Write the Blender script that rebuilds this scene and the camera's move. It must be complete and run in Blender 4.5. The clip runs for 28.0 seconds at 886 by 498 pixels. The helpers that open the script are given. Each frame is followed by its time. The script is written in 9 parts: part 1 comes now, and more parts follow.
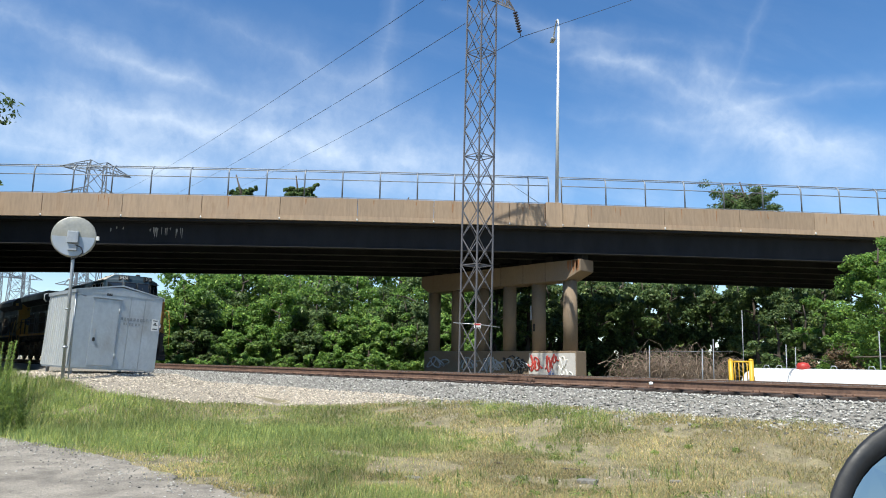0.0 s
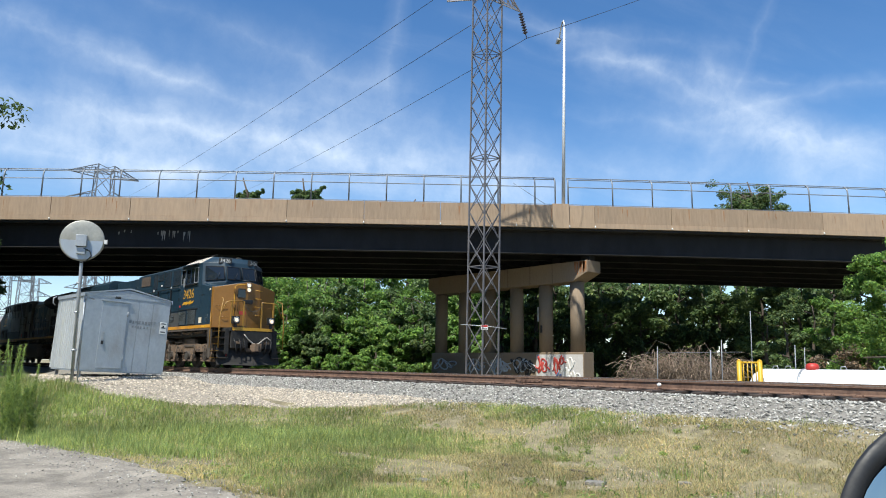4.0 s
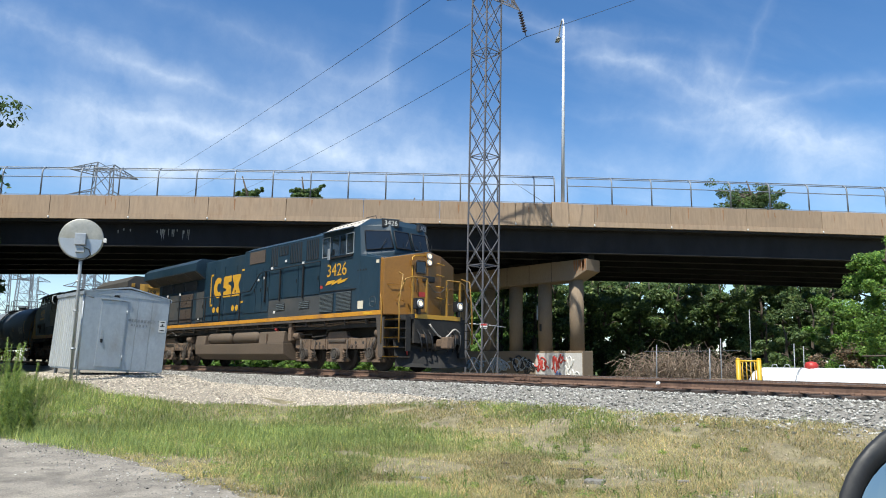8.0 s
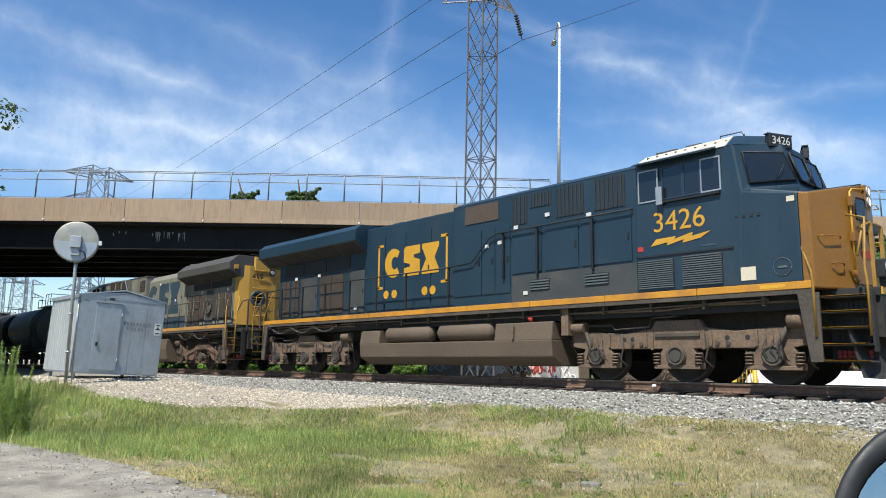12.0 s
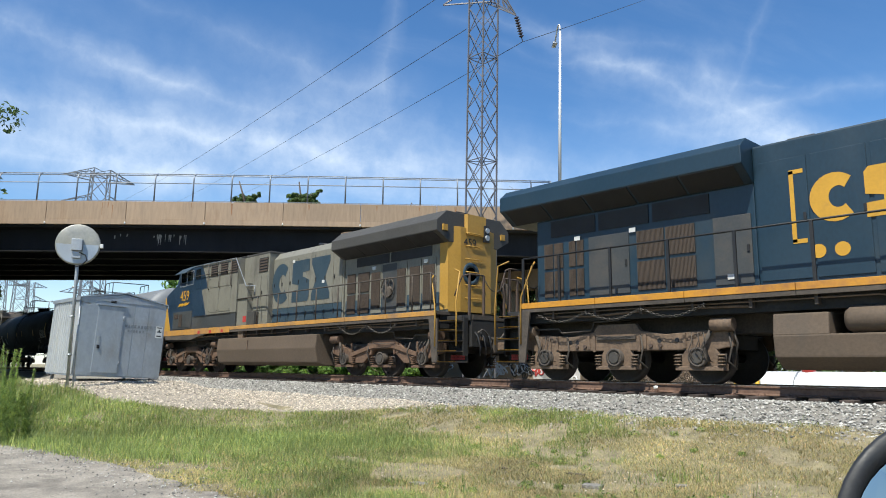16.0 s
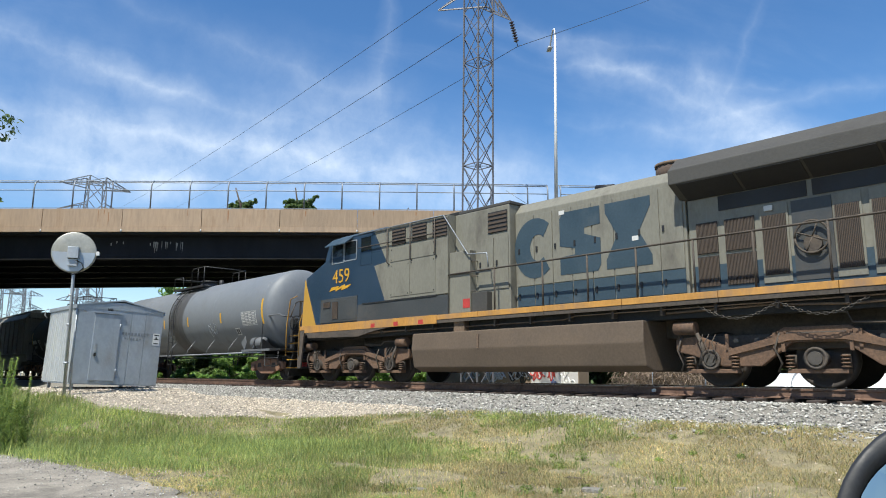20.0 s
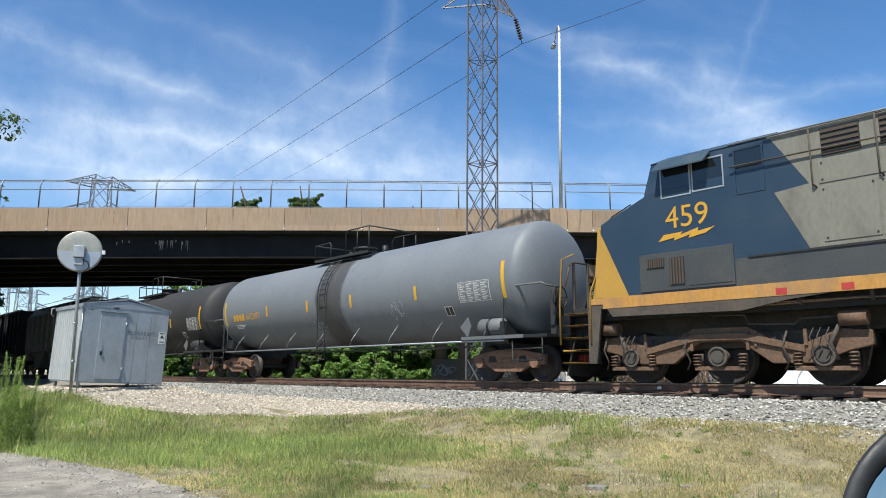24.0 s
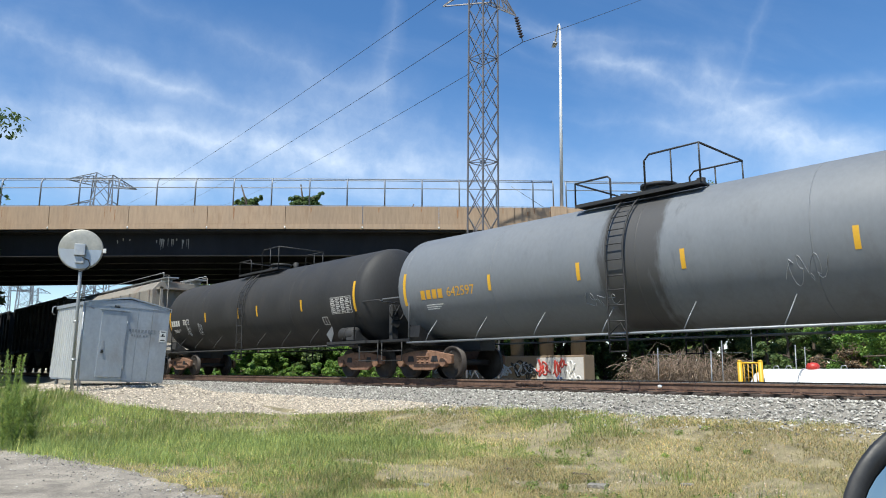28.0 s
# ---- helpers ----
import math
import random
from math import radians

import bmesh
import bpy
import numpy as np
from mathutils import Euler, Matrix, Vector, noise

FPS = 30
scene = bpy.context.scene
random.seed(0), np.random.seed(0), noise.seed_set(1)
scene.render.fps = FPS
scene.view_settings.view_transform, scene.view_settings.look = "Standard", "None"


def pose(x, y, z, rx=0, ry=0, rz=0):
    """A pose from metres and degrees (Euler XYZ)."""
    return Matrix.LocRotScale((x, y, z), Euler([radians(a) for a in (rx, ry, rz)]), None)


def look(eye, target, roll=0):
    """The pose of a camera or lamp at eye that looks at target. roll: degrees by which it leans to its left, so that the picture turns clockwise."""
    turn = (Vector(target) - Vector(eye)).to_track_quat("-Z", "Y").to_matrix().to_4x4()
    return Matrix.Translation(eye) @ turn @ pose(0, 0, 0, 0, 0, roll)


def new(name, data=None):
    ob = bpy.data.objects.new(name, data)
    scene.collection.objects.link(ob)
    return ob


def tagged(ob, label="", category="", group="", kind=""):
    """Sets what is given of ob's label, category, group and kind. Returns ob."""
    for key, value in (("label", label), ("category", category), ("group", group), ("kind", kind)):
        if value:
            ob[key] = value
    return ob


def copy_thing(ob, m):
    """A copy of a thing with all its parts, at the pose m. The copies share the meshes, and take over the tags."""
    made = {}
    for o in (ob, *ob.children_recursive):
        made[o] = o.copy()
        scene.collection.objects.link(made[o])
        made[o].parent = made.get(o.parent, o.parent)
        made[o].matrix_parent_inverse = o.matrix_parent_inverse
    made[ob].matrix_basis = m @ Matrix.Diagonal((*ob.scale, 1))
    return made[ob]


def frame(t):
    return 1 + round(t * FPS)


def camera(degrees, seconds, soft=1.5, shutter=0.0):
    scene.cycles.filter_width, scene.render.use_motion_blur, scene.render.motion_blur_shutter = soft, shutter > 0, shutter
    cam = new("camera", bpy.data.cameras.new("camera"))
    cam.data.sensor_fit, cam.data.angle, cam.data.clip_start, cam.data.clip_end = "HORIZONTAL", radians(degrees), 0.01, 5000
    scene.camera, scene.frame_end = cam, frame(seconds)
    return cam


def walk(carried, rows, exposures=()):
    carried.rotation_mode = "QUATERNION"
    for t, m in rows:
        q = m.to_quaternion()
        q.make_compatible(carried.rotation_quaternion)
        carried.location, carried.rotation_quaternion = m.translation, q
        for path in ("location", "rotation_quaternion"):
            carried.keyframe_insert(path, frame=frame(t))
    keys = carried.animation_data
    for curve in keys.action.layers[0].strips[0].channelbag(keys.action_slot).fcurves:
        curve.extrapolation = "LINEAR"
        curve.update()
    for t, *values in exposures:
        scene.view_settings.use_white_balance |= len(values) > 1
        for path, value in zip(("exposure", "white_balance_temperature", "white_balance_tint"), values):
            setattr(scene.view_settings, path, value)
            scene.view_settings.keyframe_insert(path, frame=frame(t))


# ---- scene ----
KELVIN, TINT = 6480, 5
EXPOSURE, SKY_STRENGTH, SUN_STRENGTH, CLOUD = 0.61, 0.108, 5.0, 7.0
cam = camera(64.0, 28.0, soft=1.0)

# the phone is held still; it only turns a little: seconds, rx, ry, rz in degrees
EYE = (0.0, 0.0, 0.28)
TURNS = [
    (0, 99.098, -0.911, 46.969), (0.5, 99.097, -0.788, 47.025), (1, 99.117, -0.669, 47.106), (1.5, 99.028, -0.748, 47.219),
    (2, 99.011, -0.782, 47.221), (2.5, 99.096, -0.733, 47.223), (3, 99.123, -0.680, 47.283), (3.5, 99.101, -0.644, 47.407),
    (5.5, 99.906, -1.087, 47.845), (6, 99.587, -0.809, 47.551), (6.5, 99.243, -0.713, 47.831), (7, 99.159, -0.625, 47.777),
    (7.5, 99.184, -0.615, 47.559), (8, 99.119, -0.729, 47.491), (8.5, 99.163, -0.751, 47.397), (9, 99.310, -0.713, 47.115),
    (9.5, 99.455, -0.684, 46.920), (10, 99.277, -0.550, 47.141), (10.5, 99.115, -0.611, 47.324), (11, 99.351, -0.645, 47.095),
    (11.5, 99.425, -0.592, 46.998), (12, 99.353, -0.675, 47.183), (12.5, 99.312, -0.831, 47.404), (14.5, 99.469, -0.814, 47.365),
    (15, 99.461, -0.800, 47.334), (15.5, 99.502, -0.700, 47.289), (16, 99.501, -0.548, 47.296), (16.5, 99.541, -0.520, 47.259),
    (17, 99.673, -0.533, 47.088), (17.5, 99.716, -0.407, 46.979), (18, 99.671, -0.290, 47.040), (18.5, 99.885, -0.295, 46.962),
    (19, 100.066, -0.183, 46.808), (19.5, 100.074, -0.053, 46.839), (20, 99.888, -0.037, 47.137), (20.5, 99.666, -0.113, 47.441),
    (21, 99.621, -0.113, 47.489), (21.5, 99.632, -0.032, 47.425), (23.5, 99.834, 0.023, 47.407), (24, 99.718, 0.064, 47.537),
    (24.5, 99.746, 0.116, 47.545), (25, 99.875, 0.329, 47.465), (25.5, 99.877, 0.303, 47.482), (26, 99.695, 0.109, 47.615),
    (26.5, 99.534, 0.037, 47.747), (27, 99.610, 0.118, 47.672), (27.5, 99.703, 0.121, 47.547), (28, 99.588, 0.038, 47.588)]
walk(cam, [(t, pose(*EYE, rx, ry, rz)) for t, rx, ry, rz in TURNS], [(0, EXPOSURE, KELVIN, TINT), (28, EXPOSURE, KELVIN, TINT)])

# how far the train's reference point has come along the track, in metres
TRAIN_RUN = [
    (0, -40.66), (1.5, -36.27), (2, -34.80), (3, -31.88), (3.5, -30.42), (5.5, -24.54),
    (6, -23.05), (7, -20.06), (8, -17.06), (9, -14.03), (10, -10.94), (11, -7.81),
    (12, -4.67), (12.5, -3.11), (14.5, 3.17), (15, 4.75), (16, 7.86), (17, 10.97),
    (18, 14.11), (19, 17.24), (20, 20.34), (21, 23.42), (21.5, 24.94), (23.5, 30.83),
    (24, 32.29), (25, 35.20), (26, 38.09), (27, 40.93), (28, 43.77)]
TRACK_Y = 14.58

# ---------------------------------------------------------------- light
SUN_TO = Vector((0.195, -0.57, 1.0)).normalized()
world = bpy.data.worlds.new("world")
scene.world = world
world.use_nodes = True
wn, wl = world.node_tree.nodes, world.node_tree.links
sky = wn.new("ShaderNodeTexSky")
sky.sky_type = "NISHITA"
sky.sun_disc = False
sky.sun_elevation = math.asin(SUN_TO.z)
sky.sun_rotation = math.atan2(SUN_TO.x, SUN_TO.y)
sky.air_density, sky.dust_density, sky.ozone_density = 1.0, 0.1, 5.0


def node(tree, kind, links=(), **values):
    n = tree.nodes.new(kind)
    for k, v in values.items():
        if k in ("operation", "blend_type", "data_type", "noise_dimensions", "feature", "interpolation_type", "vector_type"):
            if k == "operation":
                n.operation = v
            elif k == "blend_type":
                n.blend_type = v
            elif k == "data_type":
                n.data_type = v
            elif k == "feature":
                n.feature = v
            elif k == "interpolation_type":
                n.interpolation_type = v
        else:
            n.inputs[k.replace("_", " ")].default_value = v
    for a, b in links:
        tree.links.new(a, n.inputs[b])
    return n


def ramp(tree, fac, stops):
    n = tree.nodes.new("ShaderNodeValToRGB")
    while len(n.color_ramp.elements) < len(stops):
        n.color_ramp.elements.new(0.5)
    for e, (p, c) in zip(n.color_ramp.elements, stops):
        e.position, e.color = p, (c, c, c, 1) if isinstance(c, (int, float)) else (*c, 1)
    tree.links.new(fac, n.inputs["Fac"])
    return n


# thin cirrus drawn out by the wind, on the sky's dome
wt = world.node_tree
co = wn.new("ShaderNodeTexCoord")
sep = node(wt, "ShaderNodeSeparateXYZ", [(co.outputs["Generated"], "Vector")])
zc = node(wt, "ShaderNodeMath", [(sep.outputs["Z"], 0)], operation="MAXIMUM")
zc.inputs[1].default_value = 0.0
zc2 = node(wt, "ShaderNodeMath", [(zc.outputs[0], 0)], operation="ADD")
zc2.inputs[1].default_value = 0.14
flat = node(wt, "ShaderNodeVectorMath", [(co.outputs["Generated"], 0)], operation="DIVIDE")
comb = node(wt, "ShaderNodeCombineXYZ", [(zc2.outputs[0], "X"), (zc2.outputs[0], "Y")], Z=1.0)
wl.new(comb.outputs[0], flat.inputs[1])


def cirrus(turn, stretch, scale, seed, lo, hi, detail=8.0, rough=0.62, warp=0.8):
    m0 = wn.new("ShaderNodeMapping")
    m0.inputs["Rotation"].default_value = (0, 0, radians(-turn))
    wl.new(flat.outputs[0], m0.inputs["Vector"])
    mp = wn.new("ShaderNodeMapping")
    mp.inputs["Scale"].default_value = (1.0, stretch, 0.0)
    mp.inputs["Location"].default_value = (seed, seed * 0.7, 0)
    wl.new(m0.outputs[0], mp.inputs["Vector"])
    tx = node(wt, "ShaderNodeTexNoise", [(mp.outputs[0], "Vector")], Scale=scale, Detail=detail, Roughness=rough, Distortion=warp)
    return ramp(wt, tx.outputs["Fac"], [(lo, 0.0), (hi, 1.0)])


c1 = cirrus(74, 3.6, 0.80, 3.4, 0.44, 0.74)
c2 = cirrus(66, 2.0, 0.50, 9.1, 0.40, 0.66)
c3 = cirrus(80, 6.0, 1.8, 5.2, 0.36, 0.76)
veil = node(wt, "ShaderNodeMath", [(c1.outputs[0], 0), (c2.outputs[0], 1)], operation="MULTIPLY")
fine = node(wt, "ShaderNodeMath", [(c3.outputs[0], 0)], operation="MULTIPLY_ADD")
fine.inputs[1].default_value, fine.inputs[2].default_value = 0.9, 0.35
veil2 = node(wt, "ShaderNodeMath", [(veil.outputs[0], 0), (fine.outputs[0], 1)], operation="MULTIPLY")
# single streaks of high cloud: from and to (bearing, height) in degrees, width, strength
warp_a = node(wt, "ShaderNodeTexNoise", [(co.outputs["Generated"], "Vector")], Scale=9.0, Detail=5.0, Roughness=0.55)
warp_b = node(wt, "ShaderNodeVectorMath", [(warp_a.outputs["Color"], 0)], operation="SUBTRACT")
warp_b.inputs[1].default_value = (0.5, 0.5, 0.5)
warp_c = node(wt, "ShaderNodeVectorMath", [(warp_b.outputs[0], 0)], operation="SCALE")
warp_c.inputs["Scale"].default_value = 0.06
warped = node(wt, "ShaderNodeVectorMath", [(co.outputs["Generated"], 0), (warp_c.outputs[0], 1)], operation="ADD")


def sky_way(bearing, up):
    b, e = radians(bearing), radians(up)
    return Vector((math.sin(b) * math.cos(e), math.cos(b) * math.cos(e), math.sin(e)))


def streak(b1, e1, b2, e2, width, strength, before):
    p, q = sky_way(b1, e1), sky_way(b2, e2)
    across, mid = p.cross(q).normalized(), (p + q).normalized()
    d1 = node(wt, "ShaderNodeVectorMath", [(warped.outputs[0], 0)], operation="DOT_PRODUCT")
    d1.inputs[1].default_value = across
    a1 = node(wt, "ShaderNodeMath", [(d1.outputs["Value"], 0)], operation="ABSOLUTE")
    f1 = ramp(wt, a1.outputs[0], [(0.0, strength * 0.52), (radians(width) * 0.6, strength * 0.28), (radians(width) * 1.9, 0.0)])
    d2 = node(wt, "ShaderNodeVectorMath", [(warped.outputs[0], 0)], operation="DOT_PRODUCT")
    d2.inputs[1].default_value = mid
    end = math.cos(p.angle(mid))
    f2 = ramp(wt, d2.outputs["Value"], [(max(end - 0.02, 0.0), 0.0), (min(end + (1 - end) * 0.55, 1.0), 1.0)])
    both = node(wt, "ShaderNodeMath", [(f1.outputs[0], 0), (f2.outputs[0], 1)], operation="MULTIPLY")
    out = node(wt, "ShaderNodeMath", [(both.outputs[0], 0), (before, 1)], operation="ADD")
    return out.outputs[0]


far_cirrus = node(wt, "ShaderNodeMath", [(veil2.outputs[0], 0)], operation="MULTIPLY")
far_cirrus.inputs[1].default_value = 0.20
total = far_cirrus.outputs[0]
for row in ((-86.0, 17.7, -66.5, 17.3, 1.2, 0.44), (-74.0, 17.7, -54.0, 16.0, 1.5, 0.50), (-63.5, 17.3, -42.0, 14.5, 1.9, 0.46), (-86.0, 16.4, -71.5, 14.7, 1.2, 0.46), (-86.0, 14.2, -68.0, 14.2, 1.6, 0.46),
            (-81.0, 22.7, -71.5, 21.4, 0.8, 0.30), (-73.5, 21.6, -65.5, 20.4, 0.7, 0.24), (-65.5, 25.2, -56.5, 22.9, 0.9, 0.20), (-51.4, 29.0, -52.5, 20.8, 0.6, 0.20), (-58.0, 21.0, -44.5, 17.6, 2.4, 0.20),
            (-84.0, 20.5, -50.0, 18.5, 4.0, 0.22), (-76.0, 13.2, -40.0, 13.4, 2.2, 0.30), (-33.4, 24.0, -27.6, 20.6, 0.7, 0.22), (-30.6, 22.4, -21.0, 17.6, 0.95, 0.32), (-29.5, 20.6, -19.8, 15.4, 2.2, 0.26), (-23.6, 19.2, -18.8, 13.0, 1.5, 0.32),
            (-31.2, 18.6, -22.0, 16.8, 0.8, 0.22), (-33.0, 23.7, -26.2, 22.1, 0.4, 0.16), (-22.9, 19.2, -17.2, 19.5, 0.5, 0.20), (-37.9, 26.3, -33.0, 25.4, 0.5, 0.18), (-22.8, 23.0, -24.2, 20.4, 0.35, 0.12), (-22.0, 16.2, -10.0, 14.8, 1.2, 0.20), (-46.0, 16.6, -30.0, 14.6, 1.8, 0.24), (-32.0, 15.0, -12.0, 13.2, 1.8, 0.22)):
    total = streak(*row, total)
wisp = node(wt, "ShaderNodeTexNoise", [(warped.outputs[0], "Vector")], Scale=20.0, Detail=9.0, Roughness=0.66)
wisp_k = ramp(wt, wisp.outputs["Fac"], [(0.30, 0.55), (0.70, 1.25)])
clouds = node(wt, "ShaderNodeMath", [(total, 0), (wisp_k.outputs[0], 1)], operation="MULTIPLY")
haze = ramp(wt, sep.outputs["Z"], [(0.0, 0.30), (0.24, 0.0)])
cover = node(wt, "ShaderNodeMath", [(clouds.outputs[0], 0), (haze.outputs[0], 1)], operation="ADD")
cover.use_clamp = True
deep = wn.new("ShaderNodeHueSaturation")
deep.inputs["Saturation"].default_value = 1.16
deep.inputs["Hue"].default_value = 0.503
wl.new(sky.outputs[0], deep.inputs["Color"])
mixs = wn.new("ShaderNodeMixRGB")
wl.new(cover.outputs[0], mixs.inputs["Fac"])
wl.new(deep.outputs[0], mixs.inputs[1])
mixs.inputs[2].default_value = (CLOUD * 0.93, CLOUD, CLOUD * 1.12, 1)
bg = wn["Background"]
wl.new(mixs.outputs[0], bg.inputs["Color"])
bg.inputs["Strength"].default_value = SKY_STRENGTH

sun = bpy.data.lights.new("sun", "SUN")
sun.energy, sun.angle, sun.color = SUN_STRENGTH, radians(0.55), (1.0, 0.955, 0.88)
new("sun", sun).matrix_world = look(SUN_TO * 100, (0, 0, 0))


# ---------------------------------------------------------------- materials
def material(name, base, rough=0.6, metal=0.0, var=0.18, scale=1.2, fine=18.0, bump=0.15, bscale=30.0, dirt=None, dirt_at=0.55,
             dirt_scale=0.8, stretch=(1, 1, 1), rand=0.0, spec=0.5, island=0.0, emit=0.0, coat=0.0):
    """A painted or raw surface: two scales of tone, stains of a second colour, and fine relief, in metres of the thing."""
    m = bpy.data.materials.new(name)
    m.use_nodes = True
    tr = m.node_tree
    b = tr.nodes["Principled BSDF"]
    b.inputs["Roughness"].default_value = rough
    b.inputs["Metallic"].default_value = metal
    b.inputs["Specular IOR Level"].default_value = spec
    if coat:
        b.inputs["Coat Weight"].default_value = coat
    tc = tr.nodes.new("ShaderNodeTexCoord")
    mp = node(tr, "ShaderNodeMapping", [(tc.outputs["Object"], "Vector")])
    mp.inputs["Scale"].default_value = stretch
    n1 = node(tr, "ShaderNodeTexNoise", [(mp.outputs[0], "Vector")], Scale=scale, Detail=5.0, Roughness=0.6)
    n2 = node(tr, "ShaderNodeTexNoise", [(mp.outputs[0], "Vector")], Scale=fine, Detail=3.0, Roughness=0.6)
    add = node(tr, "ShaderNodeMath", [(n1.outputs["Fac"], 0), (n2.outputs["Fac"], 1)], operation="ADD")
    lo = [c * (1 - var) for c in base]
    hi = [min(c * (1 + var), 0.95) for c in base]
    half = node(tr, "ShaderNodeMath", [(add.outputs[0], 0)], operation="MULTIPLY")
    half.inputs[1].default_value = 0.5
    r1 = ramp(tr, half.outputs[0], [(0.34, lo), (0.66, hi)])
    out = r1.outputs[0]
    if dirt:
        nd = node(tr, "ShaderNodeTexNoise", [(mp.outputs[0], "Vector")], Scale=dirt_scale, Detail=7.0, Roughness=0.7)
        fd = ramp(tr, nd.outputs["Fac"], [(dirt_at, 0.0), (min(dirt_at + 0.22, 1.0), 0.85)])
        mx = tr.nodes.new("ShaderNodeMixRGB")
        tr.links.new(fd.outputs[0], mx.inputs["Fac"])
        tr.links.new(out, mx.inputs[1])
        mx.inputs[2].default_value = (*dirt, 1)
        out = mx.outputs[0]
    if rand or island:
        src = tr.nodes.new("ShaderNodeObjectInfo").outputs["Random"] if rand else tr.nodes.new("ShaderNodeNewGeometry").outputs["Random Per Island"]
        k = rand or island
        rr = ramp(tr, src, [(0.0, 1 - k), (1.0, 1 + k)])
        mx = tr.nodes.new("ShaderNodeMixRGB")
        mx.blend_type = "MULTIPLY"
        mx.inputs["Fac"].default_value = 1.0
        tr.links.new(out, mx.inputs[1])
        tr.links.new(rr.outputs[0], mx.inputs[2])
        out = mx.outputs[0]
    tr.links.new(out, b.inputs["Base Color"])
    rv = ramp(tr, n1.outputs["Fac"], [(0.3, max(rough - 0.12, 0.02)), (0.7, min(rough + 0.12, 1.0))])
    tr.links.new(rv.outputs[0], b.inputs["Roughness"])
    if bump:
        nb = node(tr, "ShaderNodeTexNoise", [(mp.outputs[0], "Vector")], Scale=bscale, Detail=4.0)
        bp = node(tr, "ShaderNodeBump", [(nb.outputs["Fac"], "Height")], Strength=bump, Distance=0.02)
        tr.links.new(bp.outputs[0], b.inputs["Normal"])
    if emit:
        b.inputs["Emission Color"].default_value = (*base, 1)
        b.inputs["Emission Strength"].default_value = emit
    return m


def leafy(name, base, through_=0.35, var=0.45, rough=0.5):
    """Leaves and grass: each leaf its own tone, some light comes through."""
    m = bpy.data.materials.new(name)
    m.use_nodes = True
    tr = m.node_tree
    b = tr.nodes["Principled BSDF"]
    g = tr.nodes.new("ShaderNodeNewGeometry")
    r = ramp(tr, g.outputs["Random Per Island"], [(0.0, [c * (1 - var) for c in base]), (0.6, base), (1.0, (base[0] * (1.4 + var), base[1] * (1.15 + var * 0.6), base[2] * 1.1))])
    tc = tr.nodes.new("ShaderNodeTexCoord")
    nz = node(tr, "ShaderNodeTexNoise", [(tc.outputs["Object"], "Vector")], Scale=0.55, Detail=3.0)
    tone = ramp(tr, nz.outputs["Fac"], [(0.3, 0.6), (0.7, 1.35)])
    mx = tr.nodes.new("ShaderNodeMixRGB")
    mx.blend_type = "MULTIPLY"
    mx.inputs["Fac"].default_value = 1.0
    tr.links.new(r.outputs[0], mx.inputs[1])
    tr.links.new(tone.outputs[0], mx.inputs[2])
    tr.links.new(mx.outputs[0], b.inputs["Base Color"])
    b.inputs["Roughness"].default_value = rough
    b.inputs["Specular IOR Level"].default_value = 0.3
    t = tr.nodes.new("ShaderNodeBsdfTranslucent")
    tr.links.new(mx.outputs[0], t.inputs["Color"])
    ms = tr.nodes.new("ShaderNodeMixShader")
    ms.inputs["Fac"].default_value = through_
    tr.links.new(b.outputs[0], ms.inputs[1])
    tr.links.new(t.outputs[0], ms.inputs[2])
    tr.links.new(ms.outputs[0], tr.nodes["Material Output"].inputs["Surface"])
    return m


CONCRETE = material("weathered_concrete", (0.295, 0.214, 0.145), 0.85, var=0.20, scale=0.9, fine=7, bump=0.25, bscale=60, dirt=(0.165, 0.100, 0.060), dirt_at=0.55, dirt_scale=0.9, stretch=(1, 1, 0.16), rand=0.12)
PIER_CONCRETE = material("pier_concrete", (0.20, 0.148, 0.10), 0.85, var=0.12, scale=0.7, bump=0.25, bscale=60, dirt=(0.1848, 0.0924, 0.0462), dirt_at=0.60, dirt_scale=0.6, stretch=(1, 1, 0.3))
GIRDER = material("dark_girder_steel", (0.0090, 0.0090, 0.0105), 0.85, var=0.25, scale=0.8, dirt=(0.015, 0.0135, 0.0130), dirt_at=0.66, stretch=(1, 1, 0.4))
LIME = material("lime_stain", (0.3234, 0.308, 0.2772), 0.9, var=0.2)
GALV = material("galvanised_steel", (0.3542, 0.3696, 0.385), 0.48, 0.55, var=0.12, scale=2.0, bump=0.06, dirt=(0.231, 0.2233, 0.2079), dirt_at=0.6)
TOWER_STEEL = material("weathered_tower_steel", (0.145, 0.14, 0.148), 0.6, 0.35, var=0.2, scale=1.0, bump=0.08, dirt=(0.154, 0.1309, 0.1232), dirt_at=0.55)
FENCE_STEEL = material("fence_steel", (0.20, 0.215, 0.235), 0.5, 0.3, var=0.1)
WHITE_POLE = material("white_painted_pole", (0.5544, 0.5544, 0.5544), 0.4, var=0.05, bump=0.03)
WIRE = material("wire", (0.0385, 0.0385, 0.0423), 0.5, 0.3, bump=0)
INSUL = material("brown_insulator", (0.0462, 0.0385, 0.0462), 0.25, bump=0)
SHED = material("shed_aluminium", (0.345, 0.378, 0.420), 0.40, 0.45, var=0.14, scale=1.0, fine=7, bump=0.05, bscale=12, dirt=(0.25, 0.25, 0.235), dirt_at=0.52, dirt_scale=0.9, stretch=(1, 1, 0.7))
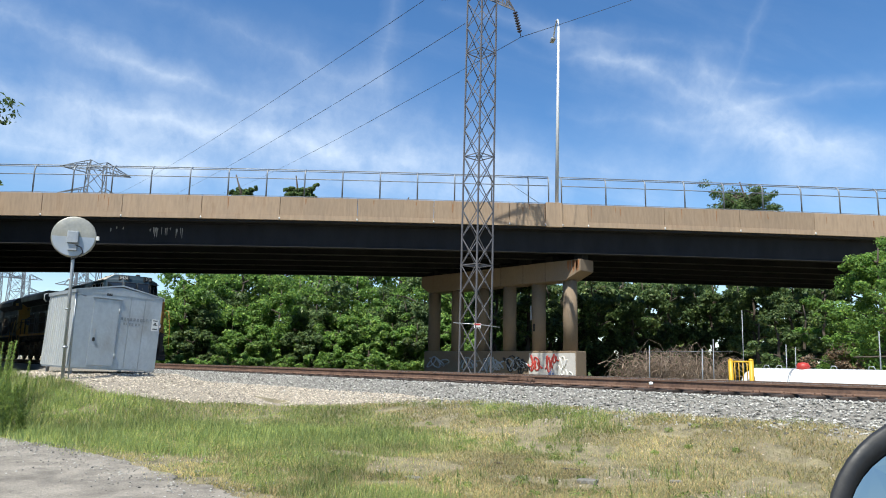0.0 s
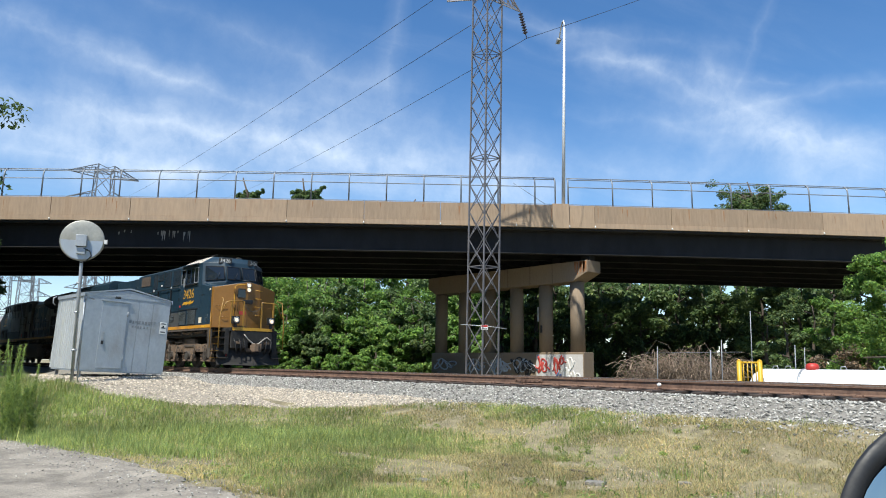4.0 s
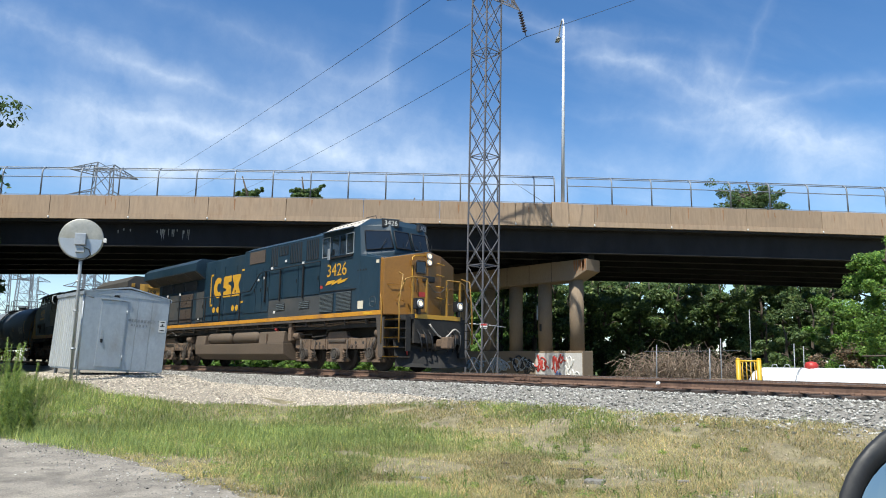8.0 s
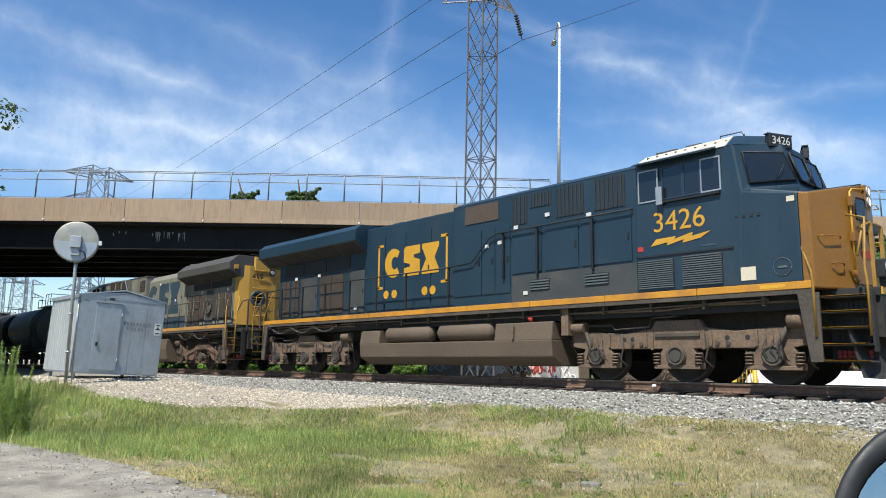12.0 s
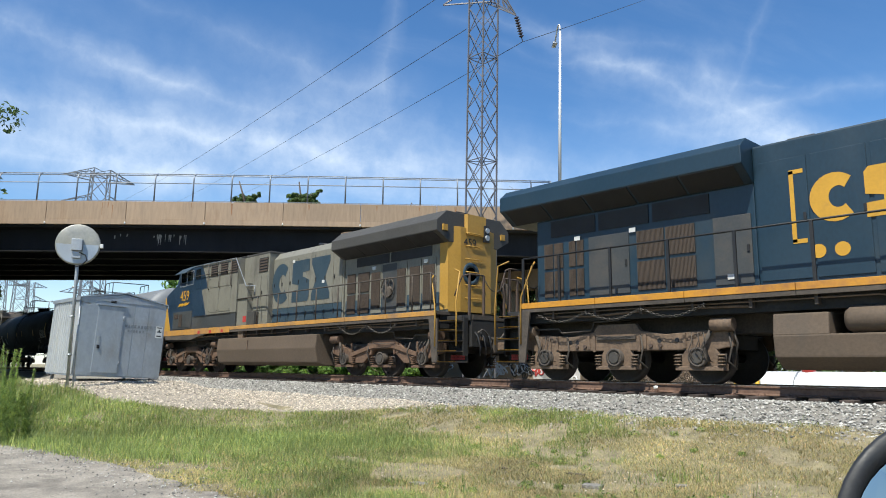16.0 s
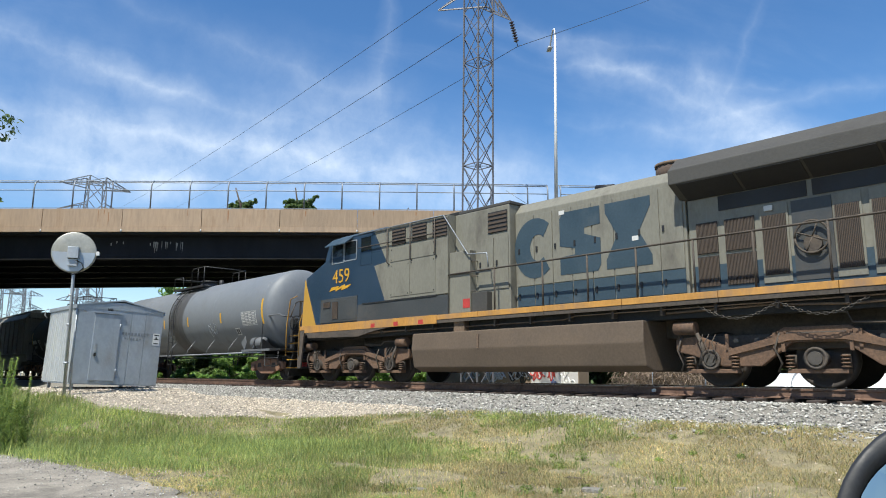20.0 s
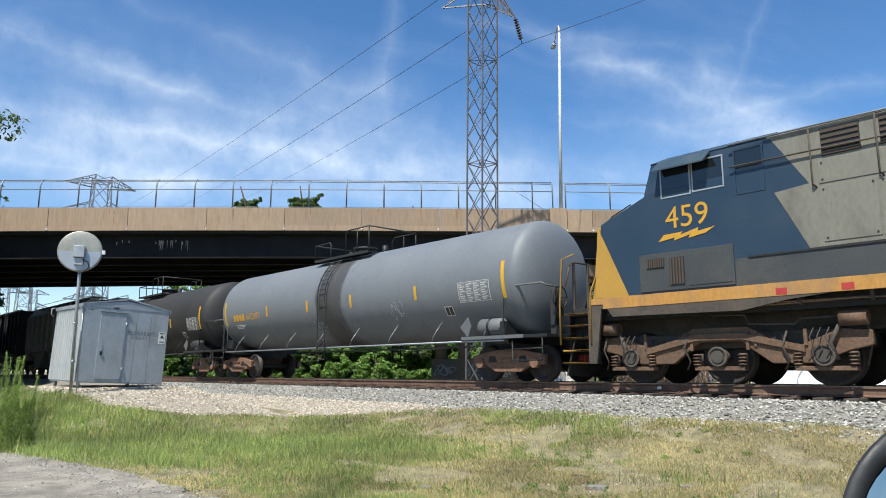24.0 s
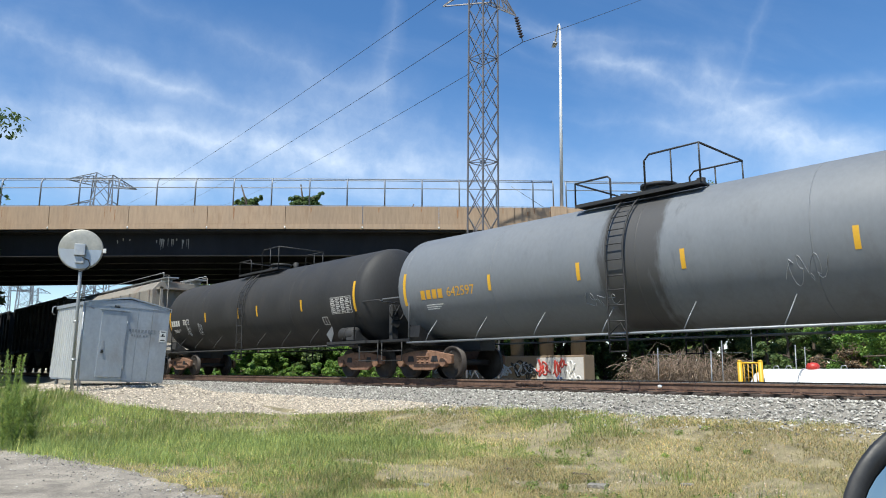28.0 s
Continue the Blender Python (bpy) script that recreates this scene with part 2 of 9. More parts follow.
SHED_SIDE = material("corrugated_shed_side", (0.385, 0.3927, 0.385), 0.45, 0.35, var=0.15, scale=2, dirt=(0.4774, 0.462, 0.385), dirt_at=0.55, dirt_scale=1.6, stretch=(1, 1, 0.4))
DARK_STEEL = material("dark_steel", (0.0231, 0.0231, 0.0246), 0.55, 0.4, var=0.3)
SIGN_WHITE = material("white_sign", (0.5775, 0.5775, 0.5621), 0.5, var=0.04, bump=0)
SIGN_RED = material("red_sign_paint", (0.385, 0.0308, 0.0231), 0.5, var=0.1, bump=0)
BLACK_PAINT = material("black_paint", (0.0115, 0.0115, 0.0123), 0.5, var=0.2, bump=0.03)
RAIL_RUST = material("rusty_rail", (0.155, 0.092, 0.064), 0.8, 0.2, var=0.3, scale=4, dirt=(0.0539, 0.027, 0.0193), dirt_at=0.5, dirt_scale=3)
RAIL_TOP = material("worn_rail_head", (0.3234, 0.2926, 0.2772), 0.28, 0.85, var=0.15, scale=5, bump=0.02)
TIE = material("creosoted_tie", (0.0577, 0.0423, 0.0347), 0.9, var=0.35, scale=5, bump=0.4, bscale=25, stretch=(1, 6, 1), rand=0.2)
STONE = material("ballast_stone", (0.29, 0.278, 0.252), 0.85, var=0.3, scale=14, fine=60, bump=0.3, bscale=60, island=0.75)
GRAVEL = material("pale_gravel", (0.385, 0.3311, 0.2618), 0.9, var=0.3, scale=10, fine=50, bump=0.3, bscale=60, island=0.6)
BED = material("ballast_bed", (0.185, 0.172, 0.150), 0.9, var=0.5, scale=20, fine=70, bump=0.8, bscale=35)
GRAVEL_BED = material("gravel_bed", (0.2541, 0.2194, 0.1733), 0.9, var=0.45, scale=20, fine=60, bump=0.7, bscale=35)
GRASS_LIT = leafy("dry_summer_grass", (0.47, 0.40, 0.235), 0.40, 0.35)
GRASS_OLIVE = leafy("dull_olive_grass", (0.37, 0.365, 0.165), 0.40, 0.35)
TWIG = material("dry_brown_twigs", (0.20, 0.150, 0.110), 0.9, var=0.3, scale=4, bump=0, island=0.4)
GRASS_GREEN = leafy("fresh_grass", (0.265, 0.345, 0.115), 0.45, 0.35)
WEED = leafy("tall_weeds", (0.24, 0.34, 0.095), 0.45, 0.35)
LEAF = leafy("tree_leaves", (0.165, 0.305, 0.072), 0.48, 0.45)
# darker copy of LEAF, with the shade by the bridge put into its colour
LEAF_DARK = leafy("shade_toned_leaves", (0.10, 0.165, 0.06), 0.4, 0.4)
LEAF_LIGHT = leafy("young_tree_leaves", (0.175, 0.31, 0.080), 0.48, 0.4)
BRUSH = leafy("dry_brush", (0.19, 0.148, 0.102), 0.25, 0.3)
BARK = material("bark", (0.077, 0.0601, 0.0462), 0.9, var=0.3, scale=6, bump=0.6, bscale=25, stretch=(1, 1, 0.25))


# ---------------------------------------------------------------- mesh helpers
def part(name, bm, mat, parent=None, label="", m=None):
    me = bpy.data.meshes.new(name)
    bm.to_mesh(me)
    bm.free()
    me.materials.append(mat)
    ob = new(name, me)
    if parent is not None:
        ob.parent = parent
    if m is not None:
        ob.matrix_basis = m
    if label:
        ob["label"] = label
    return ob


def raw(name, verts, faces, mat, parent=None, label=""):
    me = bpy.data.meshes.new(name)
    me.from_pydata(verts, [], faces)
    me.materials.append(mat)
    ob = new(name, me)
    if parent is not None:
        ob.parent = parent
    if label:
        ob["label"] = label
    return ob


def quick(name, verts, faces, mat, parent=None):
    """One mesh from arrays of corners and of equal faces."""
    me = bpy.data.meshes.new(name)
    n, k = faces.shape
    me.vertices.add(len(verts))
    me.vertices.foreach_set("co", np.ascontiguousarray(verts, dtype=np.float32).ravel())
    me.loops.add(n * k)
    me.loops.foreach_set("vertex_index", np.ascontiguousarray(faces, dtype=np.int32).ravel())
    me.polygons.add(n)
    me.polygons.foreach_set("loop_start", np.arange(0, n * k, k, dtype=np.int32))
    me.update(calc_edges=True)
    me.materials.append(mat)
    ob = new(name, me)
    if parent is not None:
        ob.parent = parent
    return ob


def thing(name, label, category, m=None, group="", kind=""):
    ob = new(name)
    ob.empty_display_size = 0.3
    if m is not None:
        ob.matrix_basis = m
    return tagged(ob, label, category, group, kind)


def box(bm, x0, x1, y0, y1, z0, z1, bev=0.0):
    vs = [bm.verts.new((x, y, z)) for z in (z0, z1) for y in (y0, y1) for x in (x0, x1)]
    fs = [bm.faces.new([vs[i] for i in f]) for f in ((0, 2, 3, 1), (4, 5, 7, 6), (0, 1, 5, 4), (2, 6, 7, 3), (0, 4, 6, 2), (1, 3, 7, 5))]
    if bev:
        es = list({e for f in fs for e in f.edges})
        bmesh.ops.bevel(bm, geom=es, offset=bev, segments=2, affect="EDGES", profile=0.6)
    return bm


def nb(*a, **k):
    """A new bmesh with one box."""
    return box(bmesh.new(), *a, **k)


def prism(bm, pts, axis, a, b, bev=0.0):
    """Extrude a polygon: axis x takes (y, z) points, y takes (x, z), z takes (x, y)."""
    put = {"x": lambda p, h: (h, p[0], p[1]), "y": lambda p, h: (p[0], h, p[1]), "z": lambda p, h: (p[0], p[1], h)}[axis]
    lo = [bm.verts.new(put(p, a)) for p in pts]
    hi = [bm.verts.new(put(p, b)) for p in pts]
    n = len(pts)
    fs = [bm.faces.new(lo), bm.faces.new(hi[::-1])]
    for i in range(n):
        fs.append(bm.faces.new((lo[i], hi[i], hi[(i + 1) % n], lo[(i + 1) % n])))
    bmesh.ops.recalc_face_normals(bm, faces=fs)
    if bev:
        es = list({e for f in fs for e in f.edges})
        bmesh.ops.bevel(bm, geom=es, offset=bev, segments=2, affect="EDGES", profile=0.6)
    return bm


def cyl(bm, p, q, r, n=12, r2=None, caps=True):
    p, q = Vector(p), Vector(q)
    d = (q - p).normalized()
    u = d.orthogonal().normalized()
    v = d.cross(u)
    r2 = r if r2 is None else r2
    rings = []
    for c, rr in ((p, r), (q, r2)):
        rings.append([bm.verts.new(c + (u * math.cos(i * math.tau / n) + v * math.sin(i * math.tau / n)) * rr) for i in range(n)])
    for i in range(n):
        f = bm.faces.new((rings[0][i], rings[0][(i + 1) % n], rings[1][(i + 1) % n], rings[1][i]))
        f.smooth = n > 5
    if caps:
        bm.faces.new(rings[0][::-1])
        bm.faces.new(rings[1])
    return bm


def tube(bm, pts, r, n=6):
    """A bent round bar along points."""
    pts = [Vector(p) for p in pts]
    rings = []
    u = None
    for i, p in enumerate(pts):
        d = (pts[min(i + 1, len(pts) - 1)] - pts[max(i - 1, 0)]).normalized()
        if u is None:
            u = d.orthogonal().normalized()
        u = (u - d * u.dot(d)).normalized()
        v = d.cross(u)
        rings.append([bm.verts.new(p + (u * math.cos(k * math.tau / n) + v * math.sin(k * math.tau / n)) * r) for k in range(n)])
    for a, b in zip(rings, rings[1:]):
        for k in range(n):
            f = bm.faces.new((a[k], a[(k + 1) % n], b[(k + 1) % n], b[k]))
            f.smooth = n > 4
    bm.faces.new(rings[0][::-1])
    bm.faces.new(rings[-1])
    return bm


def lathe(bm, profile, axis="x", n=32, at=(0, 0, 0)):
    """Turn (along, radius) points round an axis."""
    rings = []
    for a, r in profile:
        ring = []
        for k in range(n):
            c, s = math.cos(k * math.tau / n) * r, math.sin(k * math.tau / n) * r
            p = {"x": (a, c, s), "y": (c, a, s), "z": (c, s, a)}[axis]
            ring.append(bm.verts.new(Vector(p) + Vector(at)))
        rings.append(ring)
    fs = []
    for a, b in zip(rings, rings[1:]):
        for k in range(n):
            f = bm.faces.new((a[k], a[(k + 1) % n], b[(k + 1) % n], b[k]))
            f.smooth = True
            fs.append(f)
    fs.append(bm.faces.new(rings[0][::-1]))
    fs.append(bm.faces.new(rings[-1]))
    bmesh.ops.recalc_face_normals(bm, faces=fs)
    return bm


def smoothstep(a, b, v):
    t = max(0.0, min(1.0, (v - a) / (b - a)))
    return t * t * (3 - 2 * t)


def lettering(text, size, depth=0.004, shear=0.0):
    """A flat mesh of built-in lettering, width first, standing in x and z, facing -y."""
    cu = bpy.data.curves.new("lettering", "FONT")
    cu.body, cu.size, cu.extrude, cu.align_x, cu.align_y, cu.shear = text, size, depth, "CENTER", "CENTER", shear
    ob = bpy.data.objects.new("lettering", cu)
    scene.collection.objects.link(ob)
    me = bpy.data.meshes.new_from_object(ob.evaluated_get(bpy.context.evaluated_depsgraph_get()))
    bpy.data.objects.remove(ob)
    bpy.data.curves.remove(cu)
    bm = bmesh.new()
    bm.from_mesh(me)
    bpy.data.meshes.remove(me)
    bm.transform(Matrix.Rotation(radians(90), 4, "X"))
    return bm


# ---------------------------------------------------------------- ground and track
def ground_z(x, y):
    near = -1.05 + 0.50 * smoothstep(8.2, 12.0, y)
    z = near - 0.75 * smoothstep(17.6, 21.5, y)
    rx, ry = max(-22.4 - x, x + 19.0, 0.0), max(5.0 - y, y - 8.0, 0.0)
    mound = -0.16 - 0.30 * math.hypot(rx * 0.75, ry)
    return max(z, mound) + 0.03 * noise.noise((x * 0.6, y * 0.6, 0)) * (1 if y < 40 else 0)


def ground_sheet():
    xs = [-2500, -900, -400, -200, -120, -80, -60, -50] + [-44 + i * 0.7 for i in range(86)] + [20, 30, 50, 90, 200, 500, 2500]
    ys = [-2500, -600, -150, -40, -15, -6] + [-3 + i * 0.6 for i in range(46)] + [27, 32, 40, 55, 80, 140, 300, 800, 2500]
    vs = [(x, y, ground_z(x, y) if abs(x) < 100 and -10 < y < 100 else (-1.37 if y > 20 else -1.05)) for y in ys for x in xs]
    n = len(xs)
    fs = [(j * n + i, j * n + i + 1, (j + 1) * n + i + 1, (j + 1) * n + i) for j in range(len(ys) - 1) for i in range(n - 1)]
    m = material("grassy_earth", (0.205, 0.175, 0.100), 0.95, var=0.62, scale=3.2, fine=46, bump=0.8, bscale=60, dirt=(0.308, 0.2387, 0.154), dirt_at=0.54, dirt_scale=2.2)
    ob = raw("ground", vs, fs, m)
    for p in ob.data.polygons:
        p.use_smooth = True
    return tagged(ob, "dry grassy earth sloping up to the railway", "ground", kind="structure")


ground_sheet()


def scatter(name, pts, mat, rng, squash=0.7, label="", category=""):
    """Many small broken stones in one mesh: (x, y, z, size)."""
    vs, fs = [], []
    for x, y, z, s in pts:
        b = len(vs)
        k = [s * rng.uniform(0.55, 1.15) for _ in range(6)]
        a = rng.uniform(0, math.tau)
        c, sn = math.cos(a), math.sin(a)
        for dx, dy, dz in ((k[0], 0, 0.1 * s), (-k[1], 0.2 * s, 0), (0, k[2], -0.1 * s), (0.1 * s, -k[3], 0.1 * s), (0.2 * s, 0.1 * s, k[4] * squash), (0, 0, -k[5] * squash)):
            vs.append((x + dx * c - dy * sn, y + dx * sn + dy * c, z + dz))
        for f in ((0, 2, 4), (2, 1, 4), (1, 3, 4), (3, 0, 4), (2, 0, 5), (1, 2, 5), (3, 1, 5), (0, 3, 5)):
            fs.append(tuple(b + i for i in f))
    return tagged(raw(name, vs, fs, mat), label, category, kind="stuff")


def bed_z(y):
    """The ballast's cross section."""
    d = abs(y - TRACK_Y)
    return -0.265 if d < 1.85 else -0.265 - (d - 1.85) * 0.28


def track():
    prof = [(TRACK_Y + d, bed_z(TRACK_Y + d)) for d in (-3.4, -2.6, -1.85, -0.6, 0.6, 1.85, 2.6, 3.6)]
    prof += [(TRACK_Y + 3.6, -1.6), (TRACK_Y - 3.4, -1.6)]
    bm = prism(bmesh.new(), prof, "x", -160, 60)
    tagged(part("ballast_bed", bm, BED), "grey crushed stone ballast bed under the track", "ballast", kind="structure")
    rng = random.Random(4)
    pts = []
    for _ in range(66000):
        x = -34 + 44 * (1 - rng.random() ** 1.5)
        d = rng.uniform(0.75, 3.3)
        y = TRACK_Y - d
        s = 0.012 + 0.034 * rng.random() ** 2.4
        low = 0.03 if d < 1.3 else 0.0
        pts.append((x, y, bed_z(y) - low + rng.uniform(-0.012, 0.022), s))
    # stones that have rolled out into the grass
    for _ in range(9000):
        x, d = -30 + 36 * (1 - rng.random() ** 1.4), 2.7 + abs(rng.gauss(0, 0.55))
        y = TRACK_Y - d
        pts.append((x, y, max(bed_z(y), ground_z(x, y)) + rng.uniform(-0.01, 0.015), 0.010 + 0.035 * rng.random() ** 2.0))
    for _ in range(5000):
        x, y = rng.uniform(-36, 6), TRACK_Y + rng.uniform(-0.7, 2.2)
        pts.append((x, y, bed_z(y) + 0.01, rng.uniform(0.025, 0.055)))
    scatter("ballast_stones", pts, STONE, rng, label="loose grey crushed stones beside the rails", category="ballast")
    # rails: foot, web and head, with a bright running top
    railway = thing("railway_track", "rusty steel rails on dark wooden ties", "track", kind="structure")
    for side in (-1, 1):
        y = TRACK_Y + side * 0.755
        sec = [(y - 0.075, -0.185), (y + 0.075, -0.185), (y + 0.075, -0.172), (y + 0.012, -0.150), (y + 0.010, -0.052), (y + 0.037, -0.040),
               (y + 0.037, -0.006), (y - 0.037, -0.006), (y - 0.037, -0.040), (y - 0.010, -0.052), (y - 0.012, -0.150), (y - 0.075, -0.172)]
        rail = part("rail", prism(bmesh.new(), sec, "x", -160, 60), RAIL_RUST, railway)
        part("running_surface", nb(-160, 60, y - 0.030, y + 0.030, -0.006, 0.0), RAIL_TOP, rail, "bright worn rail head")
        for jx in (-11.9, 0.7):
            part("joint_bar", nb(jx - 0.45, jx + 0.45, y - 0.045, y - 0.013, -0.135, -0.055, bev=0.008), RAIL_RUST, rail)
            bm = bmesh.new()
            for k in range(6):
                cyl(bm, (jx - 0.38 + k * 0.152, y - 0.075, -0.095), (jx - 0.38 + k * 0.152, y - 0.045, -0.095), 0.016, 6)
            part("joint_bolts", bm, RAIL_RUST, rail)
    rng = random.Random(8)
    tie_bm = nb(-0.115, 0.115, -1.3, 1.3, -0.17, 0.0, bev=0.012)
    first = part("tie", tie_bm, TIE, railway)
    plate_bm = nb(-0.09, 0.09, -0.18, 0.18, 0.0, 0.018, bev=0.003)
    for sp in (-0.11, 0.11):
        for sx in (-0.06, 0.06):
            cyl(plate_bm, (sx, sp, 0.015), (sx, sp, 0.05), 0.014, 6)
    plate0 = part("tie_plate", plate_bm, RAIL_RUST, first)
    plate0.location = (0, -0.755, 0)
    x = -62.0
    k = 0
    while x < 10:
        m = Matrix.Translation((x, TRACK_Y + rng.uniform(-0.05, 0.05), -0.199 + rng.uniform(-0.008, 0.004))) @ Matrix.Rotation(rng.uniform(-0.03, 0.03), 4, "Z")
        if k == 0:
            first.matrix_basis = m
        else:
            t = new("tie", first.data)
            t.parent, t.matrix_basis = railway, m
            if x > -45:
                p = new("tie_plate", plate0.data)
                p.parent, p.location = t, (0, -0.755, 0)
        x += 0.545 + rng.uniform(-0.04, 0.04)
        k += 1


track()


def gravel_at(x, y):
    """How surely the spot is gravel: the shed's pad and the strip that runs from it to the ballast."""
    front = np.interp(x, [-26, -22.6, -19.5, -17.4, -16.5, -16.0, -14.0, -9.5], [5.6, 5.0, 4.6, 5.5, 6.7, 9.6, 10.5, 11.1])
    return min((y - front) / 0.5, (x + 25.0) / 1.0, (-12.6 - x) / 1.6, (11.9 - y) / 0.4) + 0.5 * noise.noise((x * 1.3, y * 1.3, 3))


def gravel_mound():
    rng = random.Random(11)
    pts = []
    while len(pts) < 26000:
        x, y = rng.uniform(-25.5, -8.5), rng.uniform(4.6, 11.9)
        if gravel_at(x, y) > rng.uniform(-0.25, 0.35):
            pts.append((x, y, ground_z(x, y) + rng.uniform(-0.01, 0.02), rng.uniform(0.018, 0.045)))
    scatter("gravel_stones", pts, GRAVEL, rng, label="pale buff gravel heaped round the equipment shed", category="gravel")
    vs, fs = [], []
    xs = [-26 + i * 0.4 for i in range(46)]
    ys = [4.4 + i * 0.3 for i in range(27)]
    for y in ys:
        for x in xs:
            vs.append((x, y, ground_z(x, y) + 0.012 - 0.20 * smoothstep(0.15, -0.5, gravel_at(x, y))))
    n = len(xs)
    for j in range(len(ys) - 1):
        for i in range(n - 1):
            fs.append((j * n + i, j * n + i + 1, (j + 1) * n + i + 1, (j + 1) * n + i))
    tagged(raw("gravel_mound", vs, fs, GRAVEL_BED), "buff gravel pad under the equipment shed", "gravel", kind="structure")


gravel_mound()


def gravel_lane():
    """The worn paved patch beside the grass."""
    m = material("worn_dusty_paving", (0.265, 0.235, 0.195), 0.9, var=0.42, scale=2.4, fine=38, bump=0.9, bscale=50, dirt=(0.105, 0.092, 0.076), dirt_at=0.45, dirt_scale=1.7)
    edge = [(-40, 2.0), (-20, 2.4), (-15.5, 2.65), (-13.46, 2.82), (-11.8, 3.2), (-9.8, 3.38), (-8.06, 3.4), (-6.88, 3.45), (-6.4, 3.4), (-4.5, 3.2), (4, 2.6), (20, 2.4)]
    pts = []
    rng = random.Random(3)
    for (x0, y0), (x1, y1) in zip(edge, edge[1:]):
        for k in range(6):
            t = k / 6
            pts.append((x0 + (x1 - x0) * t, y0 + (y1 - y0) * t + rng.uniform(-0.10, 0.10)))
    pts += [(20, -12), (-40, -12)]
    bm = prism(bmesh.new(), pts, "z", -1.3, -1.022)
    tagged(part("paved_lane", bm, m), "dusty cracked grey paving at the edge of the grass", "pavement", kind="structure")
    pts = []
    for _ in range(1500):
        t = rng.random() ** 1.6
        x = rng.uniform(-15, -5.2)
        base = np.interp(x, [p[0] for p in edge], [p[1] for p in edge])
        pts.append((x, base + rng.gauss(-0.2, 0.4), -1.02 + 0.01 * t, rng.uniform(0.005, 0.018)))
    scatter("lane_grit", pts, STONE, rng, label="loose grit along the broken edge of the paving", category="gravel")


gravel_lane()

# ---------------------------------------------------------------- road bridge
# underside of the deck: the shade there is put into this near-black
SOFFIT = material("shade_dark_soffit", (0.018, 0.0175, 0.018), 0.9, var=0.2)
B0 = Vector((-26.4, 33.7, 0))
BU = Vector((0.640, 0.768, 0))      # along the bridge
BN = Vector((-0.768, 0.640, 0))     # across it, away from the railway's near side
BM = Matrix((( BU.x, BN.x, 0, B0.x), (BU.y, BN.y, 0, B0.y), (0, 0, 1, 0), (0, 0, 0, 1)))
WIDTH = 15.2


def crown(u):
    return 0.10 - 0.00026 * (u + 4) ** 2


def sheared(bm):
    for v in bm.verts:
        v.co.z += crown(v.co.x)
    return bm


def long_bar(u0, u1, n0, n1, z0, z1, step=4.0):
    """A long box that follows the deck's crown."""
    bm = bmesh.new()
    k = max(1, int((u1 - u0) / step))
    rings = []
    for i in range(k + 1):
        u = u0 + (u1 - u0) * i / k
        rings.append([bm.verts.new((u, n, z)) for n, z in ((n0, z0), (n1, z0), (n1, z1), (n0, z1))])
    for a, b in zip(rings, rings[1:]):
        for j in range(4):
            bm.faces.new((a[j], b[j], b[(j + 1) % 4], a[(j + 1) % 4]))
    bm.faces.new(rings[0])
    bm.faces.new(rings[-1][::-1])
    bmesh.ops.recalc_face_normals(bm, faces=bm.faces[:])
    return sheared(bm)


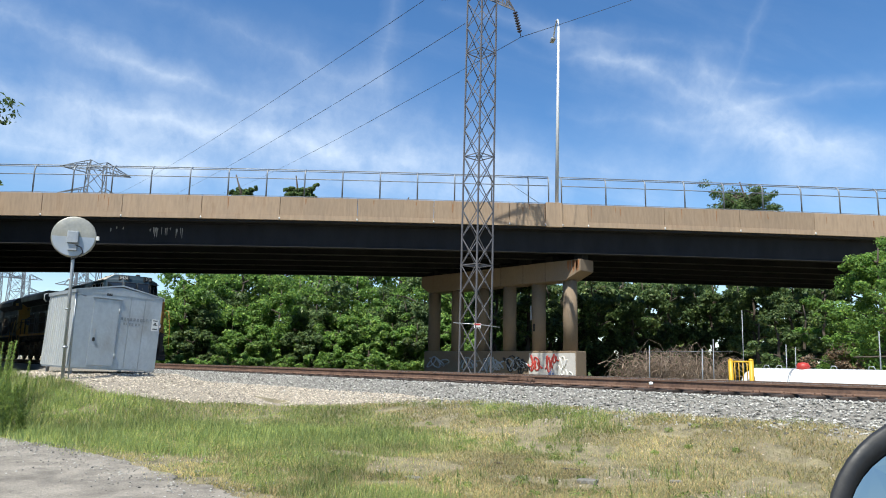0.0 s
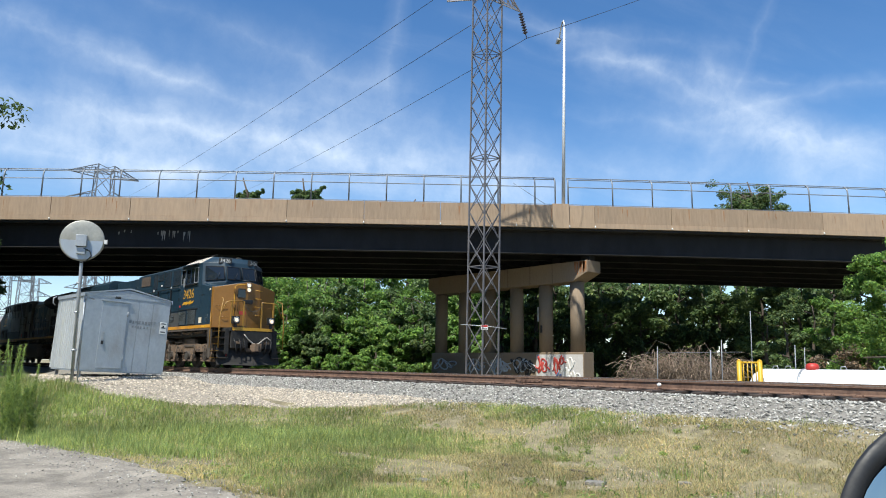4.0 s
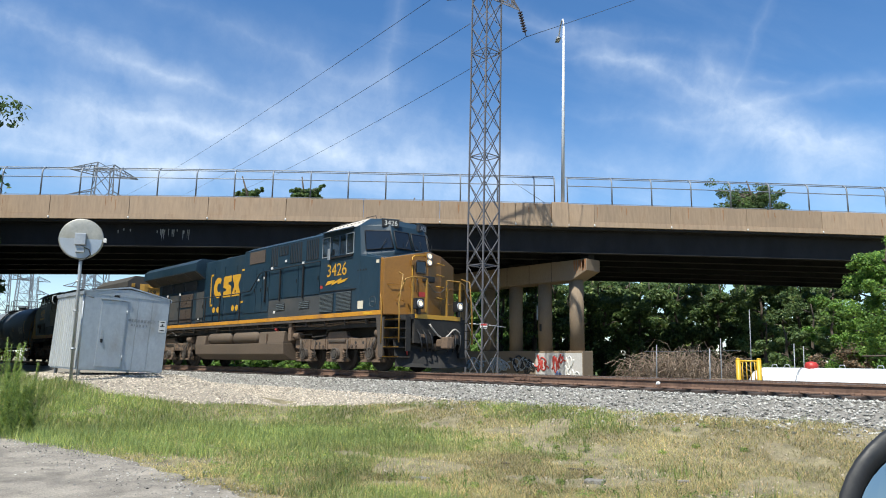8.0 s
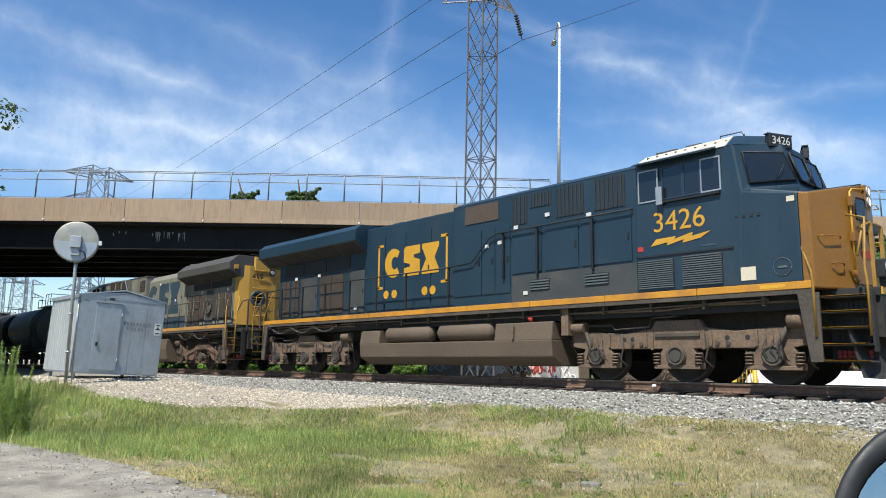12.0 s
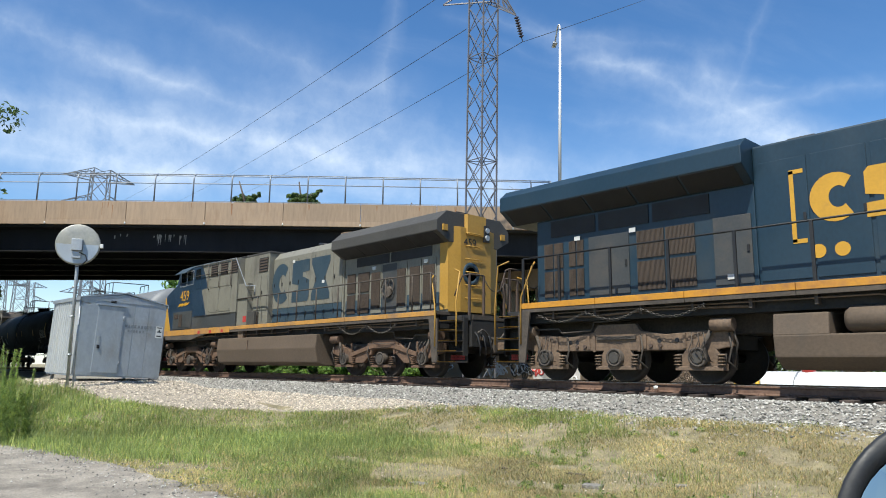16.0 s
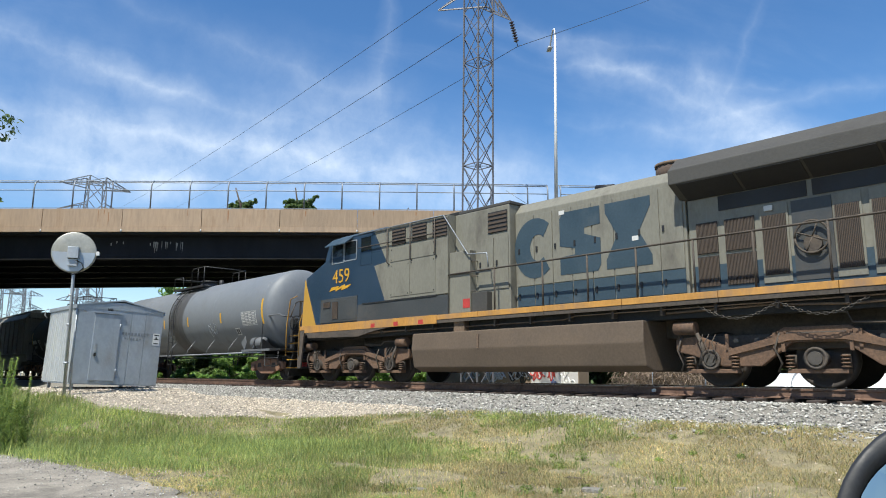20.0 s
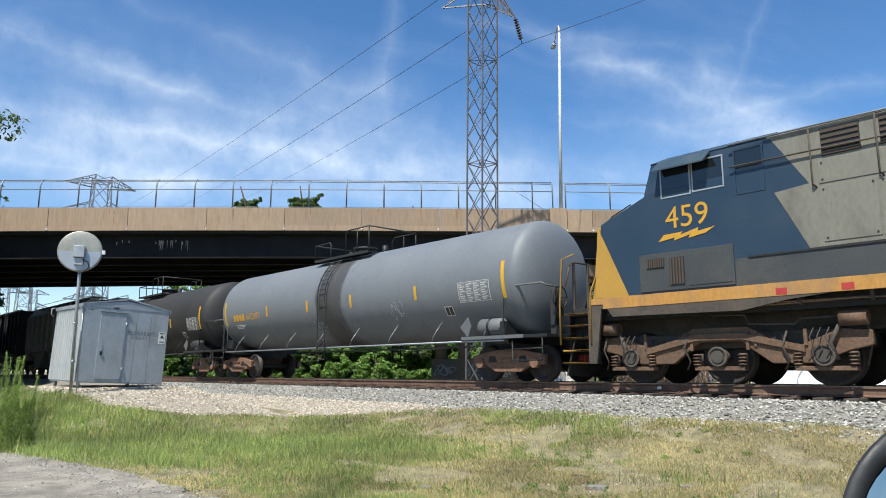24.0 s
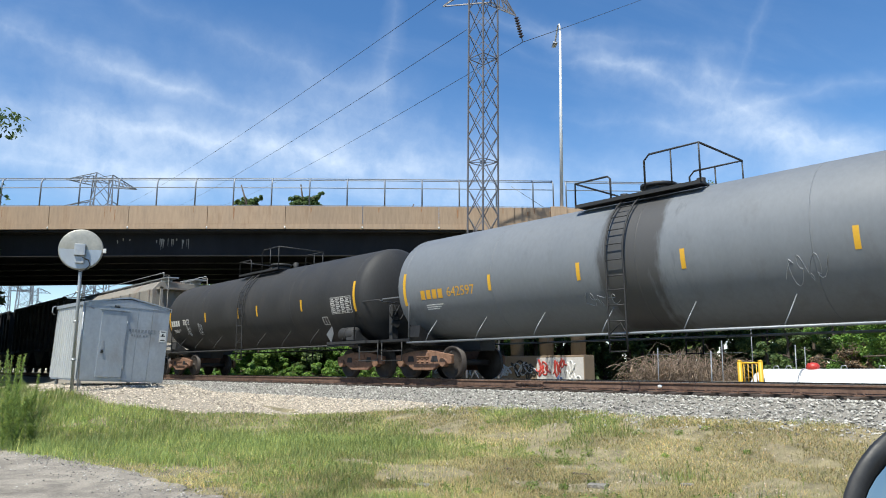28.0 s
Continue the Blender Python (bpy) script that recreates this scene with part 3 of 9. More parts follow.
def bridge():
    b = thing("road_bridge", "concrete road bridge with tan parapet and dark girders", "bridge", BM)
    L0, L1 = -75.0, 48.0
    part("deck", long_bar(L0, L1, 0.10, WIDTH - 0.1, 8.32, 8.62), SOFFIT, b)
    ledge = part("deck_edge", long_bar(L0, L1, -0.04, 0.10, 8.45, 8.76), CONCRETE, b, "slab edge under the parapet")
    part("far_deck_edge", long_bar(L0, L1, WIDTH - 0.1, WIDTH + 0.04, 8.45, 8.76), CONCRETE, b)
    part("far_parapet", long_bar(L0, L1, WIDTH - 0.25, WIDTH, 8.62, 9.85), CONCRETE, b)
    joints = [-2.72 - 4.6 * k for k in range(16)][::-1] + [-0.52, 0.52] + [2.1 + 4.75 * k for k in range(10)]
    for u0, u1 in zip(joints, joints[1:]):
        if abs(u0 + 0.52) < 0.01:
            part("pilaster", sheared(nb(u0 + 0.01, u1 - 0.01, -0.10, 0.45, 8.40, 9.92, bev=0.02)), CONCRETE, b, "lamp pilaster in the parapet")
        else:
            part("parapet_panel", sheared(nb(u0 + 0.012, u1 - 0.012, 0.0, 0.25, 8.762, 9.85, bev=0.015)), CONCRETE, b)
        drip = cyl(bmesh.new(), (u0, -0.06, 8.46 + crown(u0)), (u0, -0.06, 8.60 + crown(u0)), 0.05, 8, 0.03)
        part("drain_spout", drip, SIGN_WHITE, ledge)
    for k in range(6):
        n = 0.75 + k * (WIDTH - 1.5) / 5
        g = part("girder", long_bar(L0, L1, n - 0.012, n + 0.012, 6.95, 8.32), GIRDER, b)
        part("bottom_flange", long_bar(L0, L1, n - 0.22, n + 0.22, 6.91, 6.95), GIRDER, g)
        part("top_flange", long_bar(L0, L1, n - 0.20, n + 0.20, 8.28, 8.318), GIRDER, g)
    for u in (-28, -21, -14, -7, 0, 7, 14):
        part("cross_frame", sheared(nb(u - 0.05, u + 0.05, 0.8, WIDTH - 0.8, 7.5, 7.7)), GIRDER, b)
    # lime that has run down the outer girder
    rng = random.Random(21)
    for k in range(26):
        u = rng.uniform(-24.3, -22.2) if k < 20 else rng.uniform(-29, -25.4)
        h = rng.uniform(0.12, 0.72) * (1 if k < 20 else 0.4)
        w = rng.uniform(0.015, 0.04)
        z1 = 8.02 - rng.uniform(0, 0.12)
        part("lime_streak", sheared(prism(bmesh.new(), [(u - w, z1), (u + w, z1), (u + w * 0.7, z1 - h * 0.6), (u, z1 - h), (u - w * 0.6, z1 - h * 0.7)], "y", 0.728, 0.737)), LIME, b)
    # rust that has run down the parapet
    rust = material("parapet_rust_run", (0.25, 0.125, 0.060), 0.9, var=0.35, scale=3, bump=0)
    for k in range(46):
        u = rng.uniform(-50, 40)
        h, w, z1 = rng.uniform(0.15, 0.85), rng.uniform(0.012, 0.045), 9.80 - abs(rng.gauss(0, 0.15))
        part("rust_run", sheared(prism(bmesh.new(), [(u - w, z1), (u + w, z1), (u + w * 0.7, z1 - h * 0.6), (u, z1 - h), (u - w * 0.6, z1 - h * 0.7)], "y", -0.006, -0.002)), rust, b)
    # fence on the parapet
    for a, e, curved, name in ((-74.0, -0.30, True, "fence_panel"), (0.50, 47.5, True, "fence_panel")):
        bm_post = bmesh.new()
        if curved:
            pts = [(0, 0.12, 0), (0, 0.12, 1.25), (0, 0.14, 1.45), (0, 0.22, 1.62), (0, 0.36, 1.75), (0, 0.52, 1.82)]
        else:
            pts = [(0, 0.12, 0), (0, 0.12, 1.76)]
        tube(bm_post, pts, 0.045, 8)
        box(bm_post, -0.07, 0.07, 0.05, 0.19, 0, 0.02)
        fence = part("fence_line", long_bar(a, e, 0.105, 0.135, 9.90, 9.93), FENCE_STEEL, b, "tubular steel fence on the parapet")
        for h, dn in (((1.82, 0.52), (1.67, 0.30), (1.15, 0.12)) if curved else ((1.76, 0.12), (1.60, 0.12), (1.02, 0.12))):
            n = 60
            tp = [(a + (e - a) * i / n, dn, 9.85 + h + crown(a + (e - a) * i / n)) for i in range(n + 1)]
            part("fence_rail", tube(bmesh.new(), tp, 0.028, 6), FENCE_STEEL, fence)
        spots = [e] + [-1.55 - 2.265 * k for k in range(32)] if a < 0 else [a] + [3.26 + 2.48 * k for k in range(18)]
        first = None
        for u in spots:
            if first is None:
                first = part("fence_post", bm_post, FENCE_STEEL, fence)
                p = first
            else:
                p = new("fence_post", first.data)
                p.parent = fence
            p.location = (u, 0, 9.85 + crown(u))
        if a < 0:
            part("fence_brace", tube(bmesh.new(), [(-2.9, 0.12, 11.3), (-0.9, 0.12, 10.0)], 0.015, 5), FENCE_STEEL, fence)
    # wall added out of view; it keeps skylight off the train under the deck
    ab = part("bridge_abutment", nb(-56.0, -54.5, -1.0, WIDTH + 1.0, -2.0, 6.9, bev=0.03), PIER_CONCRETE, m=BM)
    tagged(ab, "plain concrete wall added unseen under the bridge to block light", "abutment", kind="structure")
    return b


bridge()


def pier():
    p = thing("bridge_pier", "stained concrete bridge pier with round columns and painted base wall", "bridge pier", Matrix.Translation((0, 0, 0.28)) @ Matrix.Scale(1.03, 4) @ Matrix.Translation((0, 0, -0.28)))
    y0, y1 = 34.30, 35.62
    prof = [(-39.2, 5.75), (-38.4, 5.28), (-26.1, 5.28), (-24.95, 5.80), (-24.95, 6.50), (-39.2, 6.50)]
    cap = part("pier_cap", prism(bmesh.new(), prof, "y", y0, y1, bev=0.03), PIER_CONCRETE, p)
    col = None
    for k in range(6):
        x = -26.22 - k * 2.44
        if col is None:
            bm = cyl(bmesh.new(), (0, 0, 1.08), (0, 0, 5.30), 0.44, 28)
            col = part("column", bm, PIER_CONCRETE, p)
            c = col
        else:
            c = new("column", col.data)
            c.parent = p
        c.location = (x, 34.95, 0)
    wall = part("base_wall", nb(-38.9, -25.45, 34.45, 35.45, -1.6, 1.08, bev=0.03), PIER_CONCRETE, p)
    # rust and lime that have run down the cap's end
    rust = material("rust_run", (0.27, 0.105, 0.035), 0.9, var=0.35, scale=3, bump=0)
    rng = random.Random(41)
    for k in range(22):
        x = -25.02 - abs(rng.gauss(0, 0.42))
        w, h = rng.uniform(0.02, 0.07), rng.uniform(0.2, 0.85)
        part("rust_run", prism(bmesh.new(), [(x - w, 6.46), (x + w, 6.46), (x + w * 0.6, 6.46 - h * 0.6), (x, 6.46 - h), (x - w * 0.7, 6.46 - h * 0.7)], "y", 34.292, 34.299), rust, cap)
    for x in (-27.6, -29.4, -31.3):
        part("form_joint", nb(x - 0.012, x + 0.012, 34.294, 34.299, 5.30, 6.48), GIRDER, cap)
    for k in range(7):
        part("bearing", nb(-38.9 + k * 2.2, -38.3 + k * 2.2, 34.7, 35.3, 6.50, 6.93), GIRDER, cap)
    # sprayed shapes, in no language
    rng = random.Random(17)
    paints = [material("spray_red", (0.4004, 0.0462, 0.0347), 0.7, var=0.2), material("spray_white", (0.5544, 0.539, 0.5082), 0.7, var=0.1),
              material("spray_blue", (0.0924, 0.1232, 0.231), 0.7, var=0.2), material("spray_grey", (0.3234, 0.3465, 0.3696), 0.7, var=0.2), BLACK_PAINT]
    pale_tone = material("pale_wall_tone", (0.4466, 0.4235, 0.4004), 0.8, var=0.15, scale=2.5)
    part("primer_patch", nb(-29.05, -25.5, 34.438, 34.445, -0.75, 0.95), pale_tone, wall, "pale patch on the pier wall")

    def squiggle(x, z, w, h, mat, n=9, thick=0.045, seed=0):
        r = random.Random(seed)
        pts = []
        ph = r.uniform(0, 6)
        for i in range(n * 4):
            t = i / (n * 4 - 1)
            pts.append((x + w * (t + 0.16 * math.sin(t * n * 2.2 + ph)), 34.430, z + h * (0.5 + 0.48 * math.sin(t * n * 1.7 + ph * 2) * (0.7 + 0.3 * math.sin(t * 5)))))
        part("sprayed_shape", tube(bmesh.new(), pts, thick, 5), mat, wall)

    for k, (x, w, z, h, c) in enumerate(((-29.0, 0.85, 0.0, 0.85, 0), (-28.9, 0.8, -0.2, 0.7, 0), (-27.7, 0.55, -0.25, 1.1, 0), (-27.6, 0.6, -0.7, 0.6, 2), (-27.3, 0.5, 0.3, 0.6, 0),
                                         (-26.6, 0.5, 0.0, 0.8, 1), (-26.3, 0.6, -0.7, 0.7, 1), (-26.9, 0.5, -0.6, 0.8, 1), (-33.0, 1.7, -0.3, 1.05, 3), (-32.8, 1.4, -0.4, 1.1, 3),
                                         (-31.0, 1.6, -0.3, 1.1, 4), (-30.8, 1.5, -0.2, 0.9, 3), (-30.0, 0.9, -0.4, 1.0, 4), (-35.2, 1.7, -0.2, 0.9, 3), (-38.5, 2.2, -0.1, 0.8, 3))):
        squiggle(x, z, w, h, paints[c], 9 if c < 3 else 14, 0.05, k)
    part("sprayed_mark", nb(-28.76, -28.60, 34.50, 34.52, 2.3, 2.75), paints[4], p)
    part("sprayed_mark", nb(-28.98, -28.88, 34.505, 34.525, 3.0, 3.9), paints[3], p)
    return p


pier()


# ---------------------------------------------------------------- lattice towers, wires and the road lamp
def bar(bm, p, q, w):
    """An angle iron: two thin legs."""
    tube(bm, (p, q), w, 4)


def lattice_tower(name, label, at, turn, side, height, panel, ring, leg=0.05, brace=0.026, arm_z=(), top=0.9, mats=None, arm=2.4, grp="", lean=0.0):
    t = thing(name, label, "pylon", Matrix.Translation(at) @ Matrix.Rotation(radians(lean), 4, Vector((-0.70, 0.714, 0))) @ Matrix.Rotation(turn, 4, "Z"), grp)
    hs = side / 2

    def corner(i, z):
        k = hs * (1 + (top - 1) * z / height)
        return Vector(((1, 1, -1, -1)[i] * k, (1, -1, -1, 1)[i] * k, z))

    for i in range(4):
        bm = bmesh.new()
        tube(bm, (corner(i, -0.6), corner(i, height)), leg, 4)
        part("leg", bm, mats or TOWER_STEEL, t)
    for i in range(4):
        j = (i + 1) % 4
        z = 0.0
        while z < height - 0.1:
            z1 = min(z + panel, height)
            part("brace", tube(bmesh.new(), (corner(i, z), corner(j, z1)), brace, 4), mats or TOWER_STEEL, t)
            part("brace", tube(bmesh.new(), (corner(j, z), corner(i, z1)), brace, 4), mats or TOWER_STEEL, t)
            z = z1
        z = ring
        while z < height:
            part("belt_bar", tube(bmesh.new(), (corner(i, z), corner(j, z)), brace * 1.2, 4), mats or TOWER_STEEL, t)
            if i < 2:
                part("belt_diagonal", tube(bmesh.new(), (corner(i, z), corner(i + 2, z)), brace * 0.8, 4), mats or TOWER_STEEL, t)
            z += ring
    for z in arm_z:
        for s in (-1, 1):
            tip = Vector((s * (hs + arm), 0, z + 0.15))
            for yy in (-hs * top, hs * top):
                part("arm_bar", tube(bmesh.new(), ((s * hs * top, yy, z), tip), brace * 1.5, 4), mats or TOWER_STEEL, t)
                part("arm_bar", tube(bmesh.new(), ((s * hs * top, yy, z + 2.6), tip), brace * 1.5, 4), mats or TOWER_STEEL, t)
                for k in (0.3, 0.6):
                    a = Vector((s * hs * top, yy, z)).lerp(tip, k)
                    c = Vector((s * hs * top, yy, z + 2.6)).lerp(tip, k * 0.7)
                    part("arm_strut", tube(bmesh.new(), (a, c), brace, 4), mats or TOWER_STEEL, t)
    return t


TOWER = Vector((-25.2, 25.7, -0.55))


def near_tower():
    t = lattice_tower("transmission_tower", "tall grey steel lattice transmission tower", TOWER, radians(89.4), 1.13, 33.12, 1.44, 5.76, 0.048, 0.024, (), 0.96, lean=0.65)
    # a cross arm square to the line, and its string of insulators
    bm = bmesh.new()
    inv = t.matrix_basis.inverted()
    tip = inv @ Vector((-23.75, 27.05, 19.15))
    root = [inv @ Vector(p) for p in ((-25.05, 25.9, 20.0), (-24.7, 26.2, 20.0))]
    up = [inv @ Vector(p) for p in ((-25.05, 25.9, 21.6), (-24.7, 26.2, 21.6))]
    bm.free()
    for p in root + up:
        part("arm_bar", tube(bmesh.new(), (p, tip), 0.04, 4), TOWER_STEEL, t)
    for k in (0.25, 0.5, 0.75):
        for a, b in zip(root, up):
            part("arm_strut", tube(bmesh.new(), (a.lerp(tip, k), b.lerp(tip, k)), 0.022, 4), TOWER_STEEL, t)
            part("arm_strut", tube(bmesh.new(), (a.lerp(tip, k), b.lerp(tip, k - 0.25)), 0.022, 4), TOWER_STEEL, t)
    tip2 = inv @ Vector((-26.7, 24.4, 19.9))
    for p in root + up:
        part("arm_bar", tube(bmesh.new(), (p, tip2), 0.04, 4), TOWER_STEEL, t)
    ins = part("insulator_string", cyl(bmesh.new(), tip, inv @ Vector((-23.49, 27.28, 17.62)), 0.025, 6), INSUL, t)
    a, b = tip, inv @ Vector((-23.49, 27.28, 17.62))
    for k in range(8):
        c = a.lerp(b, 0.12 + 0.1 * k)
        d = (b - a).normalized()
        part("insulator_disc", cyl(bmesh.new(), c - d * 0.035, c + d * 0.035, 0.14, 14, 0.05), INSUL, ins)
    # warning board on bars across the legs
    c = inv @ Vector((-24.55, 25.2, 2.1))
    v = Matrix.Rotation(-radians(89.4) + radians(44.0), 4, "Z")
    bm = nb(-0.17, 0.17, -0.008, 0.008, -0.12, 0.12)
    brd = part("warning_board", bm, SIGN_WHITE, t, "white and red warning board", Matrix.Translation(c) @ v)
    part("board_bar", nb(-0.15, 0.15, -0.014, -0.009, 0.02, 0.11), SIGN_RED, brd)
    part("board_bar", nb(-0.14, 0.14, -0.014, -0.009, -0.09, -0.05), DARK_STEEL, brd)
    br = part("climbing_guard", tube(bmesh.new(), [(-1.2, 0.05, 0.12), (-0.3, 0.02, 0.08), (0.3, 0.02, 0.04), (1.1, 0.05, -0.05)], 0.02, 5), GALV, t, m=Matrix.Translation(c) @ v)
    return t


near_tower()

FAR = [("distant_pylon", -73.9, 200.0, 51.5, 7.0), ("distant_pylon", -79.4, 330.0, 42.0, 5.2), ("distant_pylon", -78.2, 300.0, 46.0, 6.0), ("distant_pylon", -77.6, 430.0, 44.0, 5.0), ("distant_pylon", -74.2, 260.0, 34.0, 5.0)]
PYLON_STEEL = material("distant_pylon_steel", (0.1694, 0.1848, 0.2079), 0.7, 0.2, var=0.1, bump=0)
for name, brg, r, h, w in FAR:
    lattice_tower(name, "slim grey lattice pylon far behind the bridge", (r * math.sin(radians(brg)), r * math.cos(radians(brg)), -1.4), radians(-brg + 12), w, h, 5.0, 10.0, 0.17, 0.10, (h - 2.6, h - 9.5), 0.55, PYLON_STEEL, 5.0, "distant pylons")


def wires():
    for k, (a, b, sag) in enumerate((((-23.49, 27.28, 17.60), (-172.79, 79.01, 42.21), 1.0), ((-25.69, 25.22, 18.43), (-178.41, 65.34, 38.84), 1.0), ((-25.82, 25.09, 21.30), (-181.35, 56.66, 39.71), 1.0))):
        a, b = Vector(a), Vector(b)
        pts = []
        for i in range(25):
            t = i / 24
            p = a.lerp(b, t)
            p.z -= sag * 4 * t * (1 - t)
            pts.append(p)
        w = part("power_line", tube(bmesh.new(), pts, 0.017, 5), WIRE)
        tagged(w, "thin dark overhead power line", "cable", "overhead power lines")
    a, b = Vector((-23.49, 27.28, 17.60)), Vector((-26.31, 53.92, 33.28))
    pts = [a.lerp(b, i / 12) - Vector((0, 0, 0.4 * (i / 12) * (1 - i / 12))) for i in range(13)]
    tagged(part("power_line", tube(bmesh.new(), pts, 0.017, 5), WIRE), "thin dark overhead power line", "cable", "overhead power lines")


wires()


def road_lamp():
    base = B0 + BU * 0.25 + BN * 0.36
    l = thing("road_lamp", "tall white tapered road lamp on the bridge parapet", "street lamp", Matrix.Translation((base.x, base.y, 9.95)) @ Matrix.Rotation(radians(1.1), 4, Vector((-0.62, 0.79, 0))))
    part("base_plate", nb(-0.17, 0.17, -0.17, 0.17, -0.02, 0.06, bev=0.01), WHITE_POLE, l)
    part("pole", cyl(bmesh.new(), (0, 0, 0.05), (0, 0, 11.7), 0.115, 14, 0.07), WHITE_POLE, l)
    d = BN
    pts = [(d.x * a, d.y * a, z) for a, z in ((0, 11.65), (0.05, 12.0), (0.25, 12.3), (0.55, 12.4), (0.95, 12.25), (1.35, 11.9), (1.6, 11.7))]
    part("arm", tube(bmesh.new(), pts, 0.05, 8), WHITE_POLE, l)
    hd = part("lamp_head", prism(bmesh.new(), [(-0.38, -0.06), (0.34, -0.06), (0.38, 0.02), (0.22, 0.13), (-0.2, 0.13)], "y", -0.14, 0.14, bev=0.03), GALV, l)
    hd.matrix_basis = Matrix.Translation((d.x * 1.75, d.y * 1.75, 11.62)) @ Matrix.Rotation(math.atan2(d.y, d.x), 4, "Z")
    lens = part("lens", nb(-0.25, 0.28, -0.11, 0.11, -0.09, -0.062, bev=0.01), SIGN_WHITE, hd)


road_lamp()


# ---------------------------------------------------------------- equipment shed and signal
def shed():
    s = thing("equipment_shed", "grey metal railway equipment shed with locked door", "shed", Matrix.Translation((-19.3, 5.3, 0)) @ Matrix.Rotation(radians(2.4), 4, Vector((-0.965, 0.265, 0))))
    W, L, H0, H1 = 2.18, 2.40, 1.98, 2.14
    prof = [(0.03, 0.0), (W - 0.03, 0.0), (W - 0.03, H0), (W / 2, H1 - 0.02), (0.03, H0)]
    body = part("body", prism(bmesh.new(), prof, "x", -L + 0.03, -0.012), SHED, s)
    seams = [0.0, 0.62, 1.35, 1.72, W]
    for a, b in zip(seams, seams[1:]):
        part("wall_panel", nb(-0.012, 0.0, a + 0.005, b - 0.005, 0.03, H0 - 0.06, bev=0.003), SHED, s)
    # the fluted long side
    n = 26
    prof = []
    for i in range(n):
        x = -L + L * i / n
        d = 0.03 if i % 2 else 0.0
        prof += [(x, d), (x + L / n * 0.7, d)]
    prof += [(0, 0.0), (0, 0.045), (-L, 0.045)]
    part("fluted_side", prism(bmesh.new(), prof, "z", 0.04, H0), SHED_SIDE, s, "fluted sheet side with flaking paint")
    roof = [(-0.03, H0 - 0.10), (-0.03, H0 - 0.01), (W / 2, H1 + 0.05), (W + 0.03, H0 - 0.01), (W + 0.03, H0 - 0.10), (W + 0.015, H0 - 0.10), (W + 0.015, H0 - 0.03), (W / 2, H1 + 0.01), (-0.015, H0 - 0.03), (-0.015, H0 - 0.10)]
    part("roof", prism(bmesh.new(), roof, "x", -L - 0.03, 0.03), SHED, s)
    part("gable_trim", prism(bmesh.new(), [(0.02, H0 - 0.07), (W - 0.02, H0 - 0.07), (W - 0.02, H0 - 0.03), (W / 2, H1 - 0.02), (0.02, H0 - 0.03)], "x", 0.0, 0.012), SHED, s)
    door = part("door", nb(0.003, 0.028, 0.44, 1.07, 0.10, 1.78, bev=0.006), SHED, s)
    part("handle_plate", nb(0.028, 0.04, 0.50, 0.56, 0.80, 1.02, bev=0.004), GALV, door)
    part("padlock", nb(0.032, 0.062, 0.502, 0.558, 0.70, 0.79, bev=0.01), DARK_STEEL, door)
    for z in (0.35, 1.5):
        part("hinge", cyl(bmesh.new(), (0.034, 1.08, z - 0.06), (0.034, 1.08, z + 0.06), 0.012, 8), GALV, door)
    part("drip_rail", nb(0.003, 0.05, 0.40, 1.12, 1.80, 1.83), SHED, s)
    part("vent", nb(0.002, 0.012, 0.72, 0.86, 1.88, 1.94), DARK_STEEL, s)
    rng = random.Random(6)
    y = 1.14
    while y < 1.66:
        w = rng.uniform(0.03, 0.07)
        part("worn_marking", nb(0.002, 0.006, y, y + w, 1.29 + rng.uniform(-.01, .01), 1.36), FENCE_STEEL, s)
        y += w + rng.uniform(0.012, 0.04)
    y = 1.22
    while y < 1.62:
        w = rng.uniform(0.02, 0.06)
        part("worn_marking", nb(0.002, 0.006, y, y + w, 1.17 + rng.uniform(-.01, .01), 1.23), FENCE_STEEL, s)
        y += w + rng.uniform(0.02, 0.05)
    bm = lettering('JCT. "A"', 0.115, 0.002)
    bm.transform(Matrix.Translation((0.005, 1.86, 1.325)) @ Matrix.Rotation(radians(90), 4, "Z"))
    tagged(part("lettering", bm, FENCE_STEEL, s), kind="stuff")
    sg = part("notice", nb(0.002, 0.008, 1.95, 2.13, 1.07, 1.38, bev=0.002), SIGN_WHITE, s, "small white notice with black print")
    for z in (1.33, 1.22, 1.11):
        part("notice_line", nb(0.008, 0.011, 1.98, 2.10, z, z + 0.025), BLACK_PAINT, sg)
    part("notice_line", nb(0.008, 0.011, 2.02, 2.06, 1.24, 1.29), BLACK_PAINT, sg)
    for x in (-0.2, -L + 0.2):
        for yy in (0.15, W - 0.15):
            part("foot", nb(x - 0.035, x + 0.035, yy - 0.035, yy + 0.035, -0.40, 0.001), GALV, s)
    part("lifting_eye", tube(bmesh.new(), [(-L + 0.1, -0.10, 1.72), (-L + 0.1, -0.16, 1.78), (-L + 0.1, -0.16, 1.92), (-L + 0.1, -0.08, 1.96)], 0.015, 6), GALV, s)
    return s


shed()


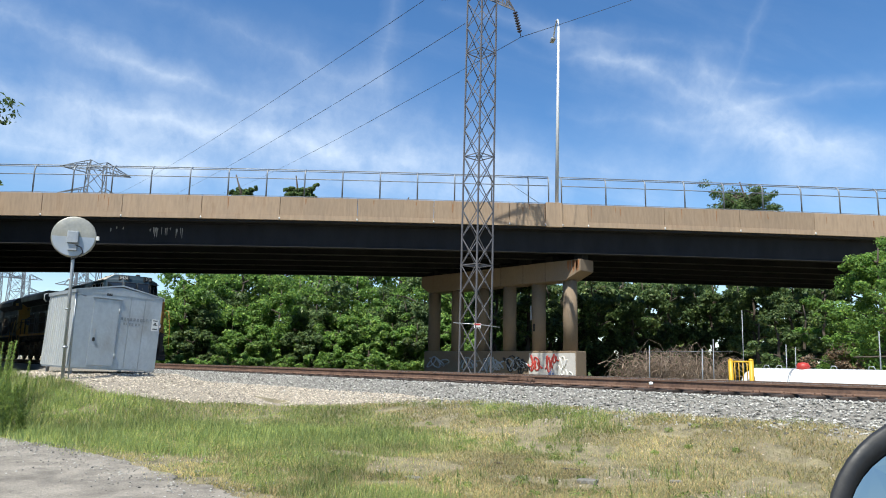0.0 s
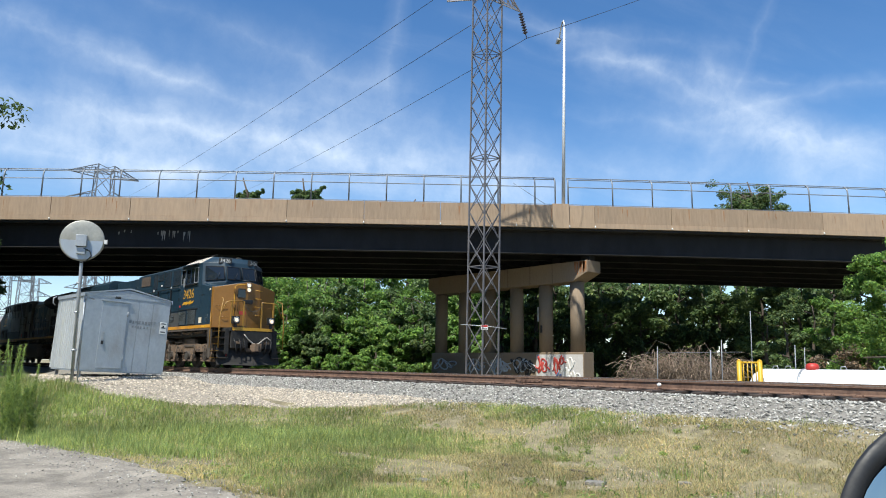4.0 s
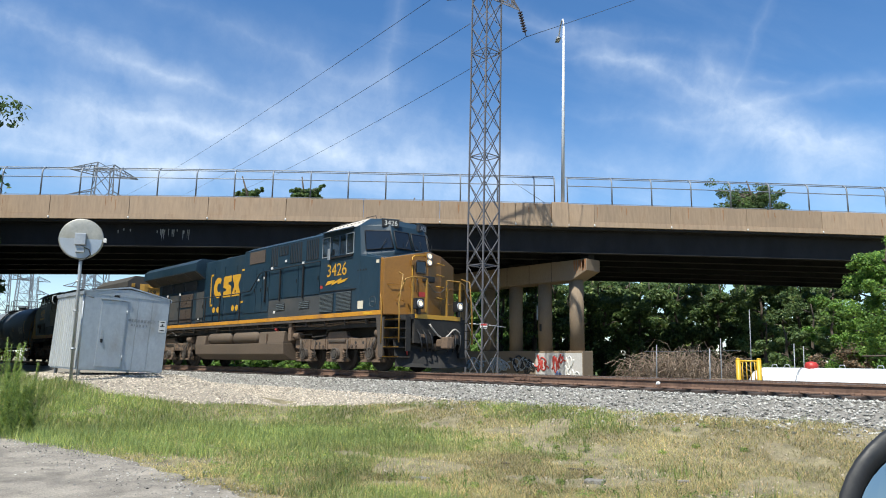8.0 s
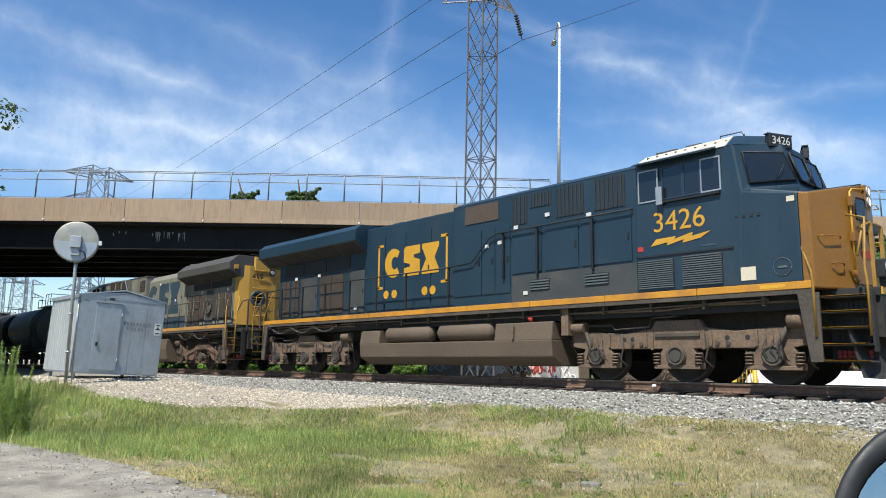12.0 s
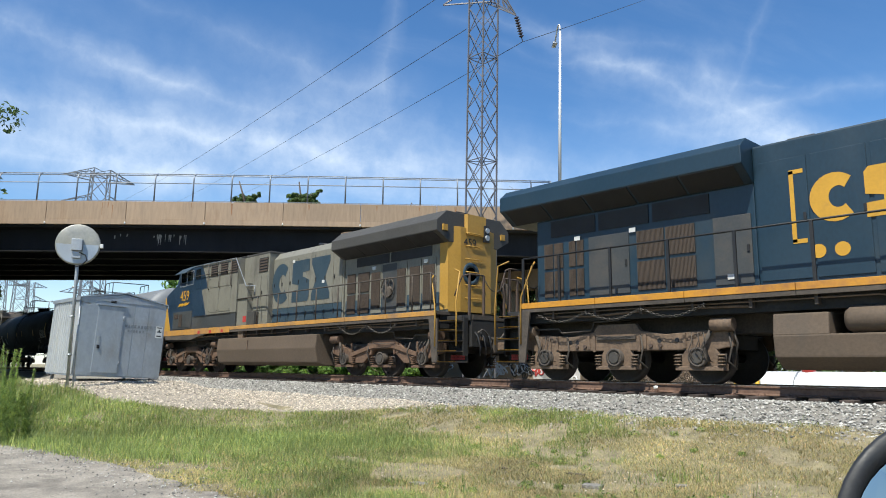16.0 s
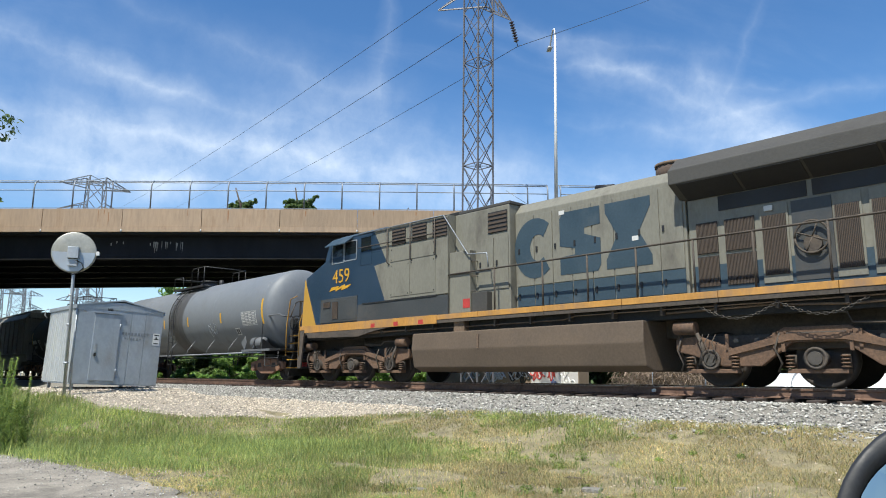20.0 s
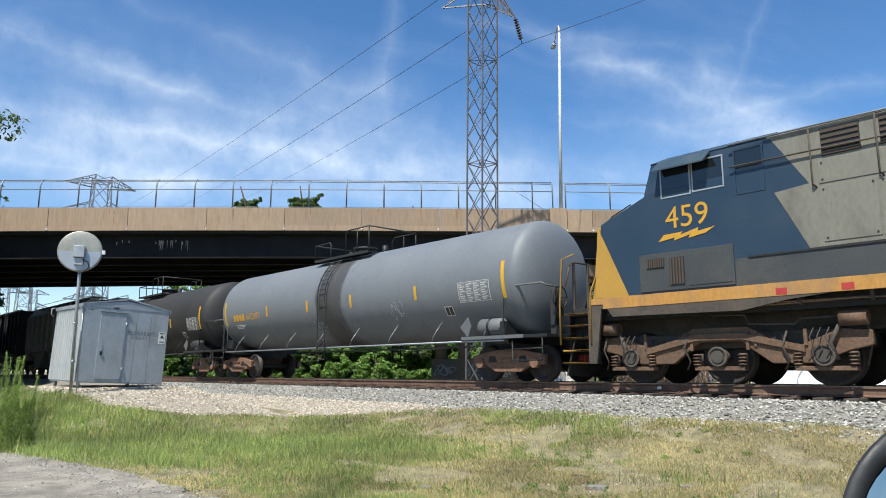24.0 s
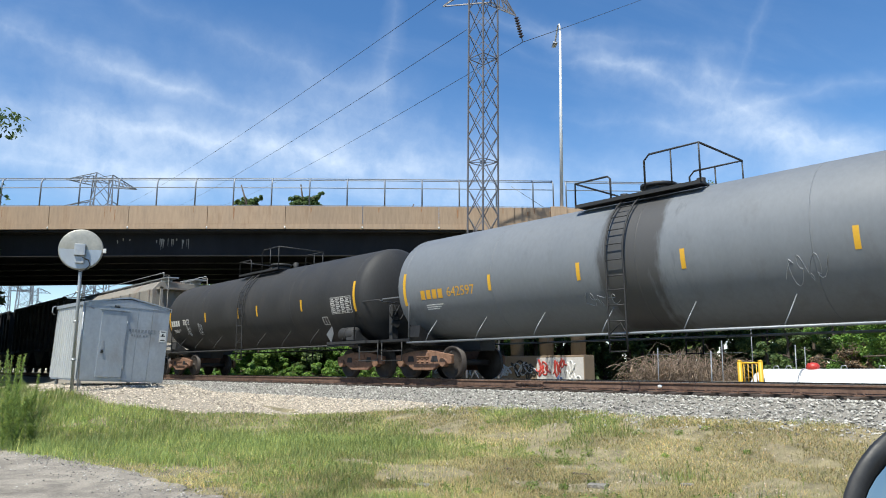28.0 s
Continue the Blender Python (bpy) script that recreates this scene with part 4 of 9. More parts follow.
def signal():
    c = Vector((-18.35, 4.93, 3.12))
    foot = Vector((-18.62, 5.06, -0.30))
    s = thing("railway_signal", "round backed railway signal on a leaning galvanised pole", "signal", Matrix.Translation((-18.5, 5.0, 0)))
    o = Vector((-18.5, 5.0, 0))
    part("pole", tube(bmesh.new(), [foot - o, (foot - o).lerp(c - o + Vector((0, 0.03, -0.55)), 0.9), c - o + Vector((-0.05, 0.04, -0.45)), c - o + Vector((-0.10, 0.05, -0.1))], 0.038, 12), GALV, s)
    d = Vector((0.90, -0.42, 0.0)).normalized()
    disc = part("back_plate", bmesh.new(), GALV, s)
    plate = material("signal_back_plate", (0.308, 0.3003, 0.2656), 0.5, 0.5, var=0.15, scale=2.5, bump=0.03, dirt=(0.2079, 0.2002, 0.1617), dirt_at=0.5)
    bm = lathe(bmesh.new(), [(-0.03, 0.47), (-0.03, 0.495), (0.012, 0.495), (0.02, 0.475), (0.03, 0.30), (0.032, 0.02)], "x", 48)
    bm.to_mesh(disc.data)
    bm.free()
    disc.data.materials.clear()
    disc.data.materials.append(plate)
    rot = Matrix.Rotation(math.atan2(d.y, d.x), 4, "Z")
    disc.matrix_basis = Matrix.Translation(c - o) @ rot
    lower = [(math.cos(radians(a)) * 0.465, math.sin(radians(a)) * 0.465) for a in range(180, 361, 10)]
    part("pale_half", prism(bmesh.new(), lower, "x", 0.030, 0.036), SHED, disc, "pale lower half of the plate")
    part("junction_box", nb(0.036, 0.16, -0.12, 0.12, -0.16, 0.12, bev=0.012), GALV, disc)
    part("bracket", nb(0.03, 0.10, -0.10, 0.10, -0.34, -0.17, bev=0.01), GALV, disc)
    part("side_lug", nb(-0.02, 0.05, 0.49, 0.56, -0.06, 0.04, bev=0.01), SIGN_WHITE, disc)
    part("cable", tube(bmesh.new(), [(0.09, 0.06, -0.2), (0.1, 0.2, -0.26), (0.08, 0.24, -0.38), (0.04, 0.12, -0.5), (0.02, -0.02, -0.55)], 0.014, 6), DARK_STEEL, disc)
    part("conduit", tube(bmesh.new(), [foot - o + Vector((0.02, 0.12, 0)), foot - o + Vector((0.05, 0.12, 1.2)), foot - o + Vector((0.08, 0.1, 2.1)), foot - o + Vector((0.0, 0.35, 2.05))], 0.018, 6), GALV, s)
    for z in (0.5, 1.4, 2.1):
        part("strap", cyl(bmesh.new(), (foot - o).lerp(c - o, (z + 0.3) / 3.42) - Vector((0, 0, 0.02)), (foot - o).lerp(c - o, (z + 0.3) / 3.42) + Vector((0, 0, 0.02)), 0.062, 12), GALV, s)


signal()


# ---------------------------------------------------------------- trees, brush and grass
def leaf_cloud(centres, rng, leaf=0.16, per=60, flat=0.75):
    """Leaves in many small clumps: each leaf a bent diamond. centres: (x, y, z, radius)."""
    g = np.random.default_rng(rng.randrange(1 << 30))
    c = np.repeat(np.array(centres), per, axis=0)
    n = len(c)
    d = g.normal(size=(n, 3))
    d /= np.linalg.norm(d, axis=1)[:, None]
    d *= g.uniform(0.05, 1.0, (n, 1)) ** (1 / 3)
    p = c[:, :3] + d * c[:, 3:4] * (1, 1, flat)
    s = leaf * g.uniform(0.55, 1.45, (n, 1))
    up = d * (0.7, 0.7, 0.5) + np.column_stack((g.uniform(-0.7, 0.7, n), g.uniform(-0.7, 0.7, n), g.uniform(-0.2, 1.1, n)))
    up /= np.linalg.norm(up, axis=1)[:, None]
    u = np.cross(up, g.normal(size=(n, 3)))
    u /= np.linalg.norm(u, axis=1)[:, None]
    w = np.cross(up, u) * (s * 0.5)
    u *= s
    vs = np.stack((p - u, p + w + up * (0.15 * s), p + u - up * (0.2 * s), p - w + up * (0.15 * s)), axis=1).reshape(-1, 3)
    return vs, np.arange(4 * n).reshape(n, 4)


def tree(label, at, height, spread, seed, leaf_mat, clumps=70, per=55, leaf=0.22, crown_from=0.25, grp="", thin=1.0, name="tree"):
    rng = random.Random(seed)
    t = thing(name, label, "tree", Matrix.Translation(at), grp)
    bm = bmesh.new()
    r0 = height * 0.018 + 0.05
    pts = [Vector((0, 0, -0.4))]
    for k in range(1, 7):
        pts.append(Vector((rng.uniform(-1, 1) * 0.035 * height * k / 6, rng.uniform(-1, 1) * 0.035 * height * k / 6, height * 0.86 * k / 6)))
    for k in range(6):
        cyl(bm, pts[k], pts[k + 1], r0 * (1 - k / 7), 8, r0 * (1 - (k + 1) / 7), caps=k in (0, 5))
    part("trunk", bm, BARK, t)
    centres = []
    limbs = max(6, int(clumps / 8))
    for k in range(limbs):
        h = height * (crown_from + (0.92 - crown_from) * (k + rng.random()) / limbs)
        a = k * 2.4 + rng.uniform(-0.4, 0.4)
        f = (h / height - crown_from) / (1 - crown_from)
        ln = spread * (0.55 + 0.6 * math.sin(min(f * 1.25 + 0.25, 1.45) * math.pi * 0.68)) * rng.uniform(0.65, 1.1)
        base = Vector((0, 0, h * 0.86))
        mid = base + Vector((math.cos(a) * ln * 0.5, math.sin(a) * ln * 0.5, ln * 0.22))
        tip = base + Vector((math.cos(a) * ln, math.sin(a) * ln, ln * 0.30))
        bm = bmesh.new()
        cyl(bm, base, mid, r0 * 0.35, 6, r0 * 0.22)
        cyl(bm, mid, tip, r0 * 0.22, 6, r0 * 0.08)
        part("limb", bm, BARK, t)
        for j in range(max(3, int(clumps / limbs))):
            q = base.lerp(tip, rng.uniform(0.35, 1.08))
            w = spread * 0.16
            centres.append((q.x + rng.gauss(0, w), q.y + rng.gauss(0, w), q.z + rng.gauss(0, w * 0.8), spread * rng.uniform(0.12, 0.26)))
    vs, fs = leaf_cloud(centres, rng, leaf, int(per * thin))
    tagged(quick("crown", vs, fs, leaf_mat, t), kind="stuff")
    return t


def polar(brg, r, z=-1.35):
    return (r * math.sin(radians(brg)), r * math.cos(radians(brg)), z)


def brush_mound(at, width, height, seed, count=420):
    """A tangle of thin dry stems that arch over one another."""
    rng = random.Random(seed)
    t = thing("brush", "tangled mound of bare brown brush by the fence", "brush", Matrix.Translation(at), "dry brush by the pier")
    bm = bmesh.new()
    for _ in range(count):
        a, r = rng.uniform(0, math.tau), width * 0.5 * math.sqrt(rng.random())
        x, y = math.cos(a) * r, math.sin(a) * r * 0.6
        h = height * (1 - 0.55 * (r / (width * 0.5)) ** 2) * rng.uniform(0.5, 1.08)
        b = rng.uniform(0, math.tau)
        ln = h * rng.uniform(0.25, 0.75)
        pts = [(x, y, -0.2), (x + math.cos(b) * ln * 0.15, y + math.sin(b) * ln * 0.15, h * 0.5), (x + math.cos(b) * ln * 0.5, y + math.sin(b) * ln * 0.5, h * 0.9),
               (x + math.cos(b) * ln * 0.9, y + math.sin(b) * ln * 0.9, h * 0.98), (x + math.cos(b) * ln * 1.3, y + math.sin(b) * ln * 1.3, h * rng.uniform(0.7, 0.95))]
        tube(bm, pts, rng.uniform(0.007, 0.016), 3)
    tagged(part("tangle", bm, TWIG, t), kind="stuff")
    centres = [(rng.gauss(0, width * 0.22), rng.gauss(0, width * 0.12), height * rng.uniform(0.15, 0.8), 0.35) for _ in range(34)]
    tagged(quick("dry_leaves", *leaf_cloud(centres, rng, 0.045, 26), BRUSH, t), kind="stuff")


def woods():
    rng = random.Random(31)
    # sunlit wood beyond the bridge
    k = 0
    for row, (r, h0, per, leaf) in enumerate(((69.0, 5.6, 110, 0.145), (72.5, 8.8, 110, 0.15), (77.0, 12.2, 100, 0.16), (84.0, 16.4, 60, 0.22))):
        b = -68.0 + row * 0.6
        while b < -42.8:
            h = h0 * rng.uniform(0.80, 1.14)
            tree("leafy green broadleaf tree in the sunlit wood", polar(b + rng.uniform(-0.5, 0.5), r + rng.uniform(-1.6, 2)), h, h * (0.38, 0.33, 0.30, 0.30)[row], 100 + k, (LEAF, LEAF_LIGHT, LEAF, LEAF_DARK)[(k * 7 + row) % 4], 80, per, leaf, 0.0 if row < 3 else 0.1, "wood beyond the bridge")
            k += 1
            b += rng.uniform(1.6, 2.4)
    # shrubs along its foot
    for j in range(15):
        b = -67.0 + j * 1.6 + rng.uniform(-0.4, 0.4)
        tree("low leafy green shrub at the wood's edge", polar(b, 65.5 + rng.uniform(-1.5, 1)), rng.uniform(1.4, 2.6), rng.uniform(1.2, 1.8), 300 + j, (LEAF_LIGHT, LEAF)[j % 2], 26, 90, 0.12, 0.0, "shrubs under the bridge", name="shrub")
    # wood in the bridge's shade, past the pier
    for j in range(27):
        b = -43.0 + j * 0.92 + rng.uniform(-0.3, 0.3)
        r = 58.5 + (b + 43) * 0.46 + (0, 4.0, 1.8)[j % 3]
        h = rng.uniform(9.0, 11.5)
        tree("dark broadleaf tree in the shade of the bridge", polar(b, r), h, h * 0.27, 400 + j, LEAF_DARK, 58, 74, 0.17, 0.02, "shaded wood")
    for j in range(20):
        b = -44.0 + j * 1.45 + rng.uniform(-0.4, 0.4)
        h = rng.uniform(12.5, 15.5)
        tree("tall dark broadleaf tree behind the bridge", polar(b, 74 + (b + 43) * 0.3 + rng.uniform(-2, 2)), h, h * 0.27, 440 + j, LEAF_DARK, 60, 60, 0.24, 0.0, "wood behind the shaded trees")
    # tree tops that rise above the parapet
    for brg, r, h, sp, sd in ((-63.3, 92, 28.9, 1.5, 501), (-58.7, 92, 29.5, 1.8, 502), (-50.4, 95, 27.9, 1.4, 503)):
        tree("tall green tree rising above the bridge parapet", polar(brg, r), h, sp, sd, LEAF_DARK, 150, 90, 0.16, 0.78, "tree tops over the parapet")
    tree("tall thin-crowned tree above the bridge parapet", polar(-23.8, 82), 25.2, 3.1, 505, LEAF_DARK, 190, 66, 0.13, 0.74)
    # young trees and bushes on the near side of the bridge
    tree("young leafy green tree beside the yard fence", polar(-15.3, 40), 8.7, 1.9, 601, LEAF, 190, 190, 0.070, 0.02)
    tree("young leafy green tree beside the yard fence", polar(-12.6, 38), 8.6, 2.2, 602, LEAF, 170, 160, 0.070, 0.05)
    for j, (b, r, h, m) in enumerate(((-21.8, 46, 5.6, LEAF_DARK), (-20.2, 47, 6.2, LEAF_DARK), (-18.8, 45, 6.4, LEAF), (-17.2, 44, 5.8, LEAF_DARK), (-23.2, 52, 6.2, LEAF_DARK), (-16.2, 43, 5.2, LEAF))):
        tree("bushy green evergreen behind the yard fence", polar(b, r), h, h * 0.28, 620 + j, m, 70, 120, 0.085, 0.0, "bushes behind the fence", name="bush")
    for j, (b, r, h) in enumerate(((-18.3, 40, 3.3), (-16.9, 39, 2.6))):
        tree("reddish brown dry bush by the fence", polar(b, r), h, h * 0.40, 640 + j, BRUSH, 50, 90, 0.055, 0.0, "dry bushes", name="bush")
    for j, (b, r, w, h) in enumerate(((-31.4, 41.5, 3.4, 2.5), (-28.9, 41.0, 4.2, 3.0), (-26.8, 41.5, 3.0, 2.4))):
        brush_mound(polar(b, r), w, h, 660 + j)
    # a far low belt of trees past the shed
    for j in range(10):
        b = -74.5 + j * 0.85
        tree("far green tree past the railway shed", polar(b, 130 + rng.uniform(-8, 8)), rng.uniform(10, 13.5), 4.0, 700 + j, LEAF, 44, 60, 0.3, 0.1, "far trees")
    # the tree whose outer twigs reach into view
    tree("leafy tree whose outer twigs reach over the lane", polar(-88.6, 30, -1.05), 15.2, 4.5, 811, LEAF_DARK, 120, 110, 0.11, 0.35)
    # row added beyond the view; it blocks southern light from the train
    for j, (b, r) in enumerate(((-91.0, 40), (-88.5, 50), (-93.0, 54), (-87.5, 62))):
        tree("leafy tree beside the lane, added out of view to block light", polar(b, r, -1.05), 15.0 + j, 5.0, 812 + j, LEAF_DARK, 90, 80, 0.24, 0.1, "row of trees by the lane")
    # trees added past the left edge of the view, to shade the track
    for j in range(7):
        tree("tall leafy tree past the bridge, added out of view to shade the train", polar(-85.4 + (j % 2) * 0.8, 46 + j * 8), 17.0 + (j * 7 % 4), 3.7, 820 + j, LEAF_DARK, 90, 90, 0.3, 0.05, "trees past the bridge")


woods()


def spread(fn, x0, x1, y0, y1, step=0.12):
    """A field worked out on a grid, read anywhere by arrays of places."""
    nx, ny = int((x1 - x0) / step) + 2, int((y1 - y0) / step) + 2
    g = np.array([[fn(x0 + i * step, y0 + j * step) for i in range(nx)] for j in range(ny)])

    def at(x, y):
        u, v = (x - x0) / step, (y - y0) / step
        i, j = np.clip(u.astype(int), 0, nx - 2), np.clip(v.astype(int), 0, ny - 2)
        a, b = u - i, v - j
        return g[j, i] * (1 - a) * (1 - b) + g[j, i + 1] * a * (1 - b) + g[j + 1, i] * (1 - a) * b + g[j + 1, i + 1] * a * b
    return at


def blades(g, x, y, z, h, w, lean):
    """One thin bent triangle for each blade."""
    n = len(x)
    a = g.uniform(0, math.tau, n)
    c, s = -np.sin(a) * w, np.cos(a) * w
    lx, ly = np.cos(a) * lean * h, np.sin(a) * lean * h
    vs = np.stack((np.column_stack((x - c, y - s, z)), np.column_stack((x + c, y + s, z)), np.column_stack((x + lx, y + ly, z + h))), axis=1).reshape(-1, 3)
    return vs, np.arange(3 * n).reshape(n, 3)


def grass():
    g = np.random.default_rng(77)
    area = (-30.0, 2.0, 2.2, 13.0)
    height = spread(ground_z, *area)
    gravel = spread(gravel_at, *area)
    n_a = spread(lambda x, y: noise.noise((x * 0.33, y * 0.5, 1.7)), *area)
    n_b = spread(lambda x, y: noise.noise((x * 1.1, y * 1.3, 5.2)) + 0.5 * noise.noise((x * 0.5, y * 0.9, 9.0)), *area)
    n_c = spread(lambda x, y: noise.noise((x * 2.6, y * 3.0, 2.2)), *area)
    lane = [(-40, 2.0), (-20, 2.4), (-15.5, 2.65), (-13.46, 2.82), (-11.8, 3.2), (-9.8, 3.38), (-8.06, 3.4), (-6.88, 3.45), (-6.4, 3.4), (-4.5, 3.2), (4, 2.6)]
    lx, ly = [p[0] for p in lane], [p[1] for p in lane]

    def smooth(a, b, v):
        t = np.clip((v - a) / (b - a), 0, 1)
        return t * t * (3 - 2 * t)

    n = 1000000
    r, b = 4.6 * (27.0 / 4.6) ** g.random(n), np.radians(g.uniform(-82, -10, n))
    x, y = r * np.sin(b), r * np.cos(b)
    keep = (y < 12.3) & (y > 2.4) & (x > -29.5) & (x < 1.5)
    keep &= y > np.interp(x, lx, ly) + g.normal(0.04, 0.16, n)
    x, y = x[keep], y[keep]
    n = len(x)
    lush = smooth(-7.0, -12.5, x) * 0.70 * smooth(10.8, 8.6, y) + n_a(x, y) * 0.75 - 0.06 + 0.25 * smooth(9.6, 10.4, y) * smooth(12.0, 11.0, y) * smooth(-14.0, -11.0, x) * smooth(-4.0, -8.0, x)
    bare = n_b(x, y) + 0.5 * smooth(11.2, 12.1, y) - 0.30 * lush + 0.30 * smooth(-5.5, -2.0, x) + 0.25 * n_c(x, y)
    keep = (gravel(x, y) < g.uniform(-0.3, 0.2, n)) & ((bare < 0.26) | (g.random(n) < 0.14))
    x, y, lush = x[keep], y[keep], lush[keep] + 0.25 * n_c(x[keep], y[keep])
    n = len(x)
    z = height(x, y) - 0.008
    pick = g.random(n)
    green = (lush > 0.12) & (pick < 0.30 + 0.55 * lush)
    olive = ~green & (g.random(n) < 0.72 + 0.3 * np.clip(lush, -0.5, 0.5))
    dry = ~green & ~olive
    short = g.uniform(0.016, 0.068, n) * (1 + 0.5 * np.clip(lush, 0, 1))
    tall = g.uniform(0.03, 0.12, n) * (0.75 + 0.8 * np.clip(lush, 0, 1)) * np.where(g.random(n) < 0.04, 1.7, 1.0)
    wide = g.uniform(0.0026, 0.0055, n) * np.where(np.hypot(x, y) > 12, 1.5, 1.0)
    tuft_x, tuft_y, tuft_h, tuft_w = [], [], [], []
    for tx, ty, m, h in ((-10.4, 4.0, 260, 0.22), (-10.1, 4.4, 260, 0.24), (-10.8, 4.1, 220, 0.22), (-9.6, 4.4, 160, 0.20), (-6.58, 5.33, 46, 0.22), (-6.35, 5.5, 34, 0.2), (-5.98, 6.12, 26, 0.22), (-4.86, 7.6, 30, 0.22), (-4.59, 7.96, 64, 0.30), (-4.4, 8.22, 24, 0.28), (-5.3, 5.05, 20, 0.24), (-3.9, 6.3, 18, 0.22), (-3.2, 7.4, 18, 0.26), (-6.9, 4.6, 36, 0.20),
                         (-9.4, 6.6, 60, 0.14), (-11.3, 6.8, 120, 0.16), (-12.4, 10.6, 130, 0.20), (-11.6, 10.7, 150, 0.19), (-13.2, 10.4, 120, 0.20), (-10.4, 10.9, 90, 0.18), (-8.2, 5.9, 40, 0.14), (-5.6, 5.6, 26, 0.16), (-5.2, 6.6, 22, 0.18), (-14.5, 5.0, 170, 0.24), (-16.5, 4.6, 200, 0.26), (-18, 4.2, 220, 0.30), (-15.5, 3.8, 200, 0.26), (-13.4, 3.6, 170, 0.22), (-9.0, 11.3, 70, 0.14), (-7.4, 11.6, 60, 0.13), (-2.6, 9.4, 20, 0.22)):
        tuft_x.append(tx + g.normal(0, 0.13 if m < 70 else 0.2, m))
        tuft_y.append(ty + g.normal(0, 0.10 if m < 70 else 0.15, m))
        tuft_h.append(h * g.uniform(0.35, 1.1, m))
        tuft_w.append(g.uniform(0.003, 0.006, m))
    m = 14000
    tuft_x.append(g.uniform(-29, -13.0, m))
    tuft_y.append(g.uniform(2.8, 6.5, m))
    tuft_h.append(g.uniform(0.08, 0.26, m))
    tuft_w.append(g.uniform(0.004, 0.008, m))
    tuft_x, tuft_y, tuft_h, tuft_w = (np.concatenate(q) for q in (tuft_x, tuft_y, tuft_h, tuft_w))
    ok = (tuft_y > np.interp(tuft_x, lx, ly)) & (gravel(tuft_x, tuft_y) < 0.0)
    tuft_x, tuft_y, tuft_h, tuft_w = tuft_x[ok], tuft_y[ok], tuft_h[ok], tuft_w[ok]
    gx, gy, gh, gw = (np.concatenate(q) for q in ((x[green], tuft_x), (y[green], tuft_y), (tall[green], tuft_h), (wide[green], tuft_w)))
    tagged(quick("green_grass", *blades(g, gx, gy, height(gx, gy) - 0.01, gh, gw, g.uniform(0.1, 0.9, len(gx))), GRASS_GREEN), "fresh green grass in tufts and patches", "grass", kind="stuff")
    for name, pickd, mat, lab in (("olive_grass", olive, GRASS_OLIVE, "short dull olive grass on the bank"), ("dry_grass", dry, GRASS_LIT, "short dry straw-coloured grass on the bank")):
        k = int(pickd.sum())
        tagged(quick(name, *blades(g, x[pickd], y[pickd], z[pickd], short[pickd], wide[pickd], g.uniform(0.3, 1.5, k)), mat), lab, "grass", kind="stuff")
    # pale clods and chips strewn in the grass
    rng = random.Random(78)
    pts = []
    for _ in range(7500):
        x1, y1 = -13 + 12.5 * rng.random() ** 0.7, rng.uniform(3.8, 11.8)
        pts.append((x1, y1, ground_z(x1, y1) + 0.006, 0.004 + 0.020 * rng.random() ** 3.0))
    scatter("grass_chips", pts, GRAVEL, rng, label="pale stone chips strewn in the dry grass", category="gravel")
    # low broad-leaved weeds in patches
    spots = []
    for cx, cy, sx, sy, m in ((-13.5, 4.2, 2.2, 0.5, 60), (-11.0, 4.6, 1.2, 0.5, 34), (-16.5, 4.4, 2.0, 0.5, 50), (-11.0, 8.2, 1.6, 0.5, 22), (-9.0, 10.9, 2.2, 0.3, 26), (-6.6, 8.8, 1.6, 0.8, 16), (-7.6, 5.2, 1.0, 0.4, 14), (-4.4, 6.6, 1.0, 0.9, 12)):
        for _ in range(m):
            x1, y1 = rng.gauss(cx, sx), rng.gauss(cy, sy)
            if y1 > np.interp(x1, lx, ly) + 0.1 and gravel_at(x1, y1) < -0.1 and math.hypot(x1, y1) > 5.4:
                spots.append((x1, y1, ground_z(x1, y1) + 0.03, rng.uniform(0.05, 0.14)))
    tagged(quick("low_weeds", *leaf_cloud(spots, rng, 0.014, 90, 0.55), WEED), "low broad-leaved green weeds in the grass", "weed", kind="stuff")
    # rough growth on the far side of the track
    m = 16000
    x, y = g.uniform(-66, -18, m), g.uniform(18.5, 60, m)
    ok = ~((y > 34) & (y < 36.4) & (x > -42) & (x < -25))
    x, y = x[ok], y[ok]
    z = np.array([ground_z(a, c) for a, c in zip(x, y)])
    tagged(quick("far_grass", *blades(g, x, y, z, g.uniform(0.2, 0.7, len(x)), 0.025, g.uniform(0.1, 0.6, len(x))), GRASS_GREEN), "rough green growth beyond the track", "grass", kind="stuff")


